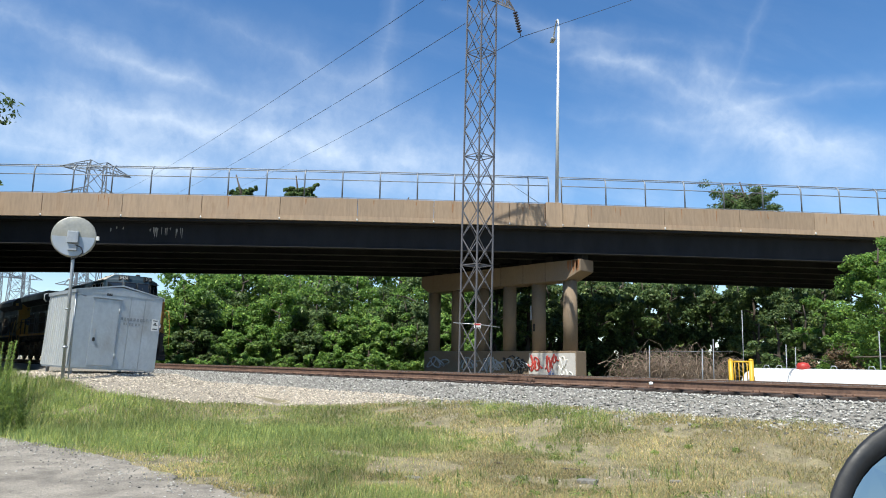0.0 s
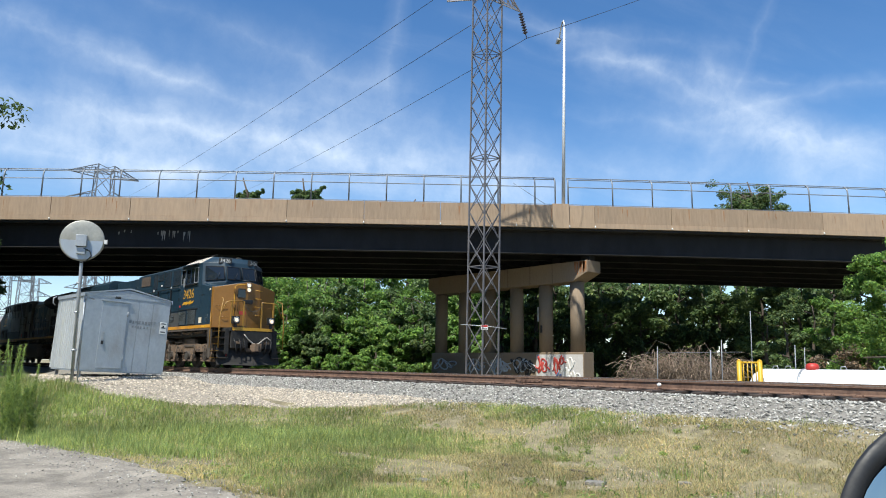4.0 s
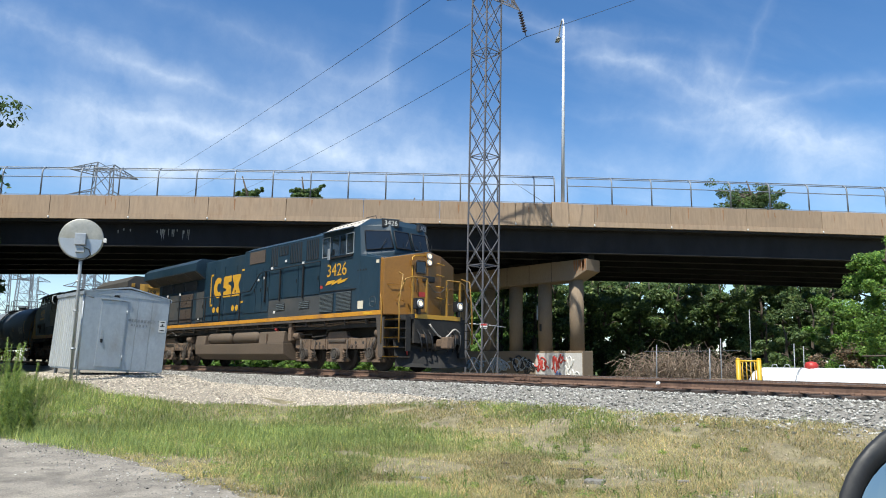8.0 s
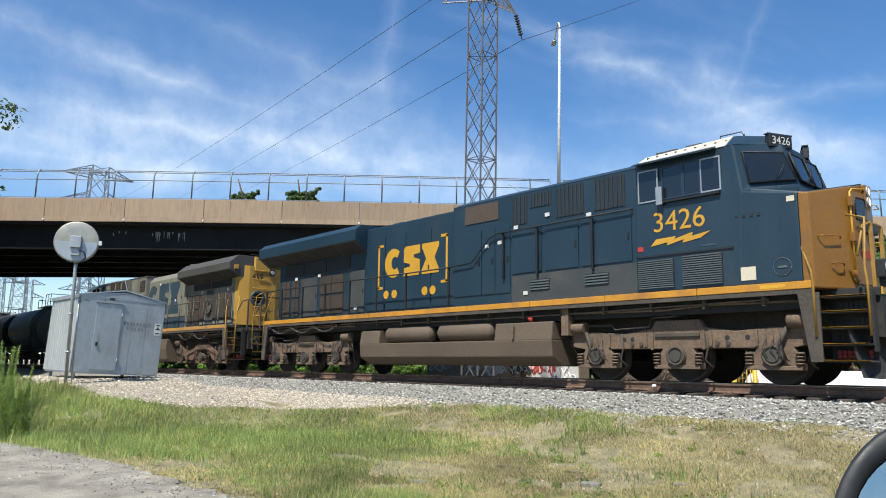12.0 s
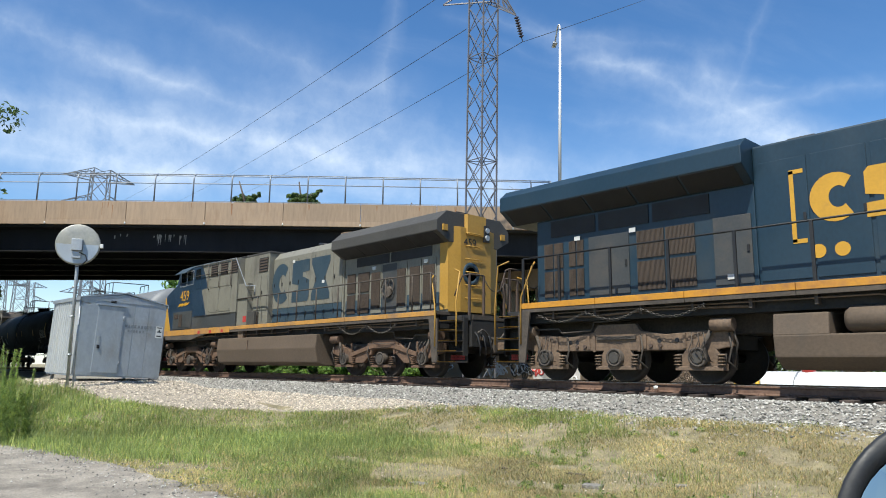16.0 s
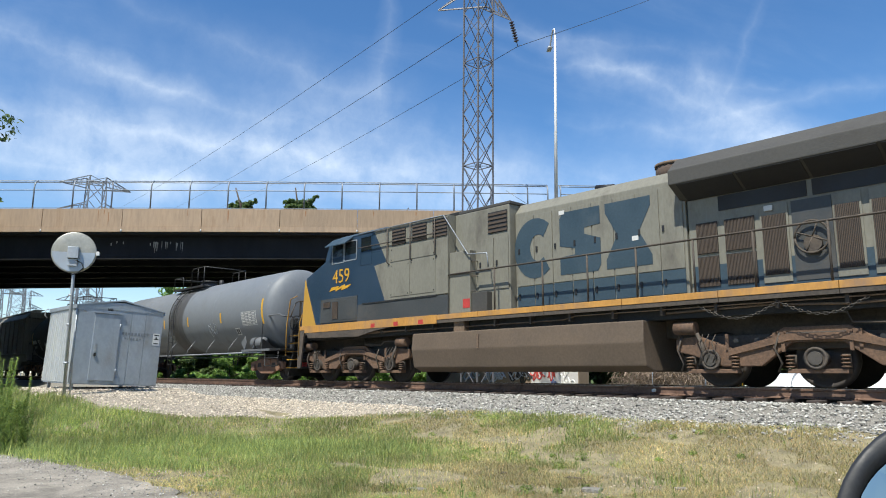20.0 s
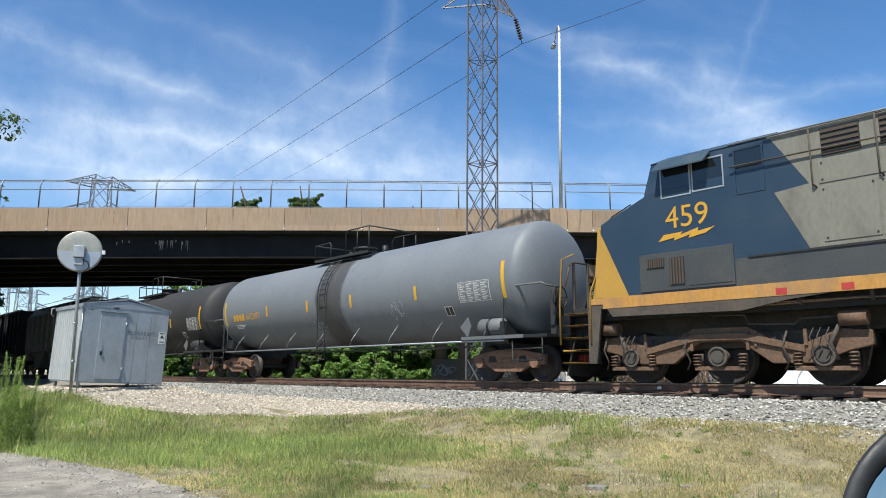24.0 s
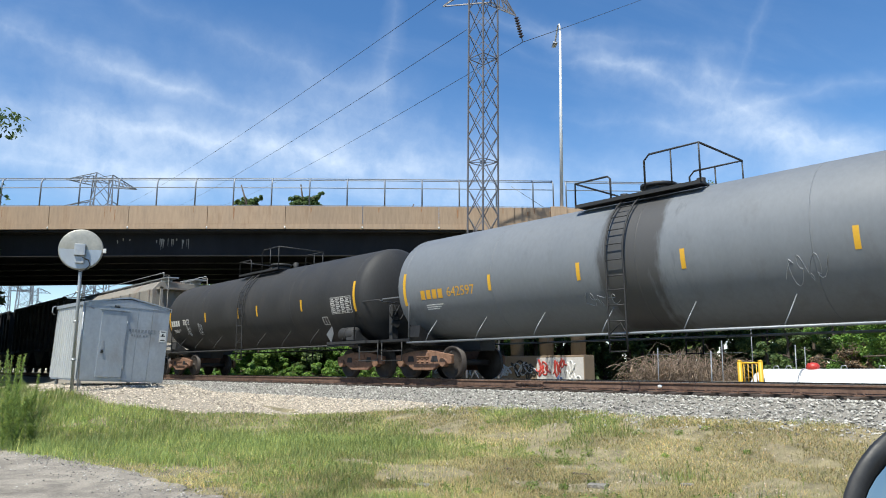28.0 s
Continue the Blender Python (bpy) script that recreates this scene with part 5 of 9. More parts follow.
def sprouts():
    """Single upright weeds that stand out of the short grass."""
    rng = random.Random(91)
    for k in range(34):
        x, y = (rng.uniform(-9.5, -2.2), rng.uniform(4.6, 10.8))
        if y < 3.6 or math.hypot(x, y) < 5.6:
            continue
        h = rng.uniform(0.10, 0.30)
        w = thing("weed", "small upright green weed in the dry grass", "weed", Matrix.Translation((x, y, ground_z(x, y) - 0.01)), "small weeds")
        lx, ly = rng.uniform(-0.05, 0.05), rng.uniform(-0.05, 0.05)
        part("stem", tube(bmesh.new(), [(0, 0, 0), (lx * 0.3, ly * 0.3, h * 0.5), (lx, ly, h)], 0.003, 4), WEED, w)
        bm = bmesh.new()
        for i in range(int(h * 110)):
            t = rng.uniform(0.05, 1.0)
            a, ln = rng.uniform(0, math.tau), rng.uniform(0.025, 0.06) * (1.2 - 0.7 * t)
            c, sn = math.cos(a), math.sin(a)
            p = Vector((lx * t, ly * t, h * t))
            q = [p, p + Vector((c * ln * 0.5 - sn * 0.006, sn * ln * 0.5 + c * 0.006, ln * 0.5)), p + Vector((c * ln, sn * ln, ln * 0.6)), p + Vector((c * ln * 0.5 + sn * 0.006, sn * ln * 0.5 - c * 0.006, ln * 0.5))]
            bm.faces.new([bm.verts.new(v) for v in q])
        tagged(part("foliage", bm, WEED, w), kind="stuff")


grass()
sprouts()


def weeds():
    """Tall leafy weeds beside the lane."""
    rng = random.Random(5)
    for k in range(60):
        wb = rng.uniform(-81.5, -76.7)
        x, y, _ = polar(wb, rng.uniform(13.5, 18.5))
        h = rng.uniform(0.6, 1.6) * (1.0 if wb < -78.2 else 0.55)
        w = thing("weed", "tall feathery green weed beside the lane", "weed", Matrix.Translation((x, y, ground_z(x, y))), "tall weeds")
        lx_, ly_ = rng.uniform(-0.03, 0.03), rng.uniform(-0.03, 0.03)
        stem = [Vector((lx_ * i, ly_ * i, h * i / 5)) for i in range(6)]
        part("stem", tube(bmesh.new(), stem, 0.005, 5), WEED, w)
        vs, fs = [], []
        for i in range(230):
            t = rng.uniform(0.02, 1.0)
            p = stem[min(int(t * 5), 4)].lerp(stem[min(int(t * 5) + 1, 5)], (t * 5) % 1)
            a, ln = rng.uniform(0, math.tau), rng.uniform(0.05, 0.17) * (1.15 - t * 0.8)
            c, sn, b = math.cos(a), math.sin(a), len(vs)
            vs += [p, p + Vector((c * ln * 0.5 - sn * 0.008, sn * ln * 0.5 + c * 0.008, ln * 0.45)), p + Vector((c * ln, sn * ln, ln * 0.55)), p + Vector((c * ln * 0.5 + sn * 0.008, sn * ln * 0.5 - c * 0.008, ln * 0.45))]
            fs.append((b, b + 1, b + 2, b + 3))
        tagged(raw("foliage", vs, fs, WEED, w), kind="stuff")


weeds()

# ---------------------------------------------------------------- yard beyond the track, litter, and the car
YELLOW = material("yellow_guard_paint", (0.5082, 0.308, 0.0154), 0.45, var=0.08, dirt=(0.308, 0.1925, 0.0308), dirt_at=0.6)
TANK_WHITE = material("white_fuel_tank", (0.616, 0.6237, 0.6314), 0.3, var=0.04, scale=1.0, bump=0.02, dirt=(0.5082, 0.5082, 0.4928), dirt_at=0.6)


def yard():
    t = thing("fuel_tank", "long white horizontal fuel tank with a red cap", "tank", Matrix.Translation((-8.45, 24.0, 0)))
    zc = -0.40
    part("shell", lathe(bmesh.new(), [(-2.45, 0.02), (-2.40, 0.30), (-2.22, 0.55), (-1.95, 0.67), (1.95, 0.67), (2.22, 0.55), (2.40, 0.30), (2.45, 0.02)], "x", 48, (0, 0, zc)), TANK_WHITE, t)
    part("seam", lathe(bmesh.new(), [(-0.72, 0.66), (-0.72, 0.685), (-0.66, 0.685), (-0.66, 0.66)], "x", 48, (0, 0, zc)), GALV, t)
    part("red_cap", lathe(bmesh.new(), [(0.20, 0.20), (0.36, 0.20), (0.44, 0.15), (0.47, 0.04)], "z", 24, (-0.45, 0, 0)), SIGN_RED, t, "domed red cap")
    for x in (-1.6, -1.2, 0.45, 1.5):
        part("lifting_lug", tube(bmesh.new(), [(x - 0.10, 0, 0.26), (x - 0.06, 0, 0.36), (x + 0.06, 0, 0.36), (x + 0.10, 0, 0.26)], 0.016, 6), GALV, t)
    for x in (-1.4, 1.4):
        part("saddle", nb(x - 0.12, x + 0.12, -0.6, 0.6, -1.62, -0.72), GALV, t)
    for k in range(3):
        part("worn_marking", nb(0.62 + k * 0.18, 0.74 + k * 0.18, -0.672, -0.655, -0.42, -0.34), GALV, t)
    g = thing("guard_rail", "yellow steel guard barrier beside the fuel tank", "barrier", Matrix.Translation((-10.75, 22.9, 0)) @ Matrix.Rotation(radians(18), 4, "Z"))
    for x in (0.0, 0.62):
        part("post", cyl(bmesh.new(), (x, 0, -1.6), (x, 0, 0.50), 0.075, 14), YELLOW, g)
        part("post_cap", lathe(bmesh.new(), [(0.50, 0.075), (0.54, 0.06), (0.56, 0.01)], "z", 14, (x, 0, 0)), YELLOW, g)
    for z in (0.46, -0.30):
        part("rail", tube(bmesh.new(), [(0, 0, z), (0.62, 0, z)], 0.03, 8), YELLOW, g)
    for k in range(4):
        part("bar", tube(bmesh.new(), [(0.124 + k * 0.124, 0, -0.30), (0.124 + k * 0.124, 0, 0.46)], 0.016, 6), YELLOW, g)
    b = part("concrete_block", nb(-11.55, -10.85, 22.6, 23.1, -1.6, -0.12, bev=0.03), PIER_CONCRETE)
    tagged(b, "pale concrete block beside the yellow barrier", "block")
    f = thing("yard_fence", "grey steel pipe fence along the yard", "fence")
    for brg, r, top, th in ((-27.2, 34, 1.05, 0.045), (-26.4, 34, 1.5, 0.03), (-24.3, 40, 3.2, 0.035), (-21.5, 33, 1.25, 0.035), (-20.9, 33, 1.15, 0.03), (-15.7, 33, 1.75, 0.04), (-31.0, 34, 1.2, 0.03)):
        x, y, _ = polar(brg, r)
        part("fence_post", cyl(bmesh.new(), (x, y, -1.7), (x + 0.08, y, top), th * 0.65, 8), FENCE_STEEL, f)
    a, c = Vector(polar(-17.2, 33, 0.75)), Vector(polar(-14.8, 33, 0.80))
    part("fence_pipe", tube(bmesh.new(), [a, c], 0.03, 6), BARK, f)
    a, c = Vector(polar(-31.8, 34, 0.9)), Vector(polar(-24.9, 33, 0.95))
    part("fence_wire", tube(bmesh.new(), [a, c], 0.008, 5), FENCE_STEEL, f)


yard()


def litter():
    for x, y, w, d, h, a, lab in ((-5.68, 7.54, 0.17, 0.05, 0.035, 10, "short dark weathered board lying in the grass"), (-6.6, 7.2, 0.09, 0.05, 0.03, -20, "small dark chip of wood in the grass"), (-4.35, 7.75, 0.10, 0.06, 0.05, 40, "small grey broken stone in the grass"), (-6.35, 5.5, 0.14, 0.08, 0.05, 5, "flat grey broken stone in the grass"), (-5.0, 6.95, 0.16, 0.1, 0.06, 25, "flat grey broken stone in the grass")):
        m = TIE if "dark" in lab else BED
        z = ground_z(x, y)
        ob = part("board" if "dark" in lab else "stone", nb(-w * 0.7, w * 0.7, -d * 0.8, d * 0.8, -0.03, h * 0.7, bev=0.008), m, m=Matrix.Translation((x, y, z)) @ Matrix.Rotation(radians(a), 4, "Z"))
        tagged(ob, lab, "board" if "dark" in lab else "stone")
    ob = part("stone", scatter_one(), SIGN_WHITE, m=Matrix.Translation((-8.2, TRACK_Y - 0.86, -0.09)))
    tagged(ob, "white pebble lying against the rail", "stone")


def scatter_one():
    bm = bmesh.new()
    bmesh.ops.create_icosphere(bm, subdivisions=2, radius=0.05)
    rng = random.Random(1)
    for v in bm.verts:
        v.co *= rng.uniform(0.85, 1.15)
        v.co.z *= 0.8
    return bm


litter()


def car():
    """The corner of the car from whose window the scene is watched."""
    m = pose(*EYE, 99.098, -0.911, 46.969)
    k = 784.0 / math.tan(radians(32.0))
    d = 0.80

    def place(px, py, dist=d):
        return m @ Vector(((px - 784) / k * dist, (441 - py) / k * dist, -dist))

    c = thing("parked_car", "black car door with its wing mirror", "car", Matrix.Translation(place(1656, 936)))
    o = c.matrix_basis.translation
    right, up, back = m.to_3x3() @ Vector((1, 0, 0)), m.to_3x3() @ Vector((0, 1, 0)), m.to_3x3() @ Vector((0, 0, 1))

    away = (o - Vector(EYE)).normalized()

    def loop(w, h, depth, n=40):
        pts = []
        for i in range(n):
            a = i * math.tau / n
            ca, sa = math.cos(a), math.sin(a)
            pts.append((right * (ca * w) + up * (sa * h)) * (1 - (depth - 0.035 * sa) / d) - away * (depth - 0.035 * sa))
        return pts

    u = d / k
    rings = [loop(150 * u, 160 * u, -0.10), loop(185 * u, 195 * u, -0.05), loop(195 * u, 205 * u, 0.0), loop(188 * u, 197 * u, 0.012), loop(163 * u, 160 * u, 0.010), loop(158 * u, 155 * u, -0.006)]
    bm = bmesh.new()
    vs = [[bm.verts.new(p) for p in r] for r in rings]
    for a, b in zip(vs, vs[1:]):
        for i in range(40):
            f = bm.faces.new((a[i], a[(i + 1) % 40], b[(i + 1) % 40], b[i]))
            f.smooth = True
    bm.faces.new(vs[0][::-1])
    bm.faces.new(vs[-1])
    bmesh.ops.recalc_face_normals(bm, faces=bm.faces[:])
    plastic = material("black_mirror_plastic", (0.018, 0.018, 0.019), 0.55, var=0.2, scale=20, bump=0.05, bscale=200)
    h = part("mirror_housing", bm, plastic, c, "black plastic wing mirror housing")
    gm = bpy.data.materials.new("mirror_glass")
    gm.use_nodes = True
    gb = gm.node_tree.nodes["Principled BSDF"]
    gb.inputs["Base Color"].default_value = (0.36, 0.40, 0.43, 1)
    gb.inputs["Metallic"].default_value, gb.inputs["Roughness"].default_value = 1.0, 0.03
    bm = bmesh.new()
    ra, rb = loop(157 * u, 154 * u, 0.002), loop(157 * u, 154 * u, -0.003)
    va, vb = [bm.verts.new(p) for p in ra], [bm.verts.new(p) for p in rb]
    bm.faces.new(va)
    bm.faces.new(vb[::-1])
    for i in range(40):
        bm.faces.new((va[i], vb[i], vb[(i + 1) % 40], va[(i + 1) % 40]))
    bmesh.ops.recalc_face_normals(bm, faces=bm.faces[:])
    part("mirror_glass", bm, gm, h, "silvered mirror glass")
    paint = material("black_car_paint", (0.0108, 0.0108, 0.0123), 0.25, var=0.1, bump=0.0, coat=0.6)
    heading = Vector((0.50, 0.866, 0))
    side = Vector((-0.866, 0.5, 0))
    hinge = Vector((0.30, 0.55, 0.02))
    part("mirror_arm", tube(bmesh.new(), [right * 0.08 - up * 0.06 - back * 0.02, hinge + Vector((0, 0, -0.02)) - o], 0.028, 10), plastic, c)
    rot = Matrix((( heading.x, side.x, 0, 0), (heading.y, side.y, 0, 0), (0, 0, 1, 0), (0, 0, 0, 1)))
    dm = Matrix.Translation(-o) @ Matrix.Translation((0.02, 0.10, 0)) @ rot
    part("door_panel", nb(-0.75, 0.62, -0.05, 0.07, -0.80, -0.02, bev=0.03), paint, c, m=dm)
    part("fender", nb(0.63, 1.55, -0.05, 0.08, -0.62, -0.05, bev=0.05), paint, c, m=dm)
    part("tyre", lathe(bmesh.new(), [(-0.10, 0.20), (-0.10, 0.29), (-0.07, 0.32), (0.07, 0.32), (0.10, 0.29), (0.10, 0.20)], "y", 32, (1.1, -0.08, -0.705)), BLACK_PAINT, c, m=dm)


car()


# ---------------------------------------------------------------- the train: paints
LOCO_BLUE = material("locomotive_dark_blue", (0.01, 0.0277, 0.0447), 0.45, var=0.2, scale=0.9, bump=0.04, dirt=(0.0323, 0.0385, 0.04), dirt_at=0.54, dirt_scale=0.7, stretch=(1, 1, 0.5))
LOCO_GRIME = material("grimy_blue_panel", (0.0385, 0.0416, 0.0431), 0.6, var=0.2, scale=1.1, bump=0.05, dirt=(0.077, 0.0655, 0.0539), dirt_at=0.5)
LOCO_YELLOW = material("locomotive_yellow", (0.2002, 0.0909, 0.0139), 0.42, var=0.15, scale=1.2, bump=0.03, dirt=(0.1463, 0.0732, 0.0193), dirt_at=0.52)
HANDRAIL = material("dull_gold_handrail_paint", (0.27, 0.145, 0.022), 0.5, var=0.2, scale=4, bump=0.03, dirt=(0.11, 0.065, 0.03), dirt_at=0.52, dirt_scale=3)
BRIGHT_YELLOW = material("bright_yellow_paint", (0.4774, 0.2541, 0.0231), 0.45, var=0.1, scale=3, bump=0.03, dirt=(0.2695, 0.1386, 0.0385), dirt_at=0.6, dirt_scale=2)
STRIPE = material("orange_sill_stripe", (0.462, 0.2079, 0.0193), 0.5, var=0.15, scale=1.5, dirt=(0.2079, 0.0924, 0.0423), dirt_at=0.49, dirt_scale=1.3, bump=0.03)
FADED_STRIPE = material("faded_sill_stripe", (0.40, 0.20, 0.045), 0.6, var=0.2, scale=1.8, dirt=(0.20, 0.13, 0.085), dirt_at=0.46, dirt_scale=1.4, bump=0.03, stretch=(1, 1, 0.5))
OLD_YELLOW = material("faded_yellow", (0.375, 0.210, 0.035), 0.55, var=0.12, dirt=(0.1848, 0.1232, 0.0385), dirt_at=0.56, dirt_scale=1.2)
LOCO_GREY = material("faded_locomotive_grey", (0.1656, 0.1578, 0.127), 0.6, var=0.16, scale=1.1, dirt=(0.0732, 0.0655, 0.0539), dirt_at=0.49, dirt_scale=1.1, stretch=(1, 1, 0.4), bump=0.04)
FADED_BLUE = material("faded_blue_paint", (0.0262, 0.0477, 0.0655), 0.55, var=0.2, dirt=(0.0693, 0.0847, 0.0924), dirt_at=0.55)
CAB_BLUE = material("cab_blue_paint", (0.015, 0.033, 0.058), 0.42, var=0.12, dirt=(0.0539, 0.0616, 0.0693), dirt_at=0.6)
# cab roof cream: the sunlight on its slope is put into the colour
ROOF_CREAM = material("sunlit_cream_roof", (0.4774, 0.4312, 0.3696), 0.6, var=0.1, dirt=(0.308, 0.2541, 0.2002), dirt_at=0.55)
ROOF_GREY = material("sooty_roof_grey", (0.050, 0.047, 0.042), 0.7, var=0.2, dirt=(0.0347, 0.0308, 0.027), dirt_at=0.5)
PILOT = material("sooty_pilot_steel", (0.018, 0.017, 0.016), 0.85, var=0.35, scale=2, dirt=(0.060, 0.048, 0.040), dirt_at=0.56, dirt_scale=1.8, bump=0.15)
HOSE = material("pale_cable_sleeve", (0.36, 0.33, 0.29), 0.6, var=0.15, bump=0)
UNDER = material("dusty_underframe", (0.0577, 0.0462, 0.037), 0.85, var=0.42, scale=2, dirt=(0.1001, 0.077, 0.0577), dirt_at=0.5, dirt_scale=1.5, bump=0.2)
BOGIE_BROWN = material("rusty_brown_bogie", (0.120, 0.070, 0.043), 0.85, var=0.42, scale=2.5, dirt=(0.050, 0.036, 0.027), dirt_at=0.52, dirt_scale=2.2, bump=0.2)
BOGIE = material("dusty_bogie_steel", (0.132, 0.088, 0.058), 0.85, var=0.42, scale=2.5, dirt=(0.0577, 0.0447, 0.0347), dirt_at=0.55, dirt_scale=2.2, bump=0.2)
TANK_DUST = material("dusty_fuel_tank", (0.098, 0.070, 0.048), 0.8, var=0.2, scale=1.1, dirt=(0.0655, 0.0539, 0.0423), dirt_at=0.55, dirt_scale=0.9, bump=0.1)
TRUCK_RUST = material("rusty_freight_bogie", (0.185, 0.098, 0.060), 0.85, var=0.3, scale=3, dirt=(0.0462, 0.0323, 0.0262), dirt_at=0.52, dirt_scale=3, bump=0.25)
WHEEL = material("wheel_steel", (0.0423, 0.0347, 0.0308), 0.65, 0.3, var=0.3, scale=4)
TREAD = material("polished_wheel_tread", (0.2695, 0.2541, 0.2464), 0.3, 0.9, var=0.1)
GRILLE = material("dark_grille", (0.0139, 0.0139, 0.0154), 0.7, var=0.2)
BROWN_GRILLE = material("dusty_brown_grille", (0.060, 0.043, 0.032), 0.85, var=0.25, scale=3)
GREY_TANK = material("grey_tank_paint", (0.135, 0.146, 0.160), 0.58, var=0.09, scale=0.5, fine=9, bump=0.03, dirt=(0.080, 0.080, 0.080), dirt_at=0.56, dirt_scale=0.6, stretch=(1.2, 1, 0.6))
GREY_FITTING = material("grey_fitting_paint", (0.100, 0.105, 0.112), 0.6, var=0.15, scale=3, bump=0.05)


def spilled(mat, x0, x1):
    """A dark spill that has run down from the manway, with a torn edge."""
    tr = mat.node_tree
    b = tr.nodes["Principled BSDF"]
    before = b.inputs["Base Color"].links[0].from_socket
    tc = tr.nodes.new("ShaderNodeTexCoord")
    sp = node(tr, "ShaderNodeSeparateXYZ", [(tc.outputs["Object"], "Vector")])
    mp = node(tr, "ShaderNodeMapping", [(tc.outputs["Object"], "Vector")])
    mp.inputs["Scale"].default_value = (1.6, 0.5, 0.35)
    nz = node(tr, "ShaderNodeTexNoise", [(mp.outputs[0], "Vector")], Scale=1.5, Detail=6.0, Roughness=0.65)
    off = node(tr, "ShaderNodeMath", [(nz.outputs["Fac"], 0)], operation="MULTIPLY_ADD")
    off.inputs[1].default_value, off.inputs[2].default_value = 2.2, -1.1
    at = node(tr, "ShaderNodeMath", [(sp.outputs["X"], 0), (off.outputs[0], 1)], operation="ADD")
    near = node(tr, "ShaderNodeMath", [(at.outputs[0], 0)], operation="SUBTRACT")
    near.inputs[1].default_value = (x0 + x1) / 2
    far = node(tr, "ShaderNodeMath", [(near.outputs[0], 0)], operation="ABSOLUTE")
    k = ramp(tr, far.outputs[0], [(max((x1 - x0) / 2 - 0.25, 0.0), 0.86), (min((x1 - x0) / 2 + 0.15, 1.0), 0.0)])
    mx = tr.nodes.new("ShaderNodeMixRGB")
    tr.links.new(k.outputs[0], mx.inputs["Fac"])
    tr.links.new(before, mx.inputs[1])
    mx.inputs[2].default_value = (0.040, 0.037, 0.035, 1)
    tr.links.new(mx.outputs[0], b.inputs["Base Color"])


spilled(GREY_TANK, -0.95, 0.65)
BLACK_TANK = material("black_tank_paint", (0.02, 0.02, 0.0208), 0.7, var=0.25, scale=0.7, bump=0.04, dirt=(0.0423, 0.0385, 0.0347), dirt_at=0.55, dirt_scale=0.8, stretch=(1.4, 1, 0.4))
HOPPER_GREY = material("covered_hopper_grey", (0.2079, 0.1925, 0.1694), 0.65, var=0.15, dirt=(0.154, 0.077, 0.0462), dirt_at=0.56)
HOPPER_BLACK = material("sooty_hopper_black", (0.0169, 0.0169, 0.0185), 0.8, var=0.3, dirt=(0.0385, 0.0308, 0.027), dirt_at=0.6)
RUST_DARK = material("dark_rust", (0.0655, 0.0447, 0.0347), 0.9, var=0.3)
LOUVRE = material("louvre_grey_blue", (0.077, 0.0909, 0.0963), 0.55, var=0.2)
DECAL = material("white_decal", (0.5082, 0.5005, 0.4774), 0.55, var=0.1, bump=0)
AMBER = material("amber_reflector_tape", (0.5544, 0.308, 0.0231), 0.35, var=0.08, bump=0, emit=0.0)
LAMP_GLOW = material("headlamp_glow", (1.0, 0.70, 0.40), 0.3, bump=0, emit=1.15)
RED_PLATE = material("red_step_plate", (0.3465, 0.0308, 0.027), 0.6, var=0.2)
PALE_LABEL = material("cream_label", (0.539, 0.4774, 0.3619), 0.5, var=0.06, bump=0)
CHAIN = material("chain_steel", (0.085, 0.075, 0.065), 0.6, 0.5, var=0.2)


def window_glass():
    m = bpy.data.materials.new("cab_window_glass")
    m.use_nodes = True
    b = m.node_tree.nodes["Principled BSDF"]
    b.inputs["Base Color"].default_value = (0.010, 0.013, 0.016, 1)
    b.inputs["Roughness"].default_value = 0.06
    b.inputs["Specular IOR Level"].default_value = 0.7
    return m


CAB_GLASS = window_glass()


def shell(name, rings, mat, parent, label=""):
    """A closed body through rings of points of equal count, bottom to top."""
    bm = bmesh.new()
    vs = [[bm.verts.new(p) for p in r] for r in rings]
    n = len(rings[0])
    for a, b in zip(vs, vs[1:]):
        for i in range(n):
            bm.faces.new((a[i], a[(i + 1) % n], b[(i + 1) % n], b[i]))
    bm.faces.new(vs[0][::-1])
    bm.faces.new(vs[-1])
    bmesh.ops.recalc_face_normals(bm, faces=bm.faces[:])
    bmesh.ops.bevel(bm, geom=bm.edges[:], offset=0.025, segments=2, affect="EDGES", profile=0.6)
    return part(name, bm, mat, parent, label)


def wheelset(parent, x, r):
    """Two flanged wheels on an axle, turning about y."""
    w = WHEELSETS.get(r)
    if w is None:
        bm = bmesh.new()
        for s in (-1, 1):
            lathe(bm, [(s * 0.68, 0.08), (s * 0.68, r + 0.028), (s * 0.71, r + 0.028), (s * 0.725, r), (s * 0.815, r - 0.004), (s * 0.82, r - 0.05), (s * 0.78, r - 0.09), (s * 0.765, 0.2), (s * 0.80, 0.14), (s * 0.80, 0.05)], "y", 36)
            for k in range(4):
                a = k * math.tau / 4
                cyl(bm, (math.cos(a) * r * 0.62, s * 0.76, math.sin(a) * r * 0.62), (math.cos(a) * r * 0.62, s * 0.785, math.sin(a) * r * 0.62), 0.05, 8)
        cyl(bm, (0, -0.95, 0), (0, 0.95, 0), 0.085, 14)
        ob = part("wheelset", bm, WHEEL, parent, "steel wheels on their axle")
        WHEELSETS[r] = ob.data
    else:
        ob = new("wheelset", w)
        ob.parent = parent
        ob["label"] = "steel wheels on their axle"
    ob.location = (x, 0, r)
    SPIN.append((ob, x, r))
    return ob


WHEELSETS, SPIN = {}, []


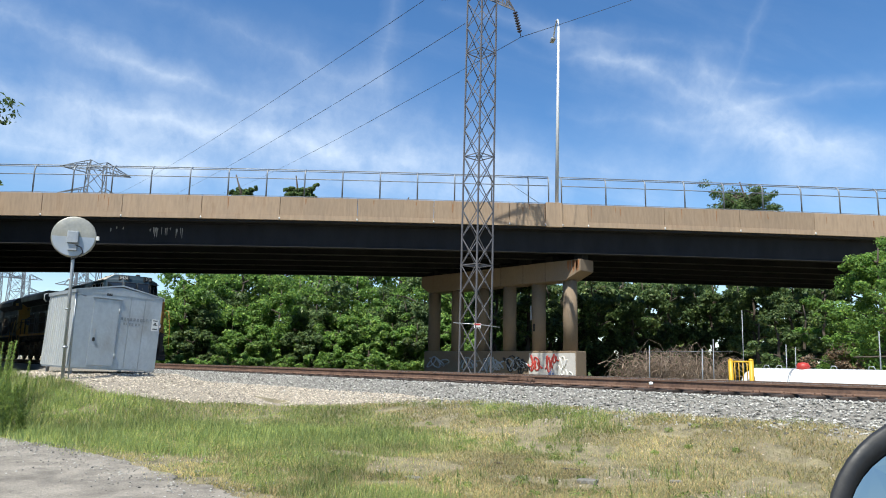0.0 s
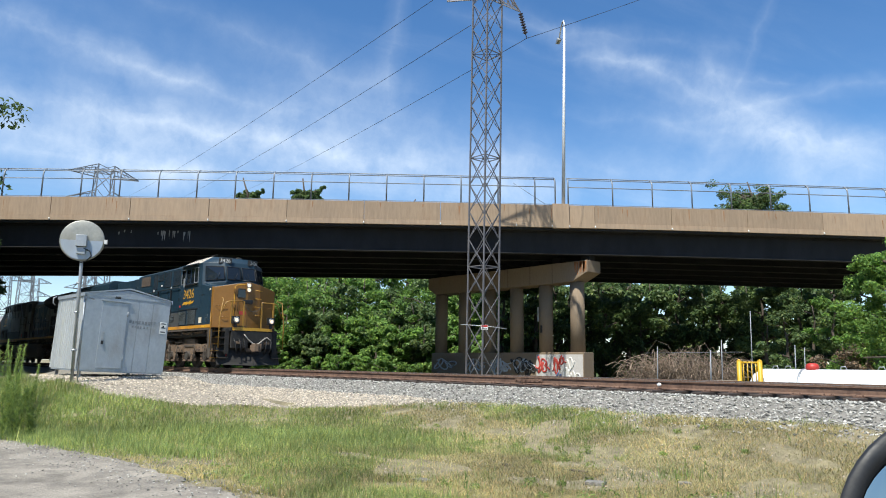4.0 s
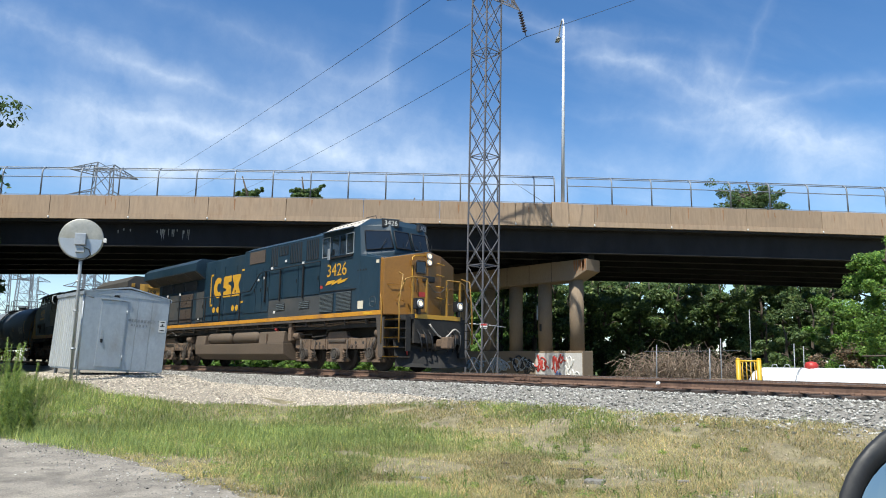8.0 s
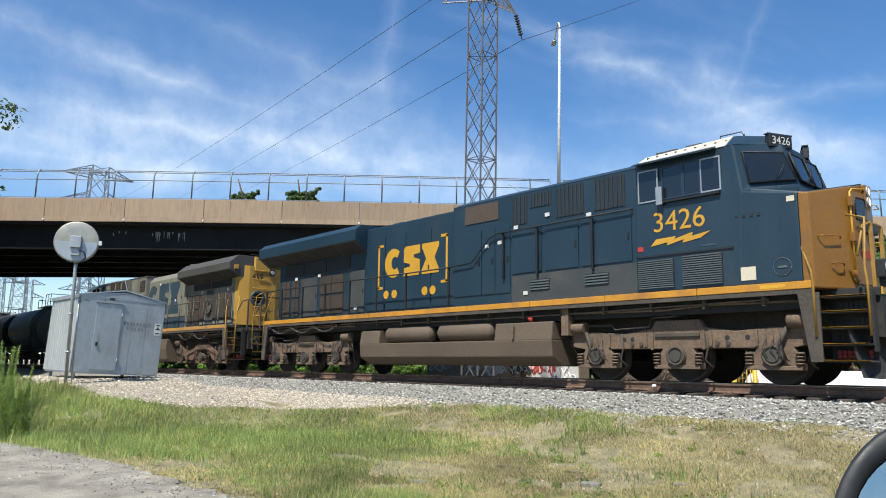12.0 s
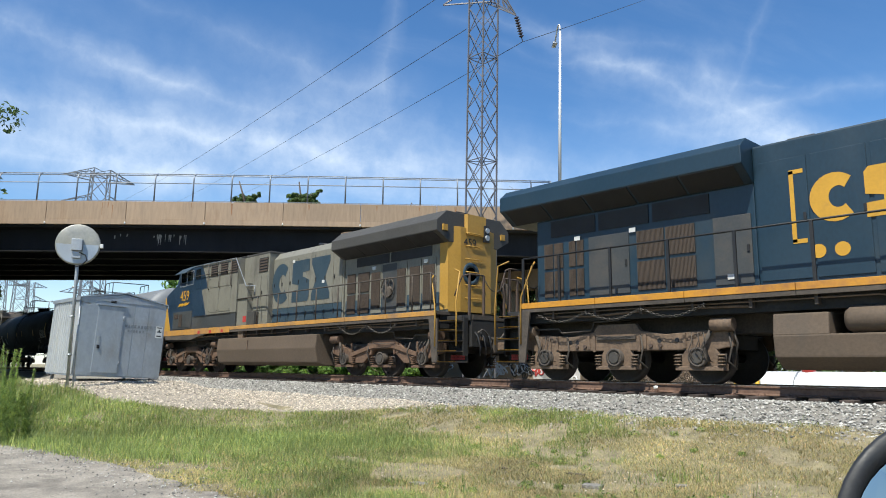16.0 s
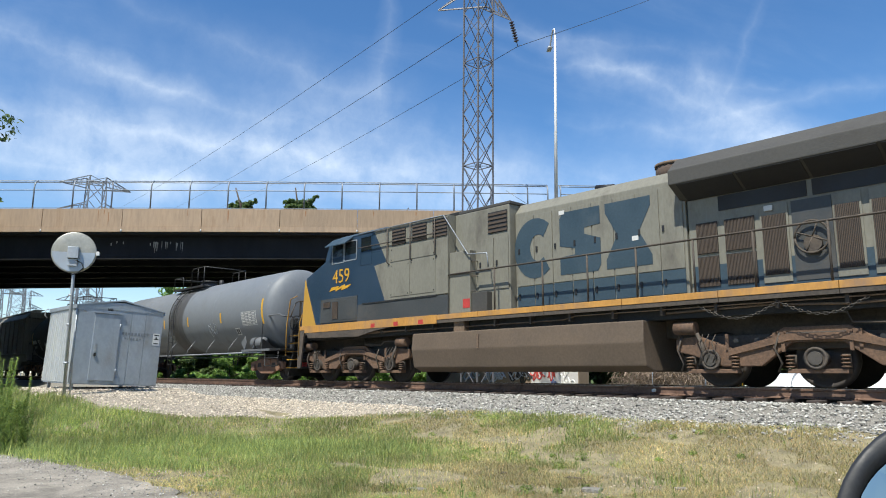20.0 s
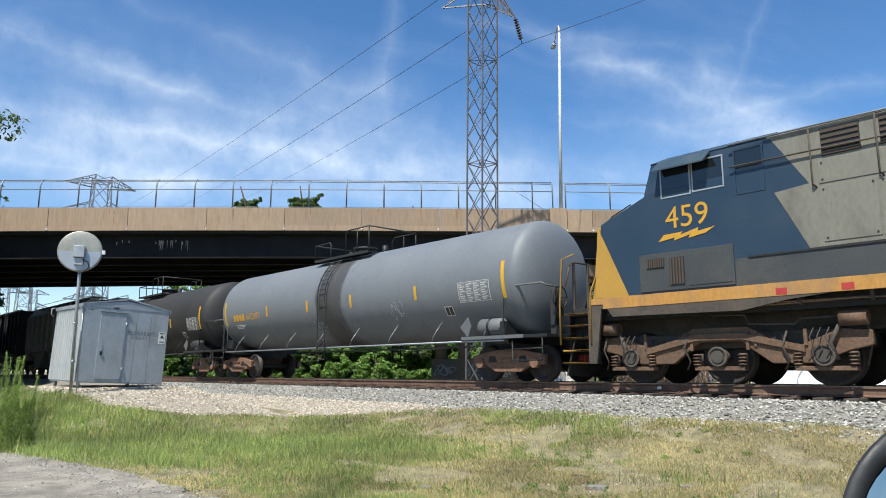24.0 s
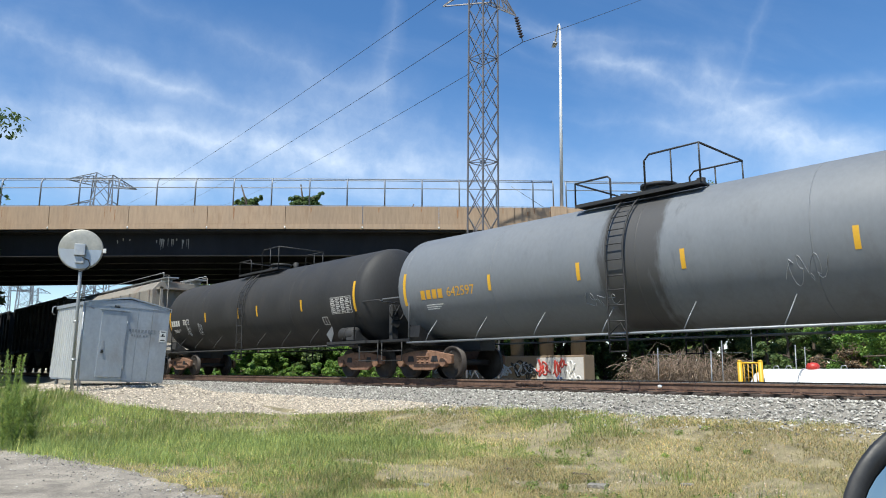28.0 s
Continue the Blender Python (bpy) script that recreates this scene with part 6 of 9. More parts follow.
def loco_bogie(parent, cx, style):
    steel = BOGIE if style == "a" else BOGIE_BROWN
    b = new("bogie")
    b.parent = parent
    b.location = (cx, 0, 0)
    b.empty_display_size = 0.3
    for dx in (-1.93, 0, 1.93):
        wheelset(b, dx, 0.53)
    for s in (-1, 1):
        y0, y1 = s * 1.02, s * 1.16
        if style == "a":
            prof = [(-2.45, 0.27), (-2.45, 0.38), (-2.28, 0.68), (-2.62, 0.74), (-2.62, 1.06), (-1.90, 1.06), (-1.2, 1.01), (-0.60, 1.10), (-0.48, 1.26), (0.48, 1.26), (0.60, 1.10), (1.2, 1.01), (1.90, 1.06), (2.62, 1.06),
                    (2.62, 0.74), (2.28, 0.68), (2.45, 0.38), (2.45, 0.27), (1.41, 0.27), (1.41, 0.38), (1.62, 0.68), (0.34, 0.68), (0.52, 0.38), (0.52, 0.27), (-0.52, 0.27), (-0.52, 0.38), (-0.34, 0.68), (-1.62, 0.68), (-1.41, 0.38), (-1.41, 0.27)]
        else:
            prof = [(-2.7, 0.70), (-2.7, 0.95), (-2.2, 1.0), (-1.35, 0.66), (-0.55, 1.10), (0.55, 1.10), (1.35, 0.66), (2.2, 1.0), (2.7, 0.95), (2.7, 0.70), (2.35, 0.62), (1.75, 0.40), (1.0, 0.40), (0.42, 0.82), (-0.42, 0.82), (-1.0, 0.40), (-1.75, 0.40), (-2.35, 0.62)]
        fr = part("side_frame", prism(bmesh.new(), prof, "y", y0, y1, bev=0.02), steel, b)
        for dx in (-1.93, 0, 1.93):
            part("axle_box", cyl(bmesh.new(), (dx, s * 1.0, 0.53), (dx, s * 1.27, 0.53), 0.19 if style == "a" else 0.16, 16), UNDER, b)
            part("axle_cap", cyl(bmesh.new(), (dx, s * 1.27, 0.53), (dx, s * 1.30, 0.53), 0.12, 16), CHAIN, b)
            for e in (-0.36, 0.36):
                part("journal_spring", cyl(bmesh.new(), (dx + e * 1.25, s * 1.10, 0.36), (dx + e * 1.25, s * 1.10, 0.60), 0.07, 10), UNDER, b)
            part("pedestal_foot", nb(dx - 0.50, dx + 0.50, min(s * 1.04, s * 1.24), max(s * 1.04, s * 1.24), 0.27, 0.35, bev=0.012), steel, b)
        for dx in (-1.93, 0, 1.93):
            for e in (-0.46, 0.46):
                for q in range(4):
                    z = 0.37 + q * 0.062
                    part("spring_coil", lathe(bmesh.new(), [(z, 0.055), (z + 0.016, 0.085), (z + 0.032, 0.055)], "z", 10, (dx + e, s * 1.20, 0)), steel, b)
            part("axle_collar", lathe(bmesh.new(), [(s * 1.26, 0.20), (s * 1.285, 0.20), (s * 1.285, 0.15), (s * 1.26, 0.15)], "y", 18, (dx, 0, 0.53)), UNDER, b)
            part("brake_rigging", tube(bmesh.new(), [(dx + 0.62, s * 1.18, 1.0), (dx + 0.70, s * 1.24, 0.72), (dx + 0.60, s * 1.20, 0.45), (dx + 0.72, s * 1.1, 0.30)], 0.020, 6), UNDER, b)
        part("frame_rib", nb(-0.60, -0.54, min(s * 1.15, s * 1.19), max(s * 1.15, s * 1.19), 0.66, 1.02), steel, b)
        part("frame_rib", nb(0.54, 0.60, min(s * 1.15, s * 1.19), max(s * 1.15, s * 1.19), 0.66, 1.02), steel, b)
        part("lift_bracket", nb(-0.50, 0.50, min(s * 1.16, s * 1.20), max(s * 1.16, s * 1.20), 0.92, 1.00, bev=0.01), UNDER, b)
        for dx in (-1.62, -0.72, 0.72, 1.62):
            part("frame_web", nb(dx - 0.03, dx + 0.03, min(s * 1.16, s * 1.19), max(s * 1.16, s * 1.19), 0.72, 1.02), steel, b)
        for dx in (-1.25, -1.05, 1.05, 1.45):
            part("frame_hole", cyl(bmesh.new(), (dx, s * 1.158, 0.88), (dx, s * 1.164, 0.88), 0.05, 12), GRILLE, b)
        for dx in (-1.93, 1.93):
            for e in (-0.12, 0.02, 0.14):
                part("air_line", tube(bmesh.new(), [(dx + e, s * 1.24, 1.02), (dx + e + 0.05, s * 1.33, 0.85), (dx + e - 0.03, s * 1.34, 0.66), (dx + e + 0.06, s * 1.30, 0.48), (dx + e + 0.14, s * 1.2, 0.44)], 0.010, 5), UNDER, b)
        for dx in (-2.45, 2.45):
            part("brake_cylinder", cyl(bmesh.new(), (dx - 0.22, s * 1.20, 1.16), (dx + 0.22, s * 1.20, 1.16), 0.13, 16), steel, b)
            part("brake_lever", tube(bmesh.new(), [(dx * 0.9, s * 1.22, 1.05), (dx * 0.84, s * 1.26, 0.75), (dx * 0.88, s * 1.24, 0.45)], 0.04, 6), UNDER, b)
            part("sand_pipe", tube(bmesh.new(), [(dx * 1.05, s * 1.15, 1.2), (dx * 1.1, s * 1.12, 0.8), (dx * 1.02, s * 0.9, 0.35)], 0.022, 6), UNDER, b)
        part("brake_pipe", tube(bmesh.new(), [(-2.3, s * 1.22, 1.20), (-1.55, s * 1.2, 1.20), (-1.45, s * 1.2, 1.10), (-0.62, s * 1.2, 1.14), (-0.55, s * 1.2, 1.32), (0.1, s * 1.2, 1.34)], 0.018, 6), UNDER, b)
        for dx in (-0.95, 0.95):
            for k in range(2):
                part("frame_bolt", cyl(bmesh.new(), (dx + k * 0.22 - 0.1, s * 1.15, 0.78), (dx + k * 0.22 - 0.1, s * 1.19, 0.78), 0.045, 8), RUST_DARK, b)
        if style == "b":
            part("tie_strap", prism(bmesh.new(), [(-1.6, 0.72), (-0.5, 0.98), (0.5, 0.98), (1.6, 0.72), (1.6, 0.60), (0.45, 0.86), (-0.45, 0.86), (-1.6, 0.60)], "y", s * 1.16, s * 1.21), steel, b)
    part("transom", nb(-2.3, 2.3, -0.95, 0.95, 0.70, 1.0, bev=0.03), UNDER, b)
    return b


def grille(parent, x0, x1, z0, z1, y, s, mat, slat=0.05, name="grille", upright=False):
    """A louvred panel on the side: a frame and slats."""
    ya, yb = sorted((y, y + s * 0.012))
    g = part(name, nb(x0, x1, ya, yb, z0, z1), GRILLE, parent)
    bm = bmesh.new()
    if upright:
        n = max(3, int((x1 - x0) / slat))
        for k in range(n):
            a = x0 + (x1 - x0) * (k + 0.15) / n
            box(bm, a, a + (x1 - x0) / n * (0.28 if mat is LOCO_BLUE else 0.55), min(y, y + s * 0.03), max(y, y + s * 0.03), z0 + 0.01, z1 - 0.01)
    else:
        n = max(3, int((z1 - z0) / slat))
        for k in range(n):
            a = z0 + (z1 - z0) * (k + 0.15) / n
            box(bm, x0 + 0.01, x1 - 0.01, min(y, y + s * 0.03), max(y, y + s * 0.03), a, a + (z1 - z0) / n * 0.5)
    tagged(part("slats", bm, mat, g), kind="stuff")
    return g


def door_panel(parent, x0, x1, z0, z1, y, s, mat, name="hood_door"):
    d = part(name, nb(x0 + 0.012, x1 - 0.012, min(y, y + s * 0.022), max(y, y + s * 0.022), z0, z1, bev=0.006), mat, parent)
    part("latch", nb(x1 - 0.11, x1 - 0.06, min(y + s * 0.022, y + s * 0.045), max(y + s * 0.022, y + s * 0.045), (z0 + z1) / 2 - 0.07, (z0 + z1) / 2 + 0.07, bev=0.006), DARK_STEEL, d)
    return d


def rail_posts(parent, xs, y, z0, z1, mat, r=0.022, flat_posts=True):
    for x in xs:
        if flat_posts:
            part("rail_post", nb(x - 0.03, x + 0.03, y - 0.02, y + 0.02, z0, z1), mat, parent)
        else:
            part("rail_post", cyl(bmesh.new(), (x, y, z0), (x, y, z1), r, 8), mat, parent)


def step_well(parent, xa, dirn, s, rail_mat, tread_mat):
    """Corner steps beyond the sill's end: dirn is +1 at the front end, -1 at the rear."""
    ys = sorted((s * 1.02, s * 1.50))
    x0, x1 = sorted((xa + dirn * 0.10, xa + dirn * 0.82))
    w = part("step_well", nb(x0, x1, min(s * 1.0, s * 1.03), max(s * 1.0, s * 1.03), 0.42, 1.66), PILOT, parent)
    for k, z in enumerate((0.42, 0.70, 0.98, 1.26, 1.52)):
        inset = 0.02 * k
        t = part("tread", nb(x0, x1, ys[0] + (inset if s < 0 else 0), ys[1] - (inset if s > 0 else 0), z, z + 0.03), UNDER, w)
        e = s * (1.50 - inset)
        part("tread_edge", nb(x0, x1, min(e, e - s * 0.03), max(e, e - s * 0.03), z + 0.004, z + 0.034), tread_mat, t, "yellow painted step edge")
        if k < 4:
            bm = bmesh.new()
            for j in range(7):
                cx = x0 + 0.12 + j * (x1 - x0 - 0.24) / 6
                cyl(bm, (cx, s * 1.035, z + 0.10), (cx, s * 1.05, z + 0.10), 0.038, 8)
                cyl(bm, (cx, s * 1.035, z + 0.17), (cx, s * 1.05, z + 0.17), 0.038, 8)
            tagged(part("perforated_riser", bm, RED_PLATE if k == 0 else DARK_STEEL, w), kind="stuff")
    # the tapering plate between the sill and the steps
    a = [(xa + dirn * 0.10, 0.42), (xa + dirn * 0.10, 1.62), (xa - dirn * 0.26, 1.62), (xa - dirn * 0.10, 0.42)]
    part("corner_plate", prism(bmesh.new(), a, "y", s * 1.44, s * 1.49), UNDER, parent)
    xe = x1 if dirn > 0 else x0
    yi = (ys[0], ys[1] - 0.30) if s > 0 else (ys[0] + 0.30, ys[1])
    part("corner_plate", nb(xe - 0.02, xe + 0.02, *yi, 0.60, 1.62), PILOT, parent)
    # grab rails beside the steps
    for x, top in ((xa + dirn * 0.02, 2.85), (xa + dirn * 0.87, 2.95)):
        y = s * 1.50
        pts = [(x, y, 0.85), (x, y, 1.75), (x - dirn * 0.02, y, 2.0), (x - dirn * (0.28 if x == xa + dirn * 0.02 else -0.0) , y - s * 0.12, top - 0.1), (x - dirn * 0.30, y - s * 0.2, top)]
        part("grab_rail", tube(bmesh.new(), pts, 0.022, 8), rail_mat, parent)


def underframe(parent, length, s_mat, stripe_from=None):
    for s in (-1, 1):
        ys = sorted((s * 1.42, s * 1.50))
        n = 9
        for k in range(n):
            a, b = -length + length * k / n, -length + length * (k + 1) / n
            part("side_sill", nb(a + 0.006, b - 0.006, *ys, 1.70, 1.835, bev=0.008), s_mat, parent)
            part("sill_flange", nb(a + 0.006, b - 0.006, min(ys) + 0.012, max(ys) - 0.012, 1.61, 1.699), UNDER, parent)
        part("reflector", nb(-0.9, -0.45, min(ys) - 0.004 if s < 0 else max(ys) - 0.002, min(ys) + 0.002 if s < 0 else max(ys) + 0.004, 1.735, 1.80), AMBER, parent)
    part("deck_plate", nb(-length, 0, -1.42, 1.42, 1.74, 1.83), UNDER, parent)
    part("centre_sill", nb(-length - 0.7, 0.75, -0.55, 0.55, 1.0, 1.70, bev=0.03), UNDER, parent)
    for s in (-1, 1):
        part("train_pipe", tube(bmesh.new(), [(-5.5, s * 1.3, 1.5), (-3, s * 1.3, 1.46), (-2, s * 1.3, 1.52), (-0.3, s * 1.3, 1.5)], 0.025, 6), BOGIE, parent)
        part("train_pipe", tube(bmesh.new(), [(-length + 0.3, s * 1.3, 1.5), (-length + 2, s * 1.3, 1.45), (-length + 3.5, s * 1.3, 1.52), (-length + 5.5, s * 1.3, 1.48)], 0.025, 6), BOGIE, parent)
        for k in range(16):
            x = -length + 0.9 + k * (length - 1.8) / 15
            part("pipe_clamp", nb(x - 0.03, x + 0.03, min(s * 1.24, s * 1.40), max(s * 1.24, s * 1.40), 1.44, 1.62), UNDER, parent)
        part("train_pipe", tube(bmesh.new(), [(-length + 0.6, s * 1.38, 1.56), (-length * 0.6, s * 1.38, 1.55), (-length * 0.58, s * 1.36, 1.48), (-length * 0.3, s * 1.36, 1.48), (-0.8, s * 1.38, 1.55)], 0.016, 6), BOGIE, parent)
        part("side_web", nb(-length + 0.05, -0.05, min(s * 0.9, s * 1.25), max(s * 0.9, s * 1.25), 1.36, 1.74), PILOT, parent)


def chain(parent, pts, link=0.07, r=0.008):
    """A chain of oval links along points, every other one turned on its side."""
    pts = [Vector(p) for p in pts]
    bm = bmesh.new()
    k, left = 0, 0.0
    for a, b in zip(pts, pts[1:]):
        ln = (b - a).length
        d = (b - a) / ln
        side = Vector((0, 1, 0)) if abs(d.y) < 0.9 else Vector((1, 0, 0))
        up = d.cross(side).normalized()
        while left < ln:
            c = a + d * left
            w = (up if k % 2 else side) * (link * 0.28)
            h = d * (link * 0.62)
            tube(bm, [c - h, c - h * 0.6 + w, c + h * 0.6 + w, c + h, c + h * 0.6 - w, c - h * 0.6 - w, c - h], r, 4)
            left += link
            k += 1
        left -= ln
    return part("safety_chain", bm, CHAIN, parent)


def coupler(parent, x, dirn):
    part("draft_gear", nb(min(x - dirn * 0.5, x), max(x - dirn * 0.5, x), -0.22, 0.22, 0.68, 1.12, bev=0.03), UNDER, parent)
    k = part("coupler", nb(min(x, x + dirn * 0.42), max(x, x + dirn * 0.42), -0.10, 0.10, 0.76, 0.98, bev=0.03), BOGIE, parent)
    part("knuckle", prism(bmesh.new(), [(x + dirn * 0.36, -0.22), (x + dirn * 0.62, -0.20), (x + dirn * 0.66, -0.02), (x + dirn * 0.50, 0.05), (x + dirn * 0.52, 0.18), (x + dirn * 0.36, 0.20)], "z", 0.70, 1.04, bev=0.03), BOGIE, k)


def plow(parent, x, dirn, mat=None):
    for s in (-1, 1):
        bm = bmesh.new()
        pts = [(x + dirn * 0.02, s * 1.45, 0.16), (x + dirn * 0.42, 0.0, 0.12), (x + dirn * 0.10, 0.0, 0.62), (x - dirn * 0.18, s * 1.40, 0.96)]
        vs = [bm.verts.new(p) for p in pts] + [bm.verts.new((p[0] - dirn * 0.04, p[1], p[2])) for p in pts]
        for f in ((0, 1, 2, 3), (7, 6, 5, 4), (0, 4, 5, 1), (1, 5, 6, 2), (2, 6, 7, 3), (3, 7, 4, 0)):
            bm.faces.new([vs[i] for i in f])
        bmesh.ops.recalc_face_normals(bm, faces=bm.faces[:])
        part("plow_blade", bm, mat or PILOT, parent)


def platform_end(parent, xa, dirn, stripe, rail_mat):
    x0, x1 = sorted((xa, xa + dirn * 0.90))
    part("end_platform", nb(x0, x1, -1.02, 1.02, 1.55, 1.70, bev=0.01), PILOT, parent)
    e = xa + dirn * 0.90
    part("end_sill_stripe", nb(min(e, e + dirn * 0.03), max(e, e + dirn * 0.03), -0.92, 0.92, 1.58, 1.71), stripe, parent)
    part("anticlimber", nb(min(e - dirn * 0.1, e + dirn * 0.02), max(e - dirn * 0.1, e + dirn * 0.02), -0.95, 0.95, 0.85, 1.55), PILOT, parent)
    for s in (-1, 1):
        for yy in (0.42, 0.98):
            part("end_rail_post", nb(min(e - dirn * 0.09, e - dirn * 0.03), max(e - dirn * 0.09, e - dirn * 0.03), s * yy - 0.026, s * yy + 0.026, 1.70, 2.82), rail_mat, parent)
        part("end_rail", tube(bmesh.new(), [(e - dirn * 0.06, s * 0.42, 2.82), (e - dirn * 0.06, s * 0.98, 2.82), (e - dirn * 0.12, s * 1.2, 2.75), (e - dirn * 0.16, s * 1.45, 2.2)], 0.022, 8), rail_mat, parent)
        for k, yy in enumerate((0.40, 0.62, 0.84)):
            part("air_hose", tube(bmesh.new(), [(e, s * yy, 1.25), (e + dirn * 0.14, s * yy, 1.1), (e + dirn * 0.18, s * (yy - 0.05), 0.8), (e + dirn * 0.1, s * (yy - 0.1), 0.6)], 0.025, 6), DARK_STEEL, parent)
    pts = [(e - dirn * 0.02, -0.4 + 0.8 * i / 10, 2.68 - 0.28 * (1 - ((i - 5) / 5) ** 2)) for i in range(11)]
    part("safety_chain", tube(bmesh.new(), pts, 0.012, 5), CHAIN, parent)
    pts = [(e + dirn * 0.10, -0.42 + 1.25 * i / 14, 1.42 - 0.40 * math.sin(min(i / 8, 1.0) * math.pi * 0.62) + 0.26 * smoothstep(0.5, 0.85, i / 14) - 0.10 * smoothstep(0.85, 1.0, i / 14)) for i in range(15)]
    part("jumper_cable", tube(bmesh.new(), pts, 0.026, 8), HOSE if stripe is BRIGHT_YELLOW else CHAIN, parent)
    for y in (-0.72, -0.58, 0.60, 0.74):
        part("glad_hand", nb(min(e, e + dirn * 0.10), max(e, e + dirn * 0.10), y - 0.04, y + 0.04, 1.02, 1.12, bev=0.01), BOGIE, parent)


def logo_blocks(parent, x0, x1, z0, z1, y, s, mat, dirn):
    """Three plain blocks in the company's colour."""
    w = (x1 - x0) / 3.25
    h = z1 - z0
    for k in range(3):
        a = x0 + (k if s < 0 else 2 - k) * (w * 1.125)
        pr = [(a, z0 + h * 0.12), (a + w * 0.12, z0), (a + w * 0.88, z0), (a + w, z0 + h * 0.12), (a + w, z0 + h * 0.38), (a + w * 0.72, z0 + h * 0.42), (a + w * 0.72, z0 + h * 0.58), (a + w, z0 + h * 0.62), (a + w, z0 + h * 0.88), (a + w * 0.88, z1), (a + w * 0.12, z1), (a, z0 + h * 0.88)]
        if k == 0:
            ang = [radians(48 + 264 * i / 18) for i in range(19)]
            pr = [(a + w * (0.46 + 0.58 * math.cos(q)), z0 + h * (0.5 + 0.5 * math.sin(q))) for q in ang]
            pr += [(a + w * (0.54 + 0.22 * math.cos(q)), z0 + h * (0.5 + 0.22 * math.sin(q))) for q in ang[::-1]]
        if k == 1:
            pr = [(a, z0), (a + w * 0.92, z0), (a + w, z0 + h * 0.1), (a + w, z0 + h * 0.5), (a + w * 0.62, z0 + h * 0.60), (a + w * 0.62, z0 + h * 0.70), (a + w, z0 + h * 0.72), (a + w, z1), (a + w * 0.1, z1), (a, z0 + h * 0.9), (a, z0 + h * 0.46), (a + w * 0.38, z0 + h * 0.40), (a + w * 0.38, z0 + h * 0.30), (a, z0 + h * 0.28)]
        if k == 2:
            pr = [(a, z0), (a + w, z0), (a + w, z0 + h * 0.14), (a + w * 0.74, z0 + h * 0.5), (a + w, z0 + h * 0.86), (a + w, z1), (a, z1), (a, z0 + h * 0.86), (a + w * 0.26, z0 + h * 0.5), (a, z0 + h * 0.14)]
        if s > 0:
            pr = [(2 * a + w - p, q) for p, q in pr]
        part("logo_block", prism(bmesh.new(), pr, "y", y, y + s * 0.004), mat, parent)


def side_text(parent, text, x, z, size, y, s, mat, name="number"):
    bm = lettering(text, size, 0.002)
    # reads left to right for a viewer on that side
    bm.transform(Matrix.Translation((x, y, z)) @ (Matrix.Rotation(math.pi, 4, "Z") if s > 0 else Matrix.Identity(4)))
    return part(name, bm, mat, parent)


def bolt_mark(parent, x, z, w, y, s, mat):
    d = 1 if s < 0 else -1
    pr = [(-0.5, -0.075), (-0.40, 0.03), (-0.06, 0.045), (-0.10, 0.0), (0.22, 0.075), (0.20, 0.015), (0.5, 0.06), (0.34, -0.03), (0.04, -0.075), (0.07, -0.02), (-0.22, -0.085), (-0.20, -0.035)]
    part("flash_mark", prism(bmesh.new(), [(x + d * a * w, z + b * w) for a, b in pr], "y", y, y + s * 0.004), mat, parent)


def window_unit(parent, x0, x1, z0, z1, y, s, frame_mat):
    w = part("cab_window", nb(x0, x1, min(y - s * 0.002, y + s * 0.008), max(y - s * 0.002, y + s * 0.008), z0, z1), CAB_GLASS, parent, "dark tinted cab window")
    t = 0.028
    for a, b, c, d in ((x0 - t, x1 + t, z1, z1 + t), (x0 - t, x1 + t, z0 - t, z0), (x0 - t, x0, z0, z1), (x1, x1 + t, z0, z1)):
        part("window_frame", nb(a, b, min(y, y + s * 0.022), max(y, y + s * 0.022), c, d), frame_mat, w)
    return w


def roof_bits(parent, spots, mat):
    for x, y, z, sx, sy, sz in spots:
        part("roof_fitting", nb(x - sx, x + sx, y - sy, y + sy, z, z + sz, bev=min(sx, sy, sz) * 0.25), mat, parent)


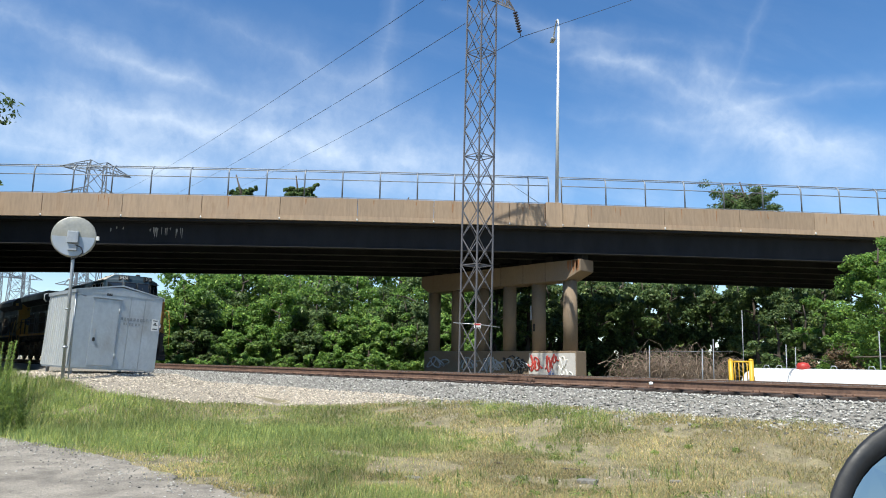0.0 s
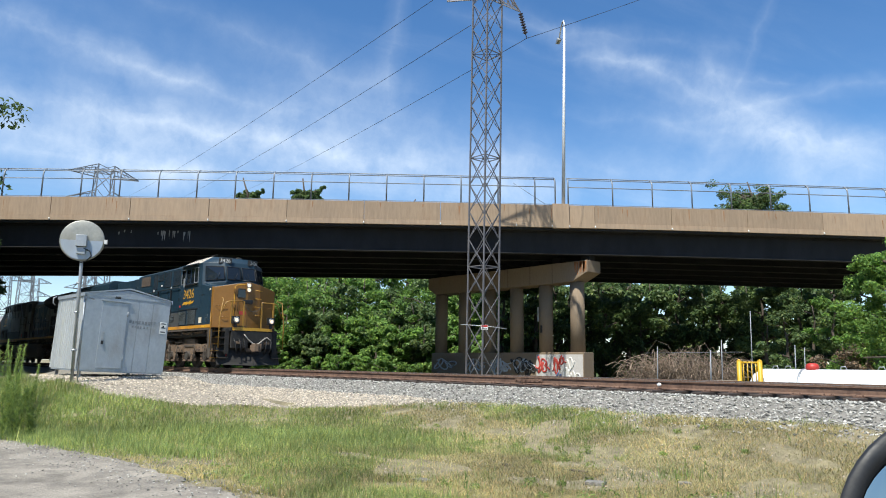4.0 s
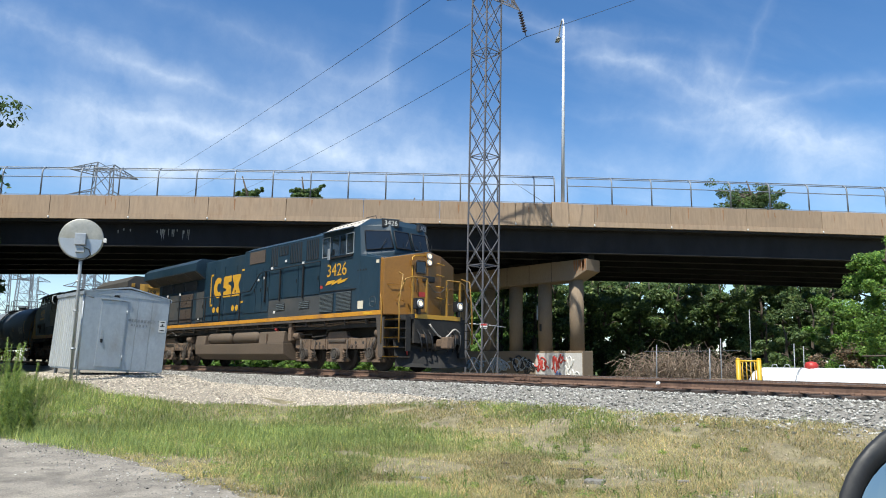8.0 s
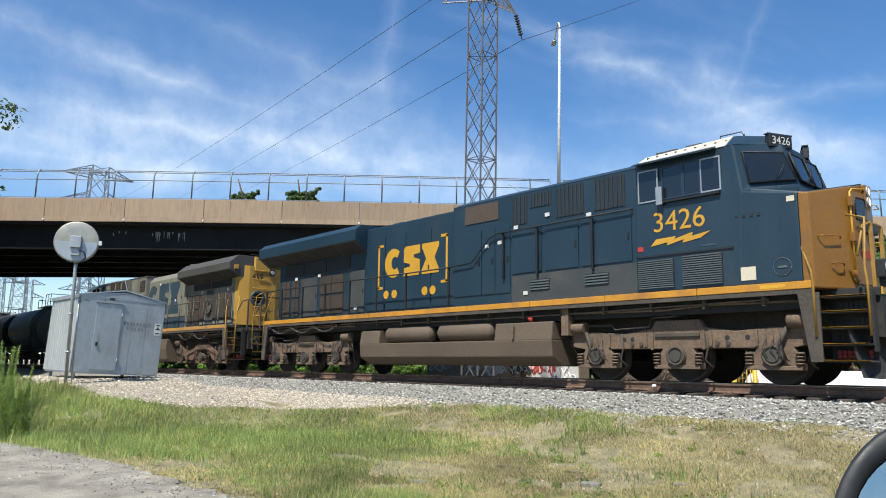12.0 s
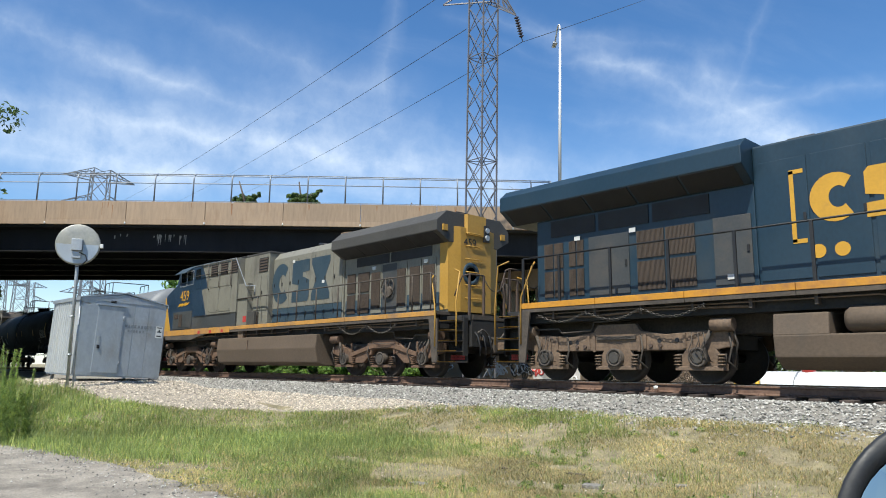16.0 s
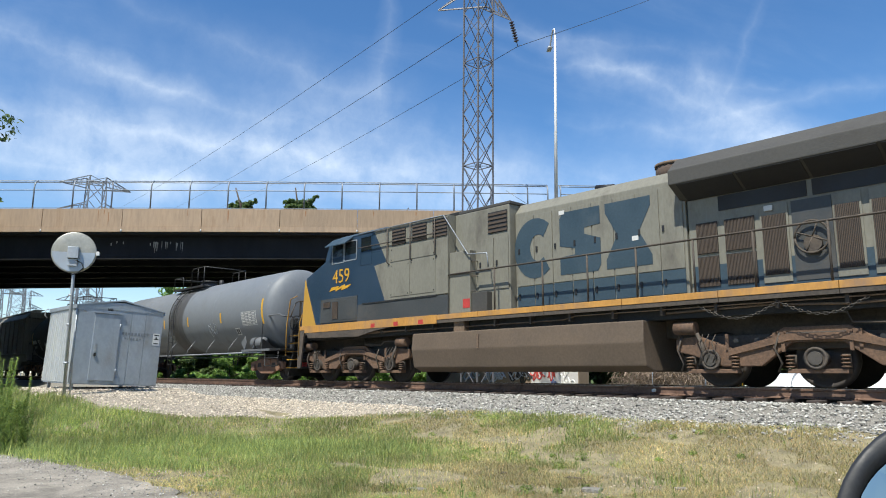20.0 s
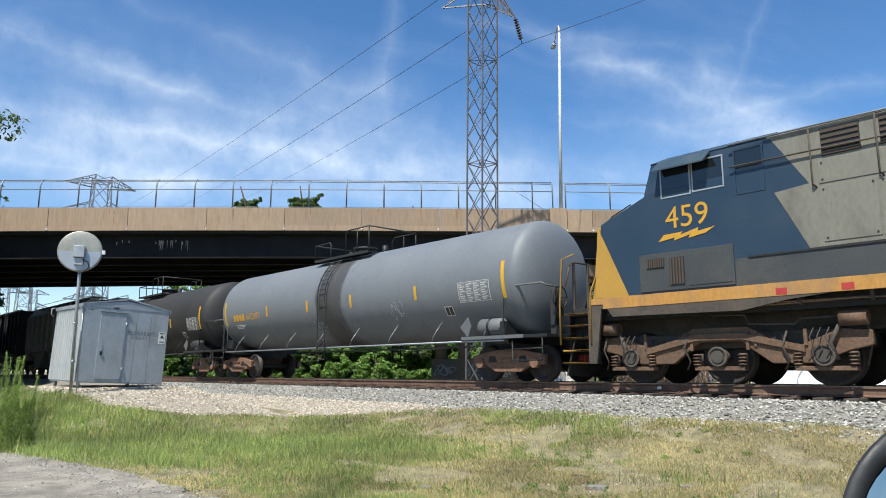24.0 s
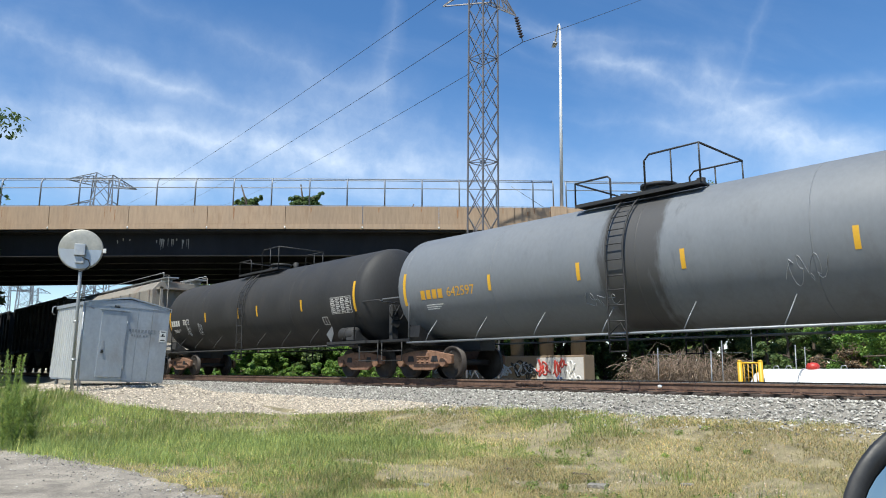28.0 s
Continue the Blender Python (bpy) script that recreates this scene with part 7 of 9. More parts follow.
# ---------------------------------------------------------------- leading locomotive
def lead_locomotive():
    o = thing("locomotive", "dark blue diesel locomotive with an orange nose and lit headlamps", "locomotive")
    L = 19.25
    underframe(o, L, STRIPE)
    for c in (-2.78, -16.80):
        loco_bogie(o, c, "a")
    # nose, cab and its roof
    shell("nose_front", [[(x, y, 1.70) for x, y in ((-0.145, -1.465), (0.05, -1.46), (0.48, -0.62), (0.58, -0.10), (0.50, 0.50), (0.05, 1.46), (-0.145, 1.465))],
                         [(-0.145, -1.465, 3.46), (0.03, -1.455, 3.42), (0.45, -0.62, 3.60), (0.55, -0.10, 3.72), (0.47, 0.50, 3.62), (0.03, 1.455, 3.42), (-0.145, 1.465, 3.46)]], LOCO_YELLOW, o, "orange nose face")
    shell("nose_body", [[(x, y, 1.83) for x, y in ((-1.6, -1.49), (-0.15, -1.465), (-0.15, 1.465), (-1.6, 1.49))], [(-1.6, -1.49, 3.72), (-0.15, -1.465, 3.45), (-0.15, 1.465, 3.45), (-1.6, 1.49, 3.72)]], LOCO_BLUE, o)
    shell("nose_top", [[(-1.45, -1.40, 3.60), (0.0, -1.40, 3.38), (0.42, -0.60, 3.56), (0.51, -0.10, 3.68), (0.44, 0.48, 3.58), (0.0, 1.40, 3.38), (-1.45, 1.40, 3.60)],
                       [(-1.30, -1.35, 3.76), (-0.02, -1.38, 3.45), (0.40, -0.58, 3.63), (0.49, -0.10, 3.75), (0.42, 0.46, 3.65), (-0.02, 1.38, 3.45), (-1.30, 1.35, 3.76)]], LOCO_BLUE, o)
    cab = shell("cab", [[(-3.45, -1.49, 1.83), (-1.25, -1.49, 1.83), (-0.6, -0.8, 1.83), (-0.6, 0.8, 1.83), (-1.25, 1.49, 1.83), (-3.45, 1.49, 1.83)],
                        [(-3.45, -1.49, 3.62), (-1.14, -1.49, 3.62), (-0.36, -0.74, 3.74), (-0.36, 0.74, 3.74), (-1.14, 1.49, 3.62), (-3.45, 1.49, 3.62)],
                        [(-3.45, -1.44, 4.62), (-1.30, -1.44, 4.62), (-0.66, -0.70, 4.66), (-0.66, 0.70, 4.66), (-1.30, 1.44, 4.62), (-3.45, 1.44, 4.62)]], LOCO_BLUE, o)
    shell("cab_roof", [[(-3.48, -1.47, 4.60), (-1.45, -1.47, 4.60), (-1.45, 1.47, 4.60), (-3.48, 1.47, 4.60)], [(-3.48, -0.95, 4.90), (-1.52, -0.90, 4.96), (-1.52, 0.90, 4.96), (-3.48, 0.95, 4.90)]], ROOF_CREAM, o, "cream cab roof with sunlight put into its colour")
    shell("cab_brow", [[(-1.44, -1.46, 4.60), (-1.28, -1.45, 4.60), (-0.66, -0.72, 4.62), (-0.66, 0.72, 4.62), (-1.28, 1.45, 4.60), (-1.44, 1.46, 4.60)],
                       [(-1.51, -0.90, 4.95), (-1.42, -0.88, 4.94), (-1.00, -0.62, 4.90), (-1.00, 0.62, 4.90), (-1.42, 0.88, 4.94), (-1.51, 0.90, 4.95)]], LOCO_BLUE, o)
    for k in range(9):
        for q in (-1, 1):
            part("roof_bolt", cyl(bmesh.new(), (-3.3 + k * 0.22, q * 1.16, 4.76), (-3.3 + k * 0.22, q * 1.15, 4.81), 0.028, 6), ROOF_GREY, o)
    # windscreens
    for s in (-1, 1):
        for (a, b, c, d) in (((-0.40, 0.05, 3.86), (-0.40, 0.68, 3.86), (-0.59, 0.66, 4.44), (-0.59, 0.05, 4.44)), ((-0.44, 0.78, 3.86), (-1.07, 1.38, 3.80), (-1.20, 1.36, 4.44), (-0.66, 0.76, 4.44))):
            bm = bmesh.new()
            q = [Vector((p[0] + 0.055, s * p[1], p[2])) for p in (a, b, c, d)]
            vs = [bm.verts.new(p) for p in q] + [bm.verts.new(p - Vector((0.03, 0, 0))) for p in q]
            for f in ((0, 1, 2, 3), (7, 6, 5, 4), (0, 4, 5, 1), (1, 5, 6, 2), (2, 6, 7, 3), (3, 7, 4, 0)):
                bm.faces.new([vs[i] for i in f])
            bmesh.ops.recalc_face_normals(bm, faces=bm.faces[:])
            w = part("windscreen", bm, CAB_GLASS, o, "dark tinted windscreen")
            part("screen_frame", tube(bmesh.new(), [*q, q[0]], 0.022, 5), DARK_STEEL, w)
            part("wiper", tube(bmesh.new(), [q[0].lerp(q[1], 0.5) + Vector((0.03, 0, -0.04)), q[0].lerp(q[1], 0.3) + Vector((0.04, 0, 0.3))], 0.010, 5), DARK_STEEL, w)
        # number boards
        brd = part("number_board", nb(-0.06, 0.06, -0.28, 0.28, -0.13, 0.13, bev=0.02), BLACK_PAINT, o, "black number board with white numerals")
        brd.matrix_basis = Matrix.Translation((-0.72, s * 0.66, 4.70)) @ Matrix.Rotation(s * radians(24), 4, "Z")
        bm = lettering("3426", 0.225, 0.002)
        bm.transform(Matrix.Translation((0.064, 0, 0)) @ Matrix.Rotation(radians(90), 4, "Z"))
        part("numerals", bm, DECAL, brd)
        part("board_edge", nb(-0.07, 0.05, -0.30, 0.30, 0.13, 0.15), FADED_BLUE, brd)
    # side windows, sun shade, mirror
    for s in (-1, 1):
        for a, b in ((-3.34, -2.92), (-2.78, -2.36), (-2.30, -1.98), (-1.93, -1.56)):
            window_unit(o, a, b, 3.76, 4.40, s * 1.482, s, GALV if a < -3 or a > -2 else CAB_BLUE)
        sh = prism(bmesh.new(), [(s * 1.46, 4.64), (s * 1.68, 4.55), (s * 1.68, 4.53), (s * 1.46, 4.60)], "x", -3.40, -1.62)
        part("sun_shade", sh, LOCO_BLUE, o)
        part("rear_view_mirror", nb(-2.90, -2.76, min(s * 1.56, s * 1.60), max(s * 1.56, s * 1.60), 3.62, 4.0, bev=0.01), GALV, o)
        part("arm_rest", nb(-2.85, -1.55, min(s * 1.49, s * 1.56), max(s * 1.49, s * 1.56), 3.66, 3.70), DARK_STEEL, o)
        side_text(o, "3426", -2.47, 3.25, 0.59, s * 1.496, s, BRIGHT_YELLOW)
        bolt_mark(o, -2.45, 2.88, 1.32, s * 1.496, s, BRIGHT_YELLOW)
        grille(o, -3.42, -2.60, 1.90, 2.50, s * 1.496, s, LOUVRE, 0.042, "louvre")
        grille(o, -2.42, -1.58, 1.90, 2.52, s * 1.496, s, LOUVRE, 0.042, "louvre")
        part("drip_moulding", nb(-3.45, -1.35, min(s * 1.49, s * 1.515), max(s * 1.49, s * 1.515), 2.56, 2.59), DARK_STEEL, o)
        part("data_label", nb(-1.24, -0.96, min(s * 1.484, s * 1.494), max(s * 1.484, s * 1.494), 1.92, 2.17), PALE_LABEL, o, "plain cream label")
        part("corner_label", nb(-0.34, -0.20, min(s * 1.466, s * 1.476), max(s * 1.466, s * 1.476), 3.30, 3.40), PALE_LABEL, o)
        ring = bmesh.new()
        pts = [(-0.48 + 0.16 * math.cos(k * math.tau / 24), s * 1.478, 2.12 + 0.16 * math.sin(k * math.tau / 24)) for k in range(25)]
        part("round_emblem", tube(ring, pts, 0.006, 5), LOUVRE, o)
        part("emblem_bar", nb(-0.56, -0.40, min(s * 1.476, s * 1.483), max(s * 1.476, s * 1.483), 2.10, 2.14), LOUVRE, o)
        part("flag_decal", nb(-3.42, -3.28, min(s * 1.496, s * 1.50), max(s * 1.496, s * 1.50), 2.70, 2.80), RED_PLATE, o)
        for k in range(4):
            part("rivet_mark", nb(-1.30 + k * 0.14, -1.24 + k * 0.14, min(s * 1.484, s * 1.493), max(s * 1.484, s * 1.493), 3.12, 3.17), DARK_STEEL, o)
        part("reflector_strip", nb(-2.0, -1.7, min(s * 1.496, s * 1.499), max(s * 1.496, s * 1.499), 2.66, 2.70), FADED_BLUE, o)
    # nose door, lamps, rails
    nm = Matrix.Translation((0.515, -0.36, 0)) @ Matrix.Rotation(math.atan2(-0.10, 0.52), 4, "Z")
    door = part("nose_door", nb(0.0, 0.035, -0.30, 0.22, 1.80, 3.50, bev=0.008), LOCO_YELLOW, o, m=nm)
    part("door_window", nb(0.035, 0.045, -0.20, 0.10, 3.02, 3.36, bev=0.003), CAB_GLASS, door)
    part("door_seal", tube(bmesh.new(), [(0.042, -0.22, 3.02), (0.042, -0.18, 2.99), (0.042, 0.08, 2.99), (0.042, 0.12, 3.02), (0.042, 0.12, 3.36), (0.042, 0.08, 3.39), (0.042, -0.18, 3.39), (0.042, -0.22, 3.36), (0.042, -0.22, 3.02)], 0.014, 6), DARK_STEEL, door)
    part("door_edge", tube(bmesh.new(), [(0.02, -0.34, 1.82), (0.02, -0.34, 3.48), (0.02, -0.26, 3.54), (0.03, 0.24, 3.60)], 0.020, 6), BRIGHT_YELLOW, door)
    part("door_handle", tube(bmesh.new(), [(0.03, -0.20, 2.85), (0.08, -0.20, 2.83), (0.08, -0.20, 2.45), (0.03, -0.20, 2.43)], 0.014, 6), DARK_STEEL, door)
    for z in (1.95, 2.65, 3.30):
        part("door_hinge", nb(0.0, 0.08, -0.40, -0.31, z - 0.09, z + 0.09, bev=0.01), LOCO_YELLOW, door)
    part("red_plate", nb(0.035, 0.043, -0.12, 0.16, 2.28, 2.42), RED_PLATE, door)
    part("bell_box", nb(0.54, 0.68, -0.36, 0.06, 2.74, 2.92, bev=0.03), DARK_STEEL, o)
    for k in range(4):
        z = 2.28 + 0.36 * k
        part("grab_iron", tube(bmesh.new(), [(0.53, 0.24, z), (0.62, 0.24, z), (0.58, 0.54, z - 0.02), (0.48, 0.54, z - 0.02)], 0.012, 6), BRIGHT_YELLOW, o)
    lampbox = part("headlamp_box", nb(0.52, 0.60, -0.24, 0.0, 3.24, 3.68, bev=0.02), LOCO_YELLOW, o)
    for z in (3.56, 3.36):
        h = part("headlamp", cyl(bmesh.new(), (0.59, -0.12, z), (0.622, -0.12, z), 0.072, 18), LAMP_GLOW, lampbox, "lit headlamp")
        part("lamp_rim", lathe(bmesh.new(), [(0.585, 0.105), (0.63, 0.105), (0.63, 0.073), (0.585, 0.073)], "x", 18, (0, -0.12, z)), GALV, h)
    for s in (-1, 1):
        box_ = part("ditch_lamp_box", nb(0.86, 1.00, s * 0.82 - 0.16, s * 0.82 + 0.16, 1.86, 2.18, bev=0.02), DARK_STEEL, o)
        h = part("ditch_lamp", cyl(bmesh.new(), (0.995, s * 0.82, 2.02), (1.03, s * 0.82, 2.02), 0.075, 18), LAMP_GLOW, box_, "lit ditch lamp")
        part("lamp_rim", lathe(bmesh.new(), [(0.99, 0.125), (1.04, 0.125), (1.04, 0.076), (0.99, 0.076)], "x", 18, (0, s * 0.82, 2.02)), GALV, h)
        part("lamp_stand", nb(0.88, 0.98, s * 0.82 - 0.05, s * 0.82 + 0.05, 1.70, 1.87), DARK_STEEL, box_)
        part("nose_grab", tube(bmesh.new(), [(0.10, s * 1.36, 2.62), (0.20, s * 1.34, 2.64), (0.36, s * 1.00, 2.64), (0.34, s * 0.96, 2.60)], 0.012, 6), LOCO_YELLOW, o)
        part("nose_grab", tube(bmesh.new(), [(0.24, s * 1.16, 2.14), (0.32, s * 1.12, 2.16), (0.38, s * 0.98, 2.15), (0.36, s * 0.92, 2.12)], 0.012, 6), LOCO_YELLOW, o)
    platform_end(o, 0.0, 1, BRIGHT_YELLOW, HANDRAIL)
    platform_end(o, -L, -1, STRIPE, RUST_DARK)
    for s in (-1, 1):
        step_well(o, 0.0, 1, s, HANDRAIL, BRIGHT_YELLOW)
        step_well(o, -L, -1, s, HANDRAIL, BRIGHT_YELLOW)
    coupler(o, 0.92, 1)
    coupler(o, -L - 1.10, -1)
    plow(o, 0.70, 1)
    # equipment bay behind the cab, flush with it
    bay = part("equipment_bay", nb(-9.2, -3.47, -1.40, 1.40, 1.83, 4.58, bev=0.02), LOCO_BLUE, o)
    shell("bay_roof", [[(-9.2, -1.42, 4.56), (-3.46, -1.42, 4.56), (-3.46, 1.42, 4.56), (-9.2, 1.42, 4.56)], [(-9.2, -1.05, 4.74), (-3.46, -1.05, 4.74), (-3.46, 1.05, 4.74), (-9.2, 1.05, 4.74)]], LOCO_BLUE, o)
    for s in (-1, 1):
        y = s * 1.402
        for a, b in ((-4.55, -3.75), (-5.65, -4.85), (-7.05, -6.55)):
            grille(o, a, b, 3.78, 4.50, y, s, LOCO_BLUE, 0.11, "intake_grille", True)
        grille(o, -6.45, -5.80, 4.14, 4.48, y, s, LOCO_BLUE, 0.1, "intake_grille", True)
        p = part("resistor_panel", nb(-8.72, -7.50, min(y, y + s * 0.02), max(y, y + s * 0.02), 4.02, 4.50, bev=0.004), BROWN_GRILLE, o)
        for a, b in ((-9.15, -8.1), (-8.08, -7.62), (-7.6, -7.1)):
            door_panel(o, a, b, 2.10, 3.80, y, s, LOCO_BLUE)
        for a, b in ((-7.05, -6.1), (-6.0, -5.0), (-4.95, -3.6)):
            door_panel(o, a, b, 2.55, 3.66, y, s, LOCO_BLUE, "access_door")
        part("lower_panel", nb(-7.05, -3.5, min(y, y + s * 0.015), max(y, y + s * 0.015), 1.84, 2.50), LOCO_GRIME, o)
        grille(o, -6.45, -5.85, 2.10, 2.36, y + s * 0.015, s, LOUVRE, 0.06, "louvre")
        grille(o, -4.85, -4.2, 2.10, 2.36, y + s * 0.015, s, LOUVRE, 0.06, "louvre")
        part("bay_rail", tube(bmesh.new(), [(-9.3, s * 1.5, 2.92), (-8.4, s * 1.5, 2.96), (-7.75, s * 1.5, 3.54), (-7.5, s * 1.5, 3.62), (-3.6, s * 1.5, 3.66), (-3.55, s * 1.44, 3.66)], 0.018, 6), DARK_STEEL, o)
        rail_posts(o, (-7.3, -6.2, -4.6), s * 1.47, 2.45, 3.62, DARK_STEEL)
        for x, z in ((-7.9, 3.35), (-7.45, 3.4), (-5.9, 3.9), (-4.7, 3.72), (-6.9, 3.72), (-6.6, 2.05)):
            part("small_label", nb(x - 0.07, x + 0.07, min(y + s * 0.022, y + s * 0.03), max(y + s * 0.022, y + s * 0.03), z - 0.045, z + 0.045), DECAL, o)
        # fuel tank, reservoirs
    tank_prof = [(-1.42, 0.52), (-1.05, 0.30), (1.05, 0.30), (1.42, 0.52), (1.46, 0.92), (-1.46, 0.92)]
    part("fuel_tank", prism(bmesh.new(), tank_prof, "x", -13.3, -5.8, bev=0.03), TANK_DUST, o)
    part("fuel_tank_front", prism(bmesh.new(), [(-1.46, 0.90), (-1.40, 1.34), (1.40, 1.34), (1.46, 0.90)], "x", -7.62, -5.8, bev=0.03), TANK_DUST, o)
    part("fuel_tank_rear", prism(bmesh.new(), [(-1.46, 0.90), (-1.40, 1.30), (1.40, 1.30), (1.46, 0.90)], "x", -13.3, -12.35, bev=0.03), TANK_DUST, o)
    part("fuel_gauge", nb(-7.0, -6.94, -1.50, -1.44, 0.95, 1.25), BOGIE, o)
    for s in (-1, 1):
        for a, b in ((-12.15, -10.1), (-9.85, -7.78)):
            part("air_reservoir", lathe(bmesh.new(), [(a, 0.05), (a + 0.03, 0.16), (a + 0.12, 0.235), (b - 0.12, 0.235), (b - 0.03, 0.16), (b, 0.05)], "x", 24, (0, s * 1.22, 1.16)), TANK_DUST, o)
        part("filler_cap", cyl(bmesh.new(), (-6.5, s * 1.30, 1.36), (-6.5, s * 1.38, 1.46), 0.06, 10), RED_PLATE, o)
        part("bell_bracket", nb(-5.55, -5.35, min(s * 1.2, s * 1.4), max(s * 1.2, s * 1.4), 1.0, 1.6), BOGIE, o)
    # engine hood and radiator
    part("engine_hood", nb(-13.65, -9.22, -1.03, 1.03, 1.83, 4.62, bev=0.04), LOCO_BLUE, o)
    part("radiator_hood", nb(-19.15, -13.67, -0.98, 0.98, 1.83, 4.25, bev=0.03), LOCO_BLUE, o)
    wing = [(-1.02, 3.90), (-1.50, 4.22), (-1.50, 4.57), (-1.25, 4.77), (1.25, 4.77), (1.50, 4.57), (1.50, 4.22), (1.02, 3.90)]
    part("radiator_wing", prism(bmesh.new(), wing, "x", -19.95, -13.66, bev=0.02), LOCO_BLUE, o)
    for s in (-1, 1):
        y = s * 1.032
        for a, b in ((-10.45, -9.3), (-11.6, -10.5), (-12.6, -11.65), (-13.6, -12.65)):
            door_panel(o, a, b, 1.95, 4.25, y, s, LOCO_BLUE)
        yl = y + s * 0.024
        for a, b, c, d in ((-12.98, -12.90, 2.62, 3.98), (-12.98, -12.72, 3.92, 4.0), (-12.98, -12.72, 2.60, 2.68), (-9.86, -9.78, 2.62, 3.98), (-10.06, -9.78, 3.92, 4.0), (-10.06, -9.78, 2.60, 2.68)):
            part("logo_bracket", nb(a, b, min(yl, yl + s * 0.005), max(yl, yl + s * 0.005), c, d), BRIGHT_YELLOW, o)
        logo_blocks(o, -12.55, -10.15, 2.92, 3.82, yl, s, BRIGHT_YELLOW, 1)
        for x in (-12.55, -12.15, -10.75, -10.4):
            part("logo_dot", cyl(bmesh.new(), (x, yl, 2.42), (x, yl + s * 0.004, 2.42), 0.13, 18), BRIGHT_YELLOW, o)
        y = s * 0.982
        for a, b, m in ((-14.55, -13.75, LOCO_GRIME), (-16.35, -14.9, BROWN_GRILLE), (-17.6, -16.5, LOCO_GRIME), (-18.2, -17.7, BROWN_GRILLE), (-18.95, -18.3, BROWN_GRILLE)):
            if m is BROWN_GRILLE:
                for zz in ((1.98, 2.62), (2.68, 3.30)):
                    h = (b - a) / 2
                    grille(o, a + 0.04, a + h - 0.02, *zz, y, s, BROWN_GRILLE, 0.03, "filter_panel", True)
                    grille(o, a + h + 0.02, b - 0.04, *zz, y, s, BROWN_GRILLE, 0.03, "filter_panel", True)
            else:
                d = door_panel(o, a, b, 1.95, 3.32, y, s, LOCO_GRIME)
        for a, b in ((-18.7, -17.4), (-17.3, -16.0), (-15.9, -14.6)):
            part("radiator_screen", nb(a, b, min(y, y + s * 0.02), max(y, y + s * 0.02), 3.45, 3.85), GRILLE, o)
        for x, z in ((-17.9, 3.34), (-16.4, 3.34), (-14.2, 2.1)):
            part("small_label", nb(x - 0.08, x + 0.08, min(y + s * 0.03, y + s * 0.04), max(y + s * 0.03, y + s * 0.04), z - 0.05, z + 0.05), DECAL, o)
        posts = (-9.3, -11.1, -12.5, -13.9, -15.3, -16.7, -18.1, -19.2)
        rail_posts(o, posts, s * 1.47, 1.83, 2.92, DARK_STEEL)
        part("walkway_rail", tube(bmesh.new(), [(-9.3, s * 1.47, 2.92), (-19.2, s * 1.47, 2.92)], 0.02, 6), DARK_STEEL, o)
        chain(o, [(-14.6 - 4.2 * i / 36, s * 1.44, 1.55 - 0.20 * abs(math.sin(i / 36 * math.pi * 3))) for i in range(37)])
        for k in range(3):
            part("chain_hook", tube(bmesh.new(), [(-14.6 - 1.4 * k, s * 1.44, 1.62), (-14.6 - 1.4 * k, s * 1.45, 1.52), (-14.56 - 1.4 * k, s * 1.45, 1.48)], 0.012, 5), CHAIN, o)
    for s in (-1, 1):
        for k in range(5):
            a = -19.8 + k * 1.2
            part("intake_mesh", prism(bmesh.new(), [(s * 1.04, 3.90), (s * 1.485, 4.195), (s * 1.485, 4.205), (s * 1.04, 3.91)], "x", a + 0.03, a + 1.17), GRILLE, o)
    part("exhaust_stack", prism(bmesh.new(), [(-13.30, 4.6), (-12.70, 4.6), (-12.74, 4.88), (-13.26, 4.88)], "y", -0.25, 0.25, bev=0.02), ROOF_GREY, o)
    part("turbo_cover", nb(-13.4, -12.5, -0.6, 0.6, 4.6, 4.74, bev=0.03), GRILLE, o)
    part("rear_hood_end", nb(-19.19, -19.14, -0.93, 0.93, 1.86, 4.2, bev=0.01), FADED_BLUE, o)
    roof_bits(o, ((-1.9, -0.7, 4.94, 0.14, 0.10, 0.05), (-2.4, -0.75, 4.93, 0.18, 0.10, 0.06), (-3.0, -0.8, 4.91, 0.25, 0.12, 0.05), (-1.6, 0.4, 4.95, 0.1, 0.1, 0.1), (-2.6, 0.2, 4.93, 0.2, 0.2, 0.08)), ROOF_GREY)
    part("roof_grab", tube(bmesh.new(), [(-1.8, -0.85, 4.94), (-1.8, -0.85, 5.02), (-1.4, -0.75, 5.05), (-1.35, -0.75, 4.95)], 0.012, 5), DARK_STEEL, o)
    part("antenna", cyl(bmesh.new(), (-1.45, -0.5, 4.95), (-1.45, -0.5, 5.08), 0.012, 6), DARK_STEEL, o)
    for x in (-15.2, -17.6):
        part("radiator_fan", cyl(bmesh.new(), (x, 0, 4.74), (x, 0, 4.83), 0.85, 28), GRILLE, o)
    return o


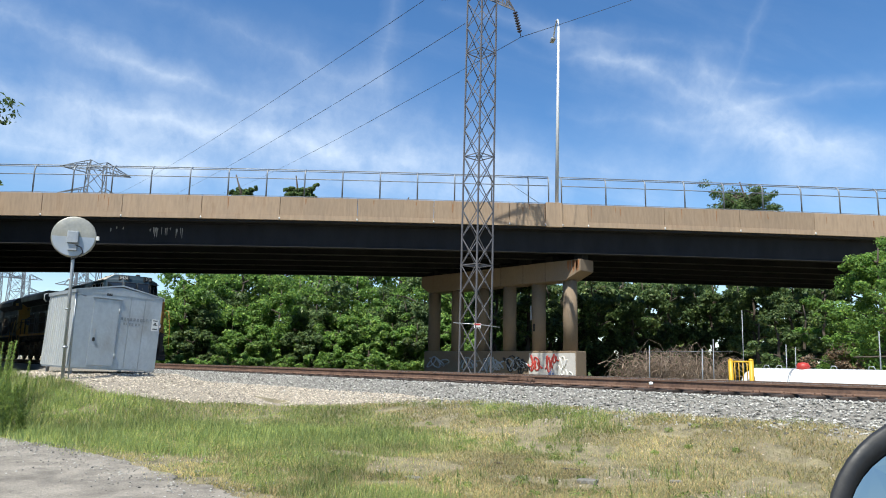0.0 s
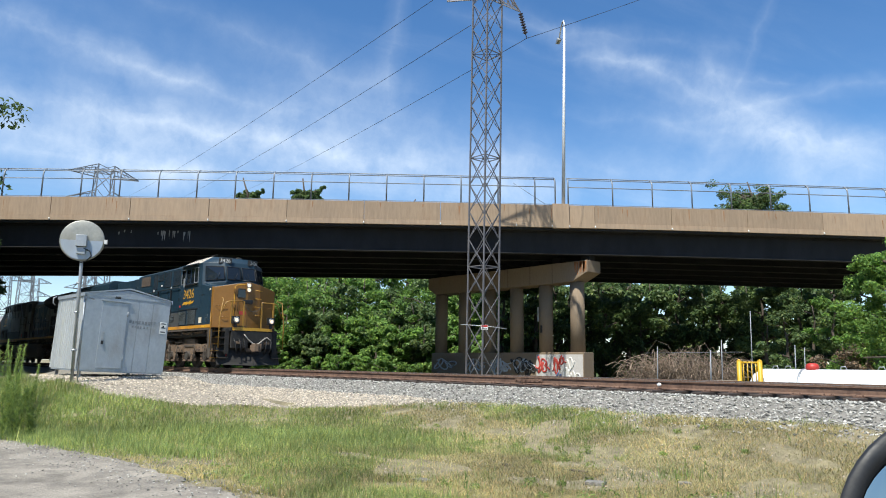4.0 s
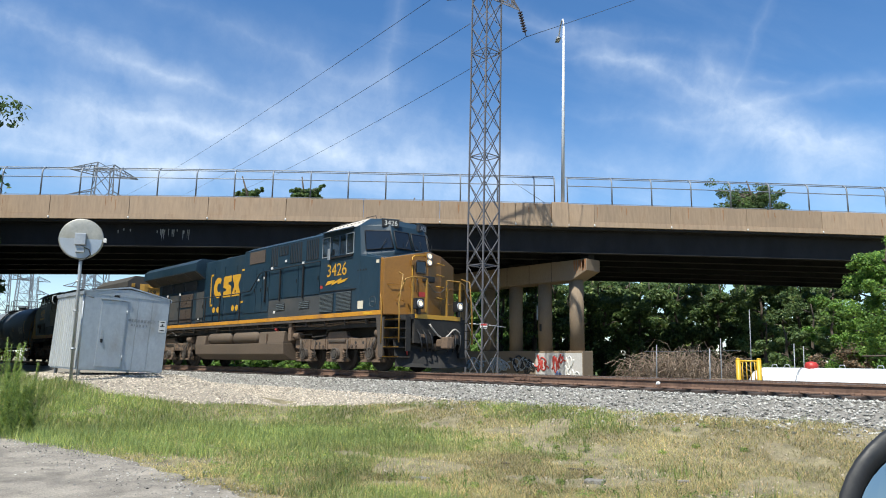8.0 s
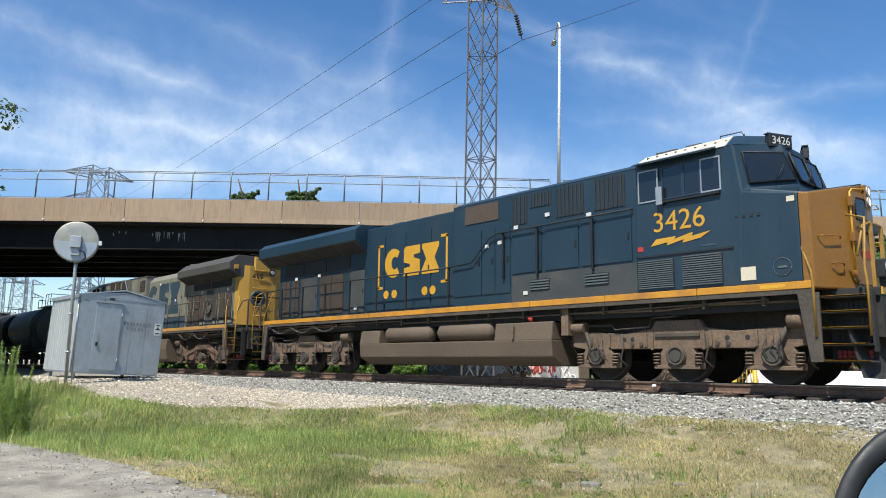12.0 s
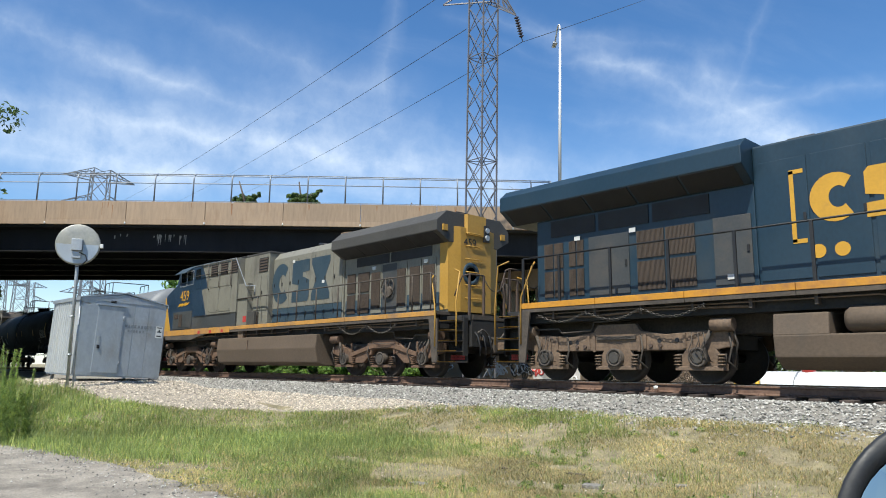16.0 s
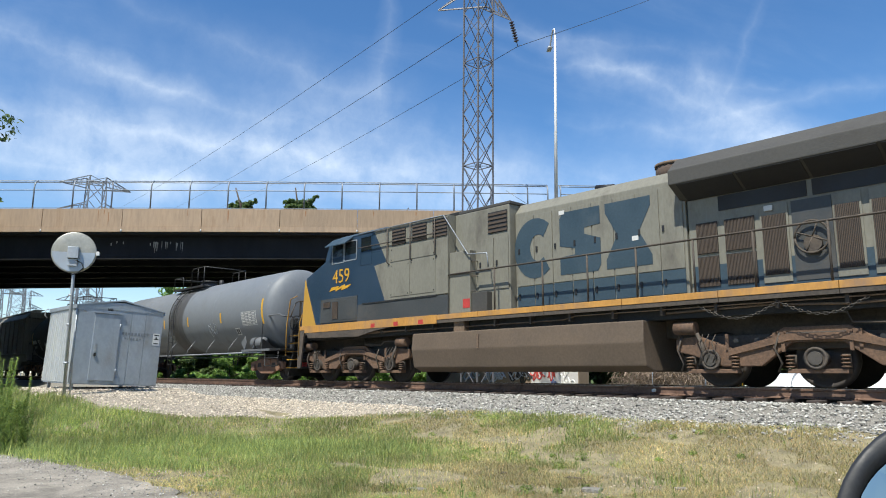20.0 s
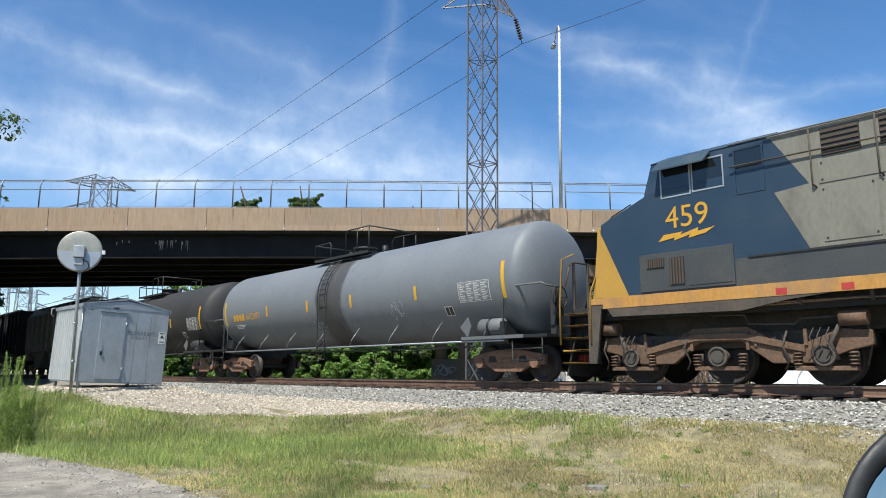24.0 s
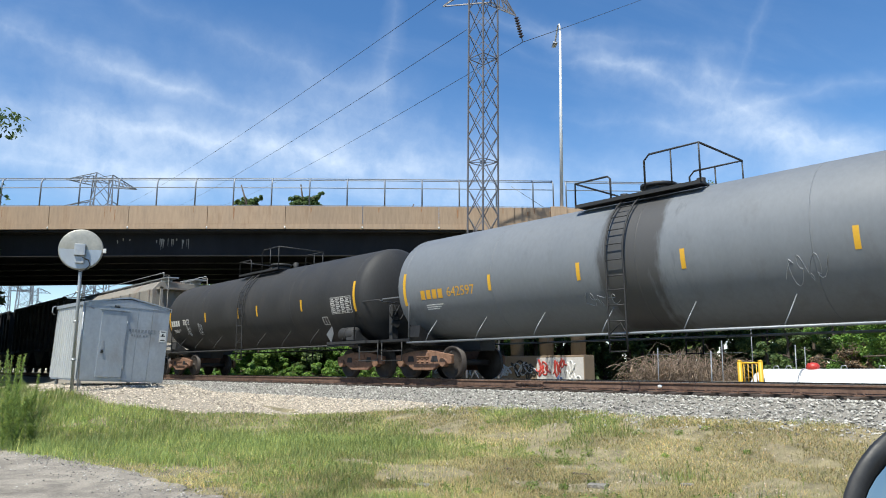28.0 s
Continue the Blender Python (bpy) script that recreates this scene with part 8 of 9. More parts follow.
# ---------------------------------------------------------------- trailing locomotive
def trailing_locomotive():
    """Its own front end is at x = 0, looking along +x; it runs backwards behind the leader."""
    o = thing("locomotive", "faded grey diesel locomotive with blue cab and yellow ends", "locomotive")
    L = 19.3
    underframe(o, L, FADED_STRIPE)
    for c in (-2.75, -16.6):
        loco_bogie(o, c, "b")
    shell("nose_tip", [[(-0.16, -1.47, 1.70), (0.02, -1.42, 1.70), (0.42, -0.6, 1.70), (0.42, 0.6, 1.70), (0.02, 1.42, 1.70), (-0.16, 1.47, 1.70)],
                       [(-0.34, -1.47, 3.40), (-0.22, -1.42, 3.44), (0.22, -0.6, 3.52), (0.22, 0.6, 3.52), (-0.22, 1.42, 3.44), (-0.34, 1.47, 3.40)]], OLD_YELLOW, o, "bright yellow nose")
    shell("nose_body", [[(-1.7, -1.49, 1.60), (-0.14, -1.48, 1.60), (-0.14, 1.48, 1.60), (-1.7, 1.49, 1.60)], [(-1.7, -1.49, 4.02), (-0.32, -1.48, 3.48), (-0.32, 1.48, 3.48), (-1.7, 1.49, 4.02)]], CAB_BLUE, o)
    for s in (-1, 1):
        pr = [(-0.25, 3.42), (-0.13, 1.84), (-0.98, 1.84)]
        part("yellow_wedge", prism(bmesh.new(), pr, "y", s * 1.470, s * 1.497), OLD_YELLOW, o)
    shell("cab", [[(-4.1, -1.49, 1.83), (-1.65, -1.49, 1.83), (-1.65, 1.49, 1.83), (-4.1, 1.49, 1.83)],
                  [(-4.1, -1.49, 4.0), (-1.45, -1.49, 3.95), (-1.45, 1.49, 3.95), (-4.1, 1.49, 4.0)],
                  [(-4.1, -1.42, 4.62), (-1.62, -1.42, 4.62), (-1.62, 1.42, 4.62), (-4.1, 1.42, 4.62)]], CAB_BLUE, o)
    shell("cab_roof", [[(-4.1, -1.45, 4.60), (-1.58, -1.45, 4.60), (-1.58, 1.45, 4.60), (-4.1, 1.45, 4.60)], [(-4.1, -0.95, 4.82), (-1.75, -0.95, 4.82), (-1.75, 0.95, 4.82), (-4.1, 0.95, 4.82)]], FADED_BLUE, o)
    for s in (-1, 1):
        bm = bmesh.new()
        q = [Vector(p) for p in ((-1.42, s * 0.1, 4.02), (-1.42, s * 1.35, 4.02), (-1.56, s * 1.30, 4.55), (-1.56, s * 0.1, 4.55))]
        vs = [bm.verts.new(p) for p in q] + [bm.verts.new(p - Vector((0.04, 0, 0))) for p in q]
        for f in ((0, 1, 2, 3), (7, 6, 5, 4), (0, 4, 5, 1), (1, 5, 6, 2), (2, 6, 7, 3), (3, 7, 4, 0)):
            bm.faces.new([vs[i] for i in f])
        bmesh.ops.recalc_face_normals(bm, faces=bm.faces[:])
        part("windscreen", bm, CAB_GLASS, o, "dark windscreen")
        for a, b, z0, z1, fm in ((-2.50, -1.88, 3.82, 4.43, GALV), (-3.20, -2.58, 3.84, 4.43, GALV), (-3.98, -3.46, 3.62, 4.46, CAB_BLUE)):
            window_unit(o, a, b, z0, z1, s * 1.478, s, fm)
        part("sun_shade", prism(bmesh.new(), [(s * 1.45, 4.60), (s * 1.76, 4.36), (s * 1.76, 4.33), (s * 1.45, 4.55)], "x", -2.95, -1.80), FADED_BLUE, o)
        side_text(o, "459", -2.40, 3.34, 0.64, s * 1.496, s, BRIGHT_YELLOW)
        bolt_mark(o, -2.37, 2.99, 1.24, s * 1.496, s, BRIGHT_YELLOW)
        d = part("lower_hatch", nb(-3.32, -1.28, min(s * 1.49, s * 1.512), max(s * 1.49, s * 1.512), 1.88, 2.66, bev=0.006), LOCO_GRIME, o)
        part("hatch_door", nb(-3.28, -2.40, min(s * 1.512, s * 1.522), max(s * 1.512, s * 1.522), 1.94, 2.58, bev=0.004), LOCO_GRIME, d)
        part("side_skirt", nb(-7.0, -0.32, min(s * 1.488, s * 1.51), max(s * 1.488, s * 1.51), 1.60, 1.84, bev=0.004), FADED_STRIPE, o, "faded orange skirt under the cab")
        part("skirt_edge", prism(bmesh.new(), [(-0.42, 1.60), (-5.0, 1.60), (-4.2, 1.52), (-3.4, 1.38), (-0.55, 1.42)], "y", s * 1.480, s * 1.502), UNDER, o)
        for k in range(3):
            part("reflector_patch", nb(-4.25 - k * 1.1, -4.05 - k * 1.1, min(s * 1.51, s * 1.514), max(s * 1.51, s * 1.514), 1.62, 1.74), RED_PLATE, o)
        grille(o, -1.86, -1.46, 2.36, 2.56, s * 1.512, s, BROWN_GRILLE, 0.05, "louvre", True)
        grille(o, -2.30, -1.98, 1.98, 2.54, s * 1.512, s, BROWN_GRILLE, 0.06, "louvre", True)
        # flank behind the cab: blue, then grey from a raked edge on, and a grimy band below the moulding
        part("blue_flank", nb(-4.90, -4.02, min(s * 1.455, s * 1.491), max(s * 1.455, s * 1.491), 2.38, 4.54), CAB_BLUE, o)
        part("grey_flank", prism(bmesh.new(), [(-4.15, 4.55), (-4.78, 3.56), (-4.16, 3.50), (-4.70, 2.40), (-7.45, 2.40), (-7.45, 4.55)], "y", s * 1.455, s * 1.497), LOCO_GREY, o)
        part("lower_flank", nb(-7.45, -3.34, min(s * 1.455, s * 1.498), max(s * 1.455, s * 1.498), 1.84, 2.36), LOCO_GRIME, o)
        part("drip_moulding", nb(-7.0, -3.60, min(s * 1.49, s * 1.52), max(s * 1.49, s * 1.52), 2.36, 2.39), GRILLE, o)
        for a, b in ((-5.66, -5.03), (-6.58, -5.96), (-7.44, -6.84)):
            grille(o, a, b, 4.00, 4.50, s * 1.497, s, BROWN_GRILLE, 0.09, "intake_grille")
        part("flank_rail", tube(bmesh.new(), [(-3.38, s * 1.56, 4.14), (-6.98, s * 1.56, 4.11)], 0.018, 6), UNDER, o)
        for x in (-4.86, -5.92, -6.98):
            part("rail_post", tube(bmesh.new(), [(x, s * 1.56, 4.55), (x, s * 1.56, 3.52), (x - 0.04, s * 1.50, 3.46)], 0.018, 6), UNDER, o)
        for a, b, z0, z1 in ((-5.85, -4.95, 2.48, 3.46), (-6.95, -5.88, 2.48, 3.46), (-6.95, -4.95, 3.52, 3.94)):
            p = part("access_panel", nb(a, b, min(s * 1.497, s * 1.510), max(s * 1.497, s * 1.510), z0, z1, bev=0.004), LOCO_GREY, o)
            for x in (a + 0.06, b - 0.06):
                for z in (z0 + 0.06, z1 - 0.06):
                    part("panel_bolt", cyl(bmesh.new(), (x, s * 1.508, z), (x, s * 1.520, z), 0.018, 6), GRILLE, p)
        part("locker", nb(-8.25, -7.47, min(s * 1.05, s * 1.44), max(s * 1.05, s * 1.44), 1.84, 3.50, bev=0.015), LOCO_GREY, o)
        for z in (2.4, 2.8, 3.2):
            part("ladder_rung", tube(bmesh.new(), [(-8.25, s * 1.15, z), (-8.32, s * 1.17, z), (-8.32, s * 1.37, z), (-8.25, s * 1.39, z)], 0.012, 5), UNDER, o)
    part("equipment_bay", nb(-7.45, -4.08, -1.45, 1.45, 1.83, 4.60, bev=0.02), LOCO_GREY, o)
    part("bay_roof", prism(bmesh.new(), [(-1.46, 4.58), (-1.0, 4.74), (1.0, 4.74), (1.46, 4.58)], "x", -7.45, -4.1), ROOF_GREY, o)
    part("blower_box", nb(-9.47, -7.47, -1.22, 1.22, 1.83, 4.58, bev=0.03), LOCO_GREY, o)
    part("hood_vent_box", nb(-9.50, -7.6, -1.225, 1.225, 4.575, 4.66, bev=0.02), ROOF_GREY, o)
    hood = part("engine_hood", prism(bmesh.new(), [(-1.02, 1.83), (-1.02, 4.32), (-0.80, 4.58), (0.80, 4.58), (1.02, 4.32), (1.02, 1.83)], "x", -14.2, -9.49, bev=0.02), LOCO_GREY, o)
    part("radiator_hood", nb(-19.3, -14.22, -0.98, 0.98, 1.83, 4.30, bev=0.03), LOCO_GREY, o)
    wing = [(-1.0, 3.82), (-1.50, 4.10), (-1.50, 4.40), (-1.12, 4.72), (1.12, 4.72), (1.50, 4.40), (1.50, 4.10), (1.0, 3.82)]
    part("radiator_wing", prism(bmesh.new(), wing, "x", -19.35, -14.1, bev=0.02), ROOF_GREY, o)
    for s in (-1, 1):
        y = s * 1.022
        grille(o, -9.40, -8.72, 3.88, 4.44, s * 1.222, s, BROWN_GRILLE, 0.1, "resistor_grille")
        for a, b in ((-8.92, -8.36), (-9.44, -8.95)):
            door_panel(o, a, b, 2.4, 3.75, s * 1.222, s, LOCO_GREY)
        xs = [-9.55, -10.12, -10.70, -11.28, -11.86, -12.44, -13.02, -13.60, -14.15]
        for a, b in zip(xs[1:], xs):
            door_panel(o, a, b, 2.42, 4.20, y, s, LOCO_GREY)
            door_panel(o, a, b, 1.90, 2.40, y, s, FADED_BLUE, "lower_door")
        logo_blocks(o, -13.40, -9.62, 2.58, 4.10, y + s * 0.026, s, FADED_BLUE, 1)
        y = s * 0.982
        part("blue_band", nb(-19.2, -14.3, min(y, y + s * 0.008), max(y, y + s * 0.008), 1.90, 2.42), FADED_BLUE, o)
        for a, b in ((-14.85, -14.4), (-15.6, -15.0)):
            for zz in ((1.98, 2.60), (2.66, 3.30)):
                grille(o, a, b, *zz, y + s * 0.008, s, BROWN_GRILLE, 0.028, "filter_panel", True)
        for a, b in ((-16.2, -15.75), (-17.45, -17.05), (-18.1, -17.65), (-18.75, -18.25)):
            door_panel(o, a - 0.05, b + 0.05, 1.95, 3.45, y + s * 0.008, s, LOCO_GREY)
            grille(o, a, b, 2.1, 3.25, y + s * 0.032, s, BROWN_GRILLE, 0.028, "filter_panel", True)
        # hand brake
        rec = part("brake_recess", nb(-17.0, -16.3, min(y, y + s * 0.02), max(y, y + s * 0.02), 1.95, 3.45), LOCO_GRIME, o)
        ring = [(-16.65 + 0.30 * math.cos(k * math.tau / 20), s * 1.08, 2.72 + 0.30 * math.sin(k * math.tau / 20)) for k in range(21)]
        hw = part("hand_brake_wheel", tube(bmesh.new(), ring, 0.022, 6), UNDER, o)
        for k in range(4):
            a = k * math.tau / 4 + 0.4
            part("spoke", tube(bmesh.new(), [(-16.65, s * 1.06, 2.72), (-16.65 + 0.3 * math.cos(a), s * 1.08, 2.72 + 0.3 * math.sin(a))], 0.015, 5), UNDER, hw)
        part("brake_housing", cyl(bmesh.new(), (-16.65, s * 0.98, 2.6), (-16.65, s * 1.07, 2.6), 0.16, 14), UNDER, hw)
        for a, b in ((-16.6, -14.9), (-18.6, -16.7)):
            part("radiator_screen", nb(a, b, min(y, y + s * 0.02), max(y, y + s * 0.02), 3.50, 3.80), GRILLE, o)
        for x, z in ((-15.9, 3.38), (-18.4, 3.36), (-13.0, 3.2), (-11.0, 4.1)):
            part("small_label", nb(x - 0.08, x + 0.08, min(y + s * 0.04, y + s * 0.075), max(y + s * 0.04, y + s * 0.075), z - 0.05, z + 0.05), DECAL, o)
        posts = (-7.35, -9.15, -10.71, -12.0, -13.25, -14.55, -15.75, -17.06, -18.3, -19.1)
        rail_posts(o, posts, s * 1.47, 1.83, 2.90, UNDER, flat_posts=False)
        part("walkway_rail", tube(bmesh.new(), [(-6.98, s * 1.47, 2.90), (-19.1, s * 1.47, 2.90), (-19.3, s * 1.47, 2.80), (-19.3, s * 1.47, 1.9)], 0.022, 8), UNDER, o)
        part("stair_rail", tube(bmesh.new(), [(-3.37, s * 1.54, 4.59), (-7.32, s * 1.54, 4.57), (-8.23, s * 1.50, 3.37), (-8.90, s * 1.48, 3.33), (-8.95, s * 1.48, 2.95)], 0.02, 6), FENCE_STEEL, o)
        part("tool_box", nb(-8.83, -8.27, min(s * 1.05, s * 1.42), max(s * 1.05, s * 1.42), 1.83, 2.35, bev=0.02), ROOF_GREY, o)
        part("orange_notice", nb(-8.24, -7.98, min(s * 1.44, s * 1.447), max(s * 1.44, s * 1.447), 1.96, 2.20), RED_PLATE, o)
        part("sill_bolster", nb(-8.0, -7.6, min(s * 1.2, s * 1.42), max(s * 1.2, s * 1.42), 1.2, 1.62), BOGIE, o)
        chain(o, [(-14.6 - 3.0 * i / 28, s * 1.44, 1.55 - 0.26 * abs(math.sin(i / 28 * math.pi * 2))) for i in range(29)])
    # yellow rear end
    end = part("rear_hood_end", prism(bmesh.new(), [(-19.30, -0.99), (-19.42, -0.62), (-19.42, 0.62), (-19.30, 0.99)], "z", 1.84, 4.30, bev=0.01), OLD_YELLOW, o, "yellow ladder end of the hood")
    part("rear_hood_top", prism(bmesh.new(), [(-19.36, -0.42), (-19.46, -0.38), (-19.46, 0.38), (-19.36, 0.42)], "z", 4.1, 4.70), OLD_YELLOW, o)
    for s in (-1, 1):
        part("end_side_panel", nb(-19.30, -18.95, min(s * 0.98, s * 1.0), max(s * 0.98, s * 1.0), 1.9, 3.82), OLD_YELLOW, o)
        part("marker_lamp", nb(-19.40, -19.30, s * 1.2 - 0.09, s * 1.2 + 0.09, 4.12, 4.30, bev=0.01), OLD_YELLOW, o)
    for k in range(6):
        z = 2.25 + 0.38 * k
        part("ladder_rung", tube(bmesh.new(), [(-19.42, -0.10, z), (-19.52, -0.10, z - 0.02), (-19.52, 0.42, z - 0.02), (-19.42, 0.42, z)], 0.016, 6), OLD_YELLOW, o)
    bm = lettering("459", 0.34, 0.002)
    bm.transform(Matrix.Translation((-19.428, 0.25, 3.86)) @ Matrix.Rotation(radians(-90), 4, "Z"))
    part("number", bm, BLACK_PAINT, o)
    ring = lathe(bmesh.new(), [(-19.424, 0.20), (-19.430, 0.20), (-19.430, 0.34), (-19.424, 0.34)], "x", 28, (0, 0.2, 2.95))
    part("logo_block", ring, FADED_BLUE, o)
    lb = part("rear_lamp_box", nb(-19.50, -19.42, -0.50, -0.28, 3.95, 4.45, bev=0.02), BLACK_PAINT, o)
    for z in (4.08, 4.30):
        part("rear_lamp", cyl(bmesh.new(), (-19.53, -0.39, z), (-19.49, -0.39, z), 0.08, 16), GALV, lb, "unlit rear lamp")
    platform_end(o, 0.0, 1, OLD_YELLOW, UNDER)
    platform_end(o, -L, -1, UNDER, RUST_DARK)
    for s in (-1, 1):
        step_well(o, 0.0, 1, s, HANDRAIL, BRIGHT_YELLOW)
        step_well(o, -L, -1, s, OLD_YELLOW, OLD_YELLOW)
    coupler(o, 1.05, 1)
    coupler(o, -L - 1.05, -1)
    plow(o, 0.75, 1)
    part("fuel_tank", prism(bmesh.new(), [(-1.40, 0.42), (-1.1, 0.30), (1.1, 0.30), (1.40, 0.42), (1.50, 0.90), (1.46, 1.36), (-1.46, 1.36), (-1.50, 0.90)], "x", -13.35, -5.95, bev=0.03), TANK_DUST, o)
    part("fuel_gauge", nb(-8.6, -8.54, 1.49, 1.52, 0.9, 1.25), BOGIE, o)
    for s in (-1, 1):
        for k in range(4):
            a = -19.2 + k * 1.24
            part("intake_mesh", prism(bmesh.new(), [(s * 1.02, 3.815), (s * 1.485, 4.075), (s * 1.485, 4.085), (s * 1.02, 3.825)], "x", a + 0.03, a + 1.21), GRILLE, o)
    part("exhaust_stack", cyl(bmesh.new(), (-13.6, 0.25, 4.5), (-13.6, 0.25, 4.86), 0.42, 20), RUST_DARK, o)
    part("stack_rim", lathe(bmesh.new(), [(4.84, 0.44), (4.90, 0.44), (4.90, 0.36), (4.84, 0.36)], "z", 20, (-13.6, 0.25, 0)), BOGIE, o)
    for dy in (-0.12, 0.08, 0.25):
        part("horn", cyl(bmesh.new(), (-12.0, dy, 4.72), (-11.5, dy, 4.74), 0.05, 10, 0.10), DARK_STEEL, o)
    part("horn_bracket", nb(-12.1, -11.9, -0.2, 0.35, 4.56, 4.72), DARK_STEEL, o)
    roof_bits(o, ((-2.2, -0.4, 4.81, 0.3, 0.2, 0.08), (-3.2, 0.3, 4.81, 0.25, 0.25, 0.1)), FADED_BLUE)
    for x in (-2.0, -2.35, -3.1):
        part("antenna", cyl(bmesh.new(), (x, 0.5, 4.8), (x, 0.5, 4.98), 0.012, 6), DARK_STEEL, o)
    part("roof_grab", tube(bmesh.new(), [(-19.0, -0.1, 4.72), (-19.0, -0.1, 4.84), (-19.0, 0.4, 4.84), (-19.0, 0.4, 4.72)], 0.016, 6), DARK_STEEL, o)
    for x in (-15.6, -17.9):
        part("radiator_fan", cyl(bmesh.new(), (x, 0, 4.70), (x, 0, 4.78), 0.85, 28), GRILLE, o)
    part("nose_rail", tube(bmesh.new(), [(-0.35, 1.3, 3.5), (-0.5, 1.3, 3.66), (-1.0, 1.3, 3.86), (-1.05, 1.3, 3.74)], 0.014, 6), DARK_STEEL, o)
    return o


# ---------------------------------------------------------------- freight cars
def freight_bogie(parent, cx, mat):
    b = new("bogie")
    b.parent = parent
    b.location = (cx, 0, 0)
    b.empty_display_size = 0.3
    for dx in (-0.92, 0.92):
        wheelset(b, dx, 0.46)
    for s in (-1, 1):
        prof = [(-1.20, 0.42), (-1.22, 0.66), (-0.75, 0.74), (-0.30, 0.80), (0.30, 0.80), (0.75, 0.74), (1.22, 0.66), (1.20, 0.42), (0.72, 0.40), (0.42, 0.24), (-0.42, 0.24), (-0.72, 0.40)]
        f = part("side_frame", prism(bmesh.new(), prof, "y", s * 0.98, s * 1.10, bev=0.02), mat, b)
        for dx in (-0.52, 0.52):
            part("frame_opening", prism(bmesh.new(), [(dx - 0.15, 0.48), (dx + 0.15, 0.48), (dx + 0.1, 0.64), (dx - 0.1, 0.64)], "y", s * 1.095, s * 1.108), GRILLE, f)
        for dx in (-0.92, 0.92):
            part("bearing_cap", cyl(bmesh.new(), (dx, s * 1.0, 0.46), (dx, s * 1.18, 0.46), 0.12, 14), mat, b)
        for dx in (-0.2, 0.0, 0.2):
            pts = [(dx + 0.075 * math.cos(k * 0.9), s * 1.04 + 0.075 * math.sin(k * 0.9), 0.30 + 0.014 * k) for k in range(22)]
            part("bolster_spring", tube(bmesh.new(), pts, 0.020, 5), mat, b)
        part("bolster_end", nb(-0.3, 0.3, min(s * 1.0, s * 1.14), max(s * 1.0, s * 1.14), 0.60, 0.74, bev=0.02), mat, b)
    part("bolster", nb(-0.22, 0.22, -1.0, 1.0, 0.55, 0.82, bev=0.03), mat, b)
    return b


def band(x0, x1, zc, r, a0, a1, thick=0.006, n=10):
    """A patch that lies on the tank's round side; angles from level, upwards, in degrees."""
    bm = bmesh.new()
    vs = []
    for i in range(n + 1):
        a = radians(a0 + (a1 - a0) * i / n)
        row = []
        for rr in (r, r + thick):
            for x in (x0, x1):
                row.append(bm.verts.new((x, -math.cos(a) * rr, zc + math.sin(a) * rr)))
        vs.append(row)
    for a, b in zip(vs, vs[1:]):
        bm.faces.new((a[2], a[3], b[3], b[2]))
        bm.faces.new((a[0], b[0], b[1], a[1]))
        bm.faces.new((a[0], a[2], b[2], b[0]))
        bm.faces.new((a[1], b[1], b[3], a[3]))
    bm.faces.new(vs[0][:2] + vs[0][3:1:-1])
    bm.faces.new(vs[-1][:2] + vs[-1][3:1:-1])
    bmesh.ops.recalc_face_normals(bm, faces=bm.faces[:])
    for f in bm.faces:
        f.smooth = False
    return bm


def on_side(bm, x, z, zc, r):
    """Bend flat lettering in x and z on to the tank's side."""
    for v in bm.verts:
        zz = v.co.z + z
        a = (zz - zc) / r
        rr = r + 0.004 - v.co.y * 0.3
        v.co = Vector((v.co.x + x, -math.cos(a) * rr, zc + math.sin(a) * rr))
    return bm


def scrawl(x, z, w, h, zc, r, seed, n=60):
    rng = random.Random(seed)
    ph = rng.uniform(0, 9)
    pts = []
    for i in range(n):
        t = i / (n - 1)
        zz = z + h * (0.5 * math.sin(t * 23 + ph) * (1 - 0.4 * t) + 0.2 * math.sin(t * 51))
        a = (zz - zc) / r
        pts.append((x + w * (t + 0.10 * math.sin(t * 31 + ph)), -math.cos(a) * (r + 0.006), zc + math.sin(a) * (r + 0.006)))
    return tube(bmesh.new(), pts, 0.005, 4)


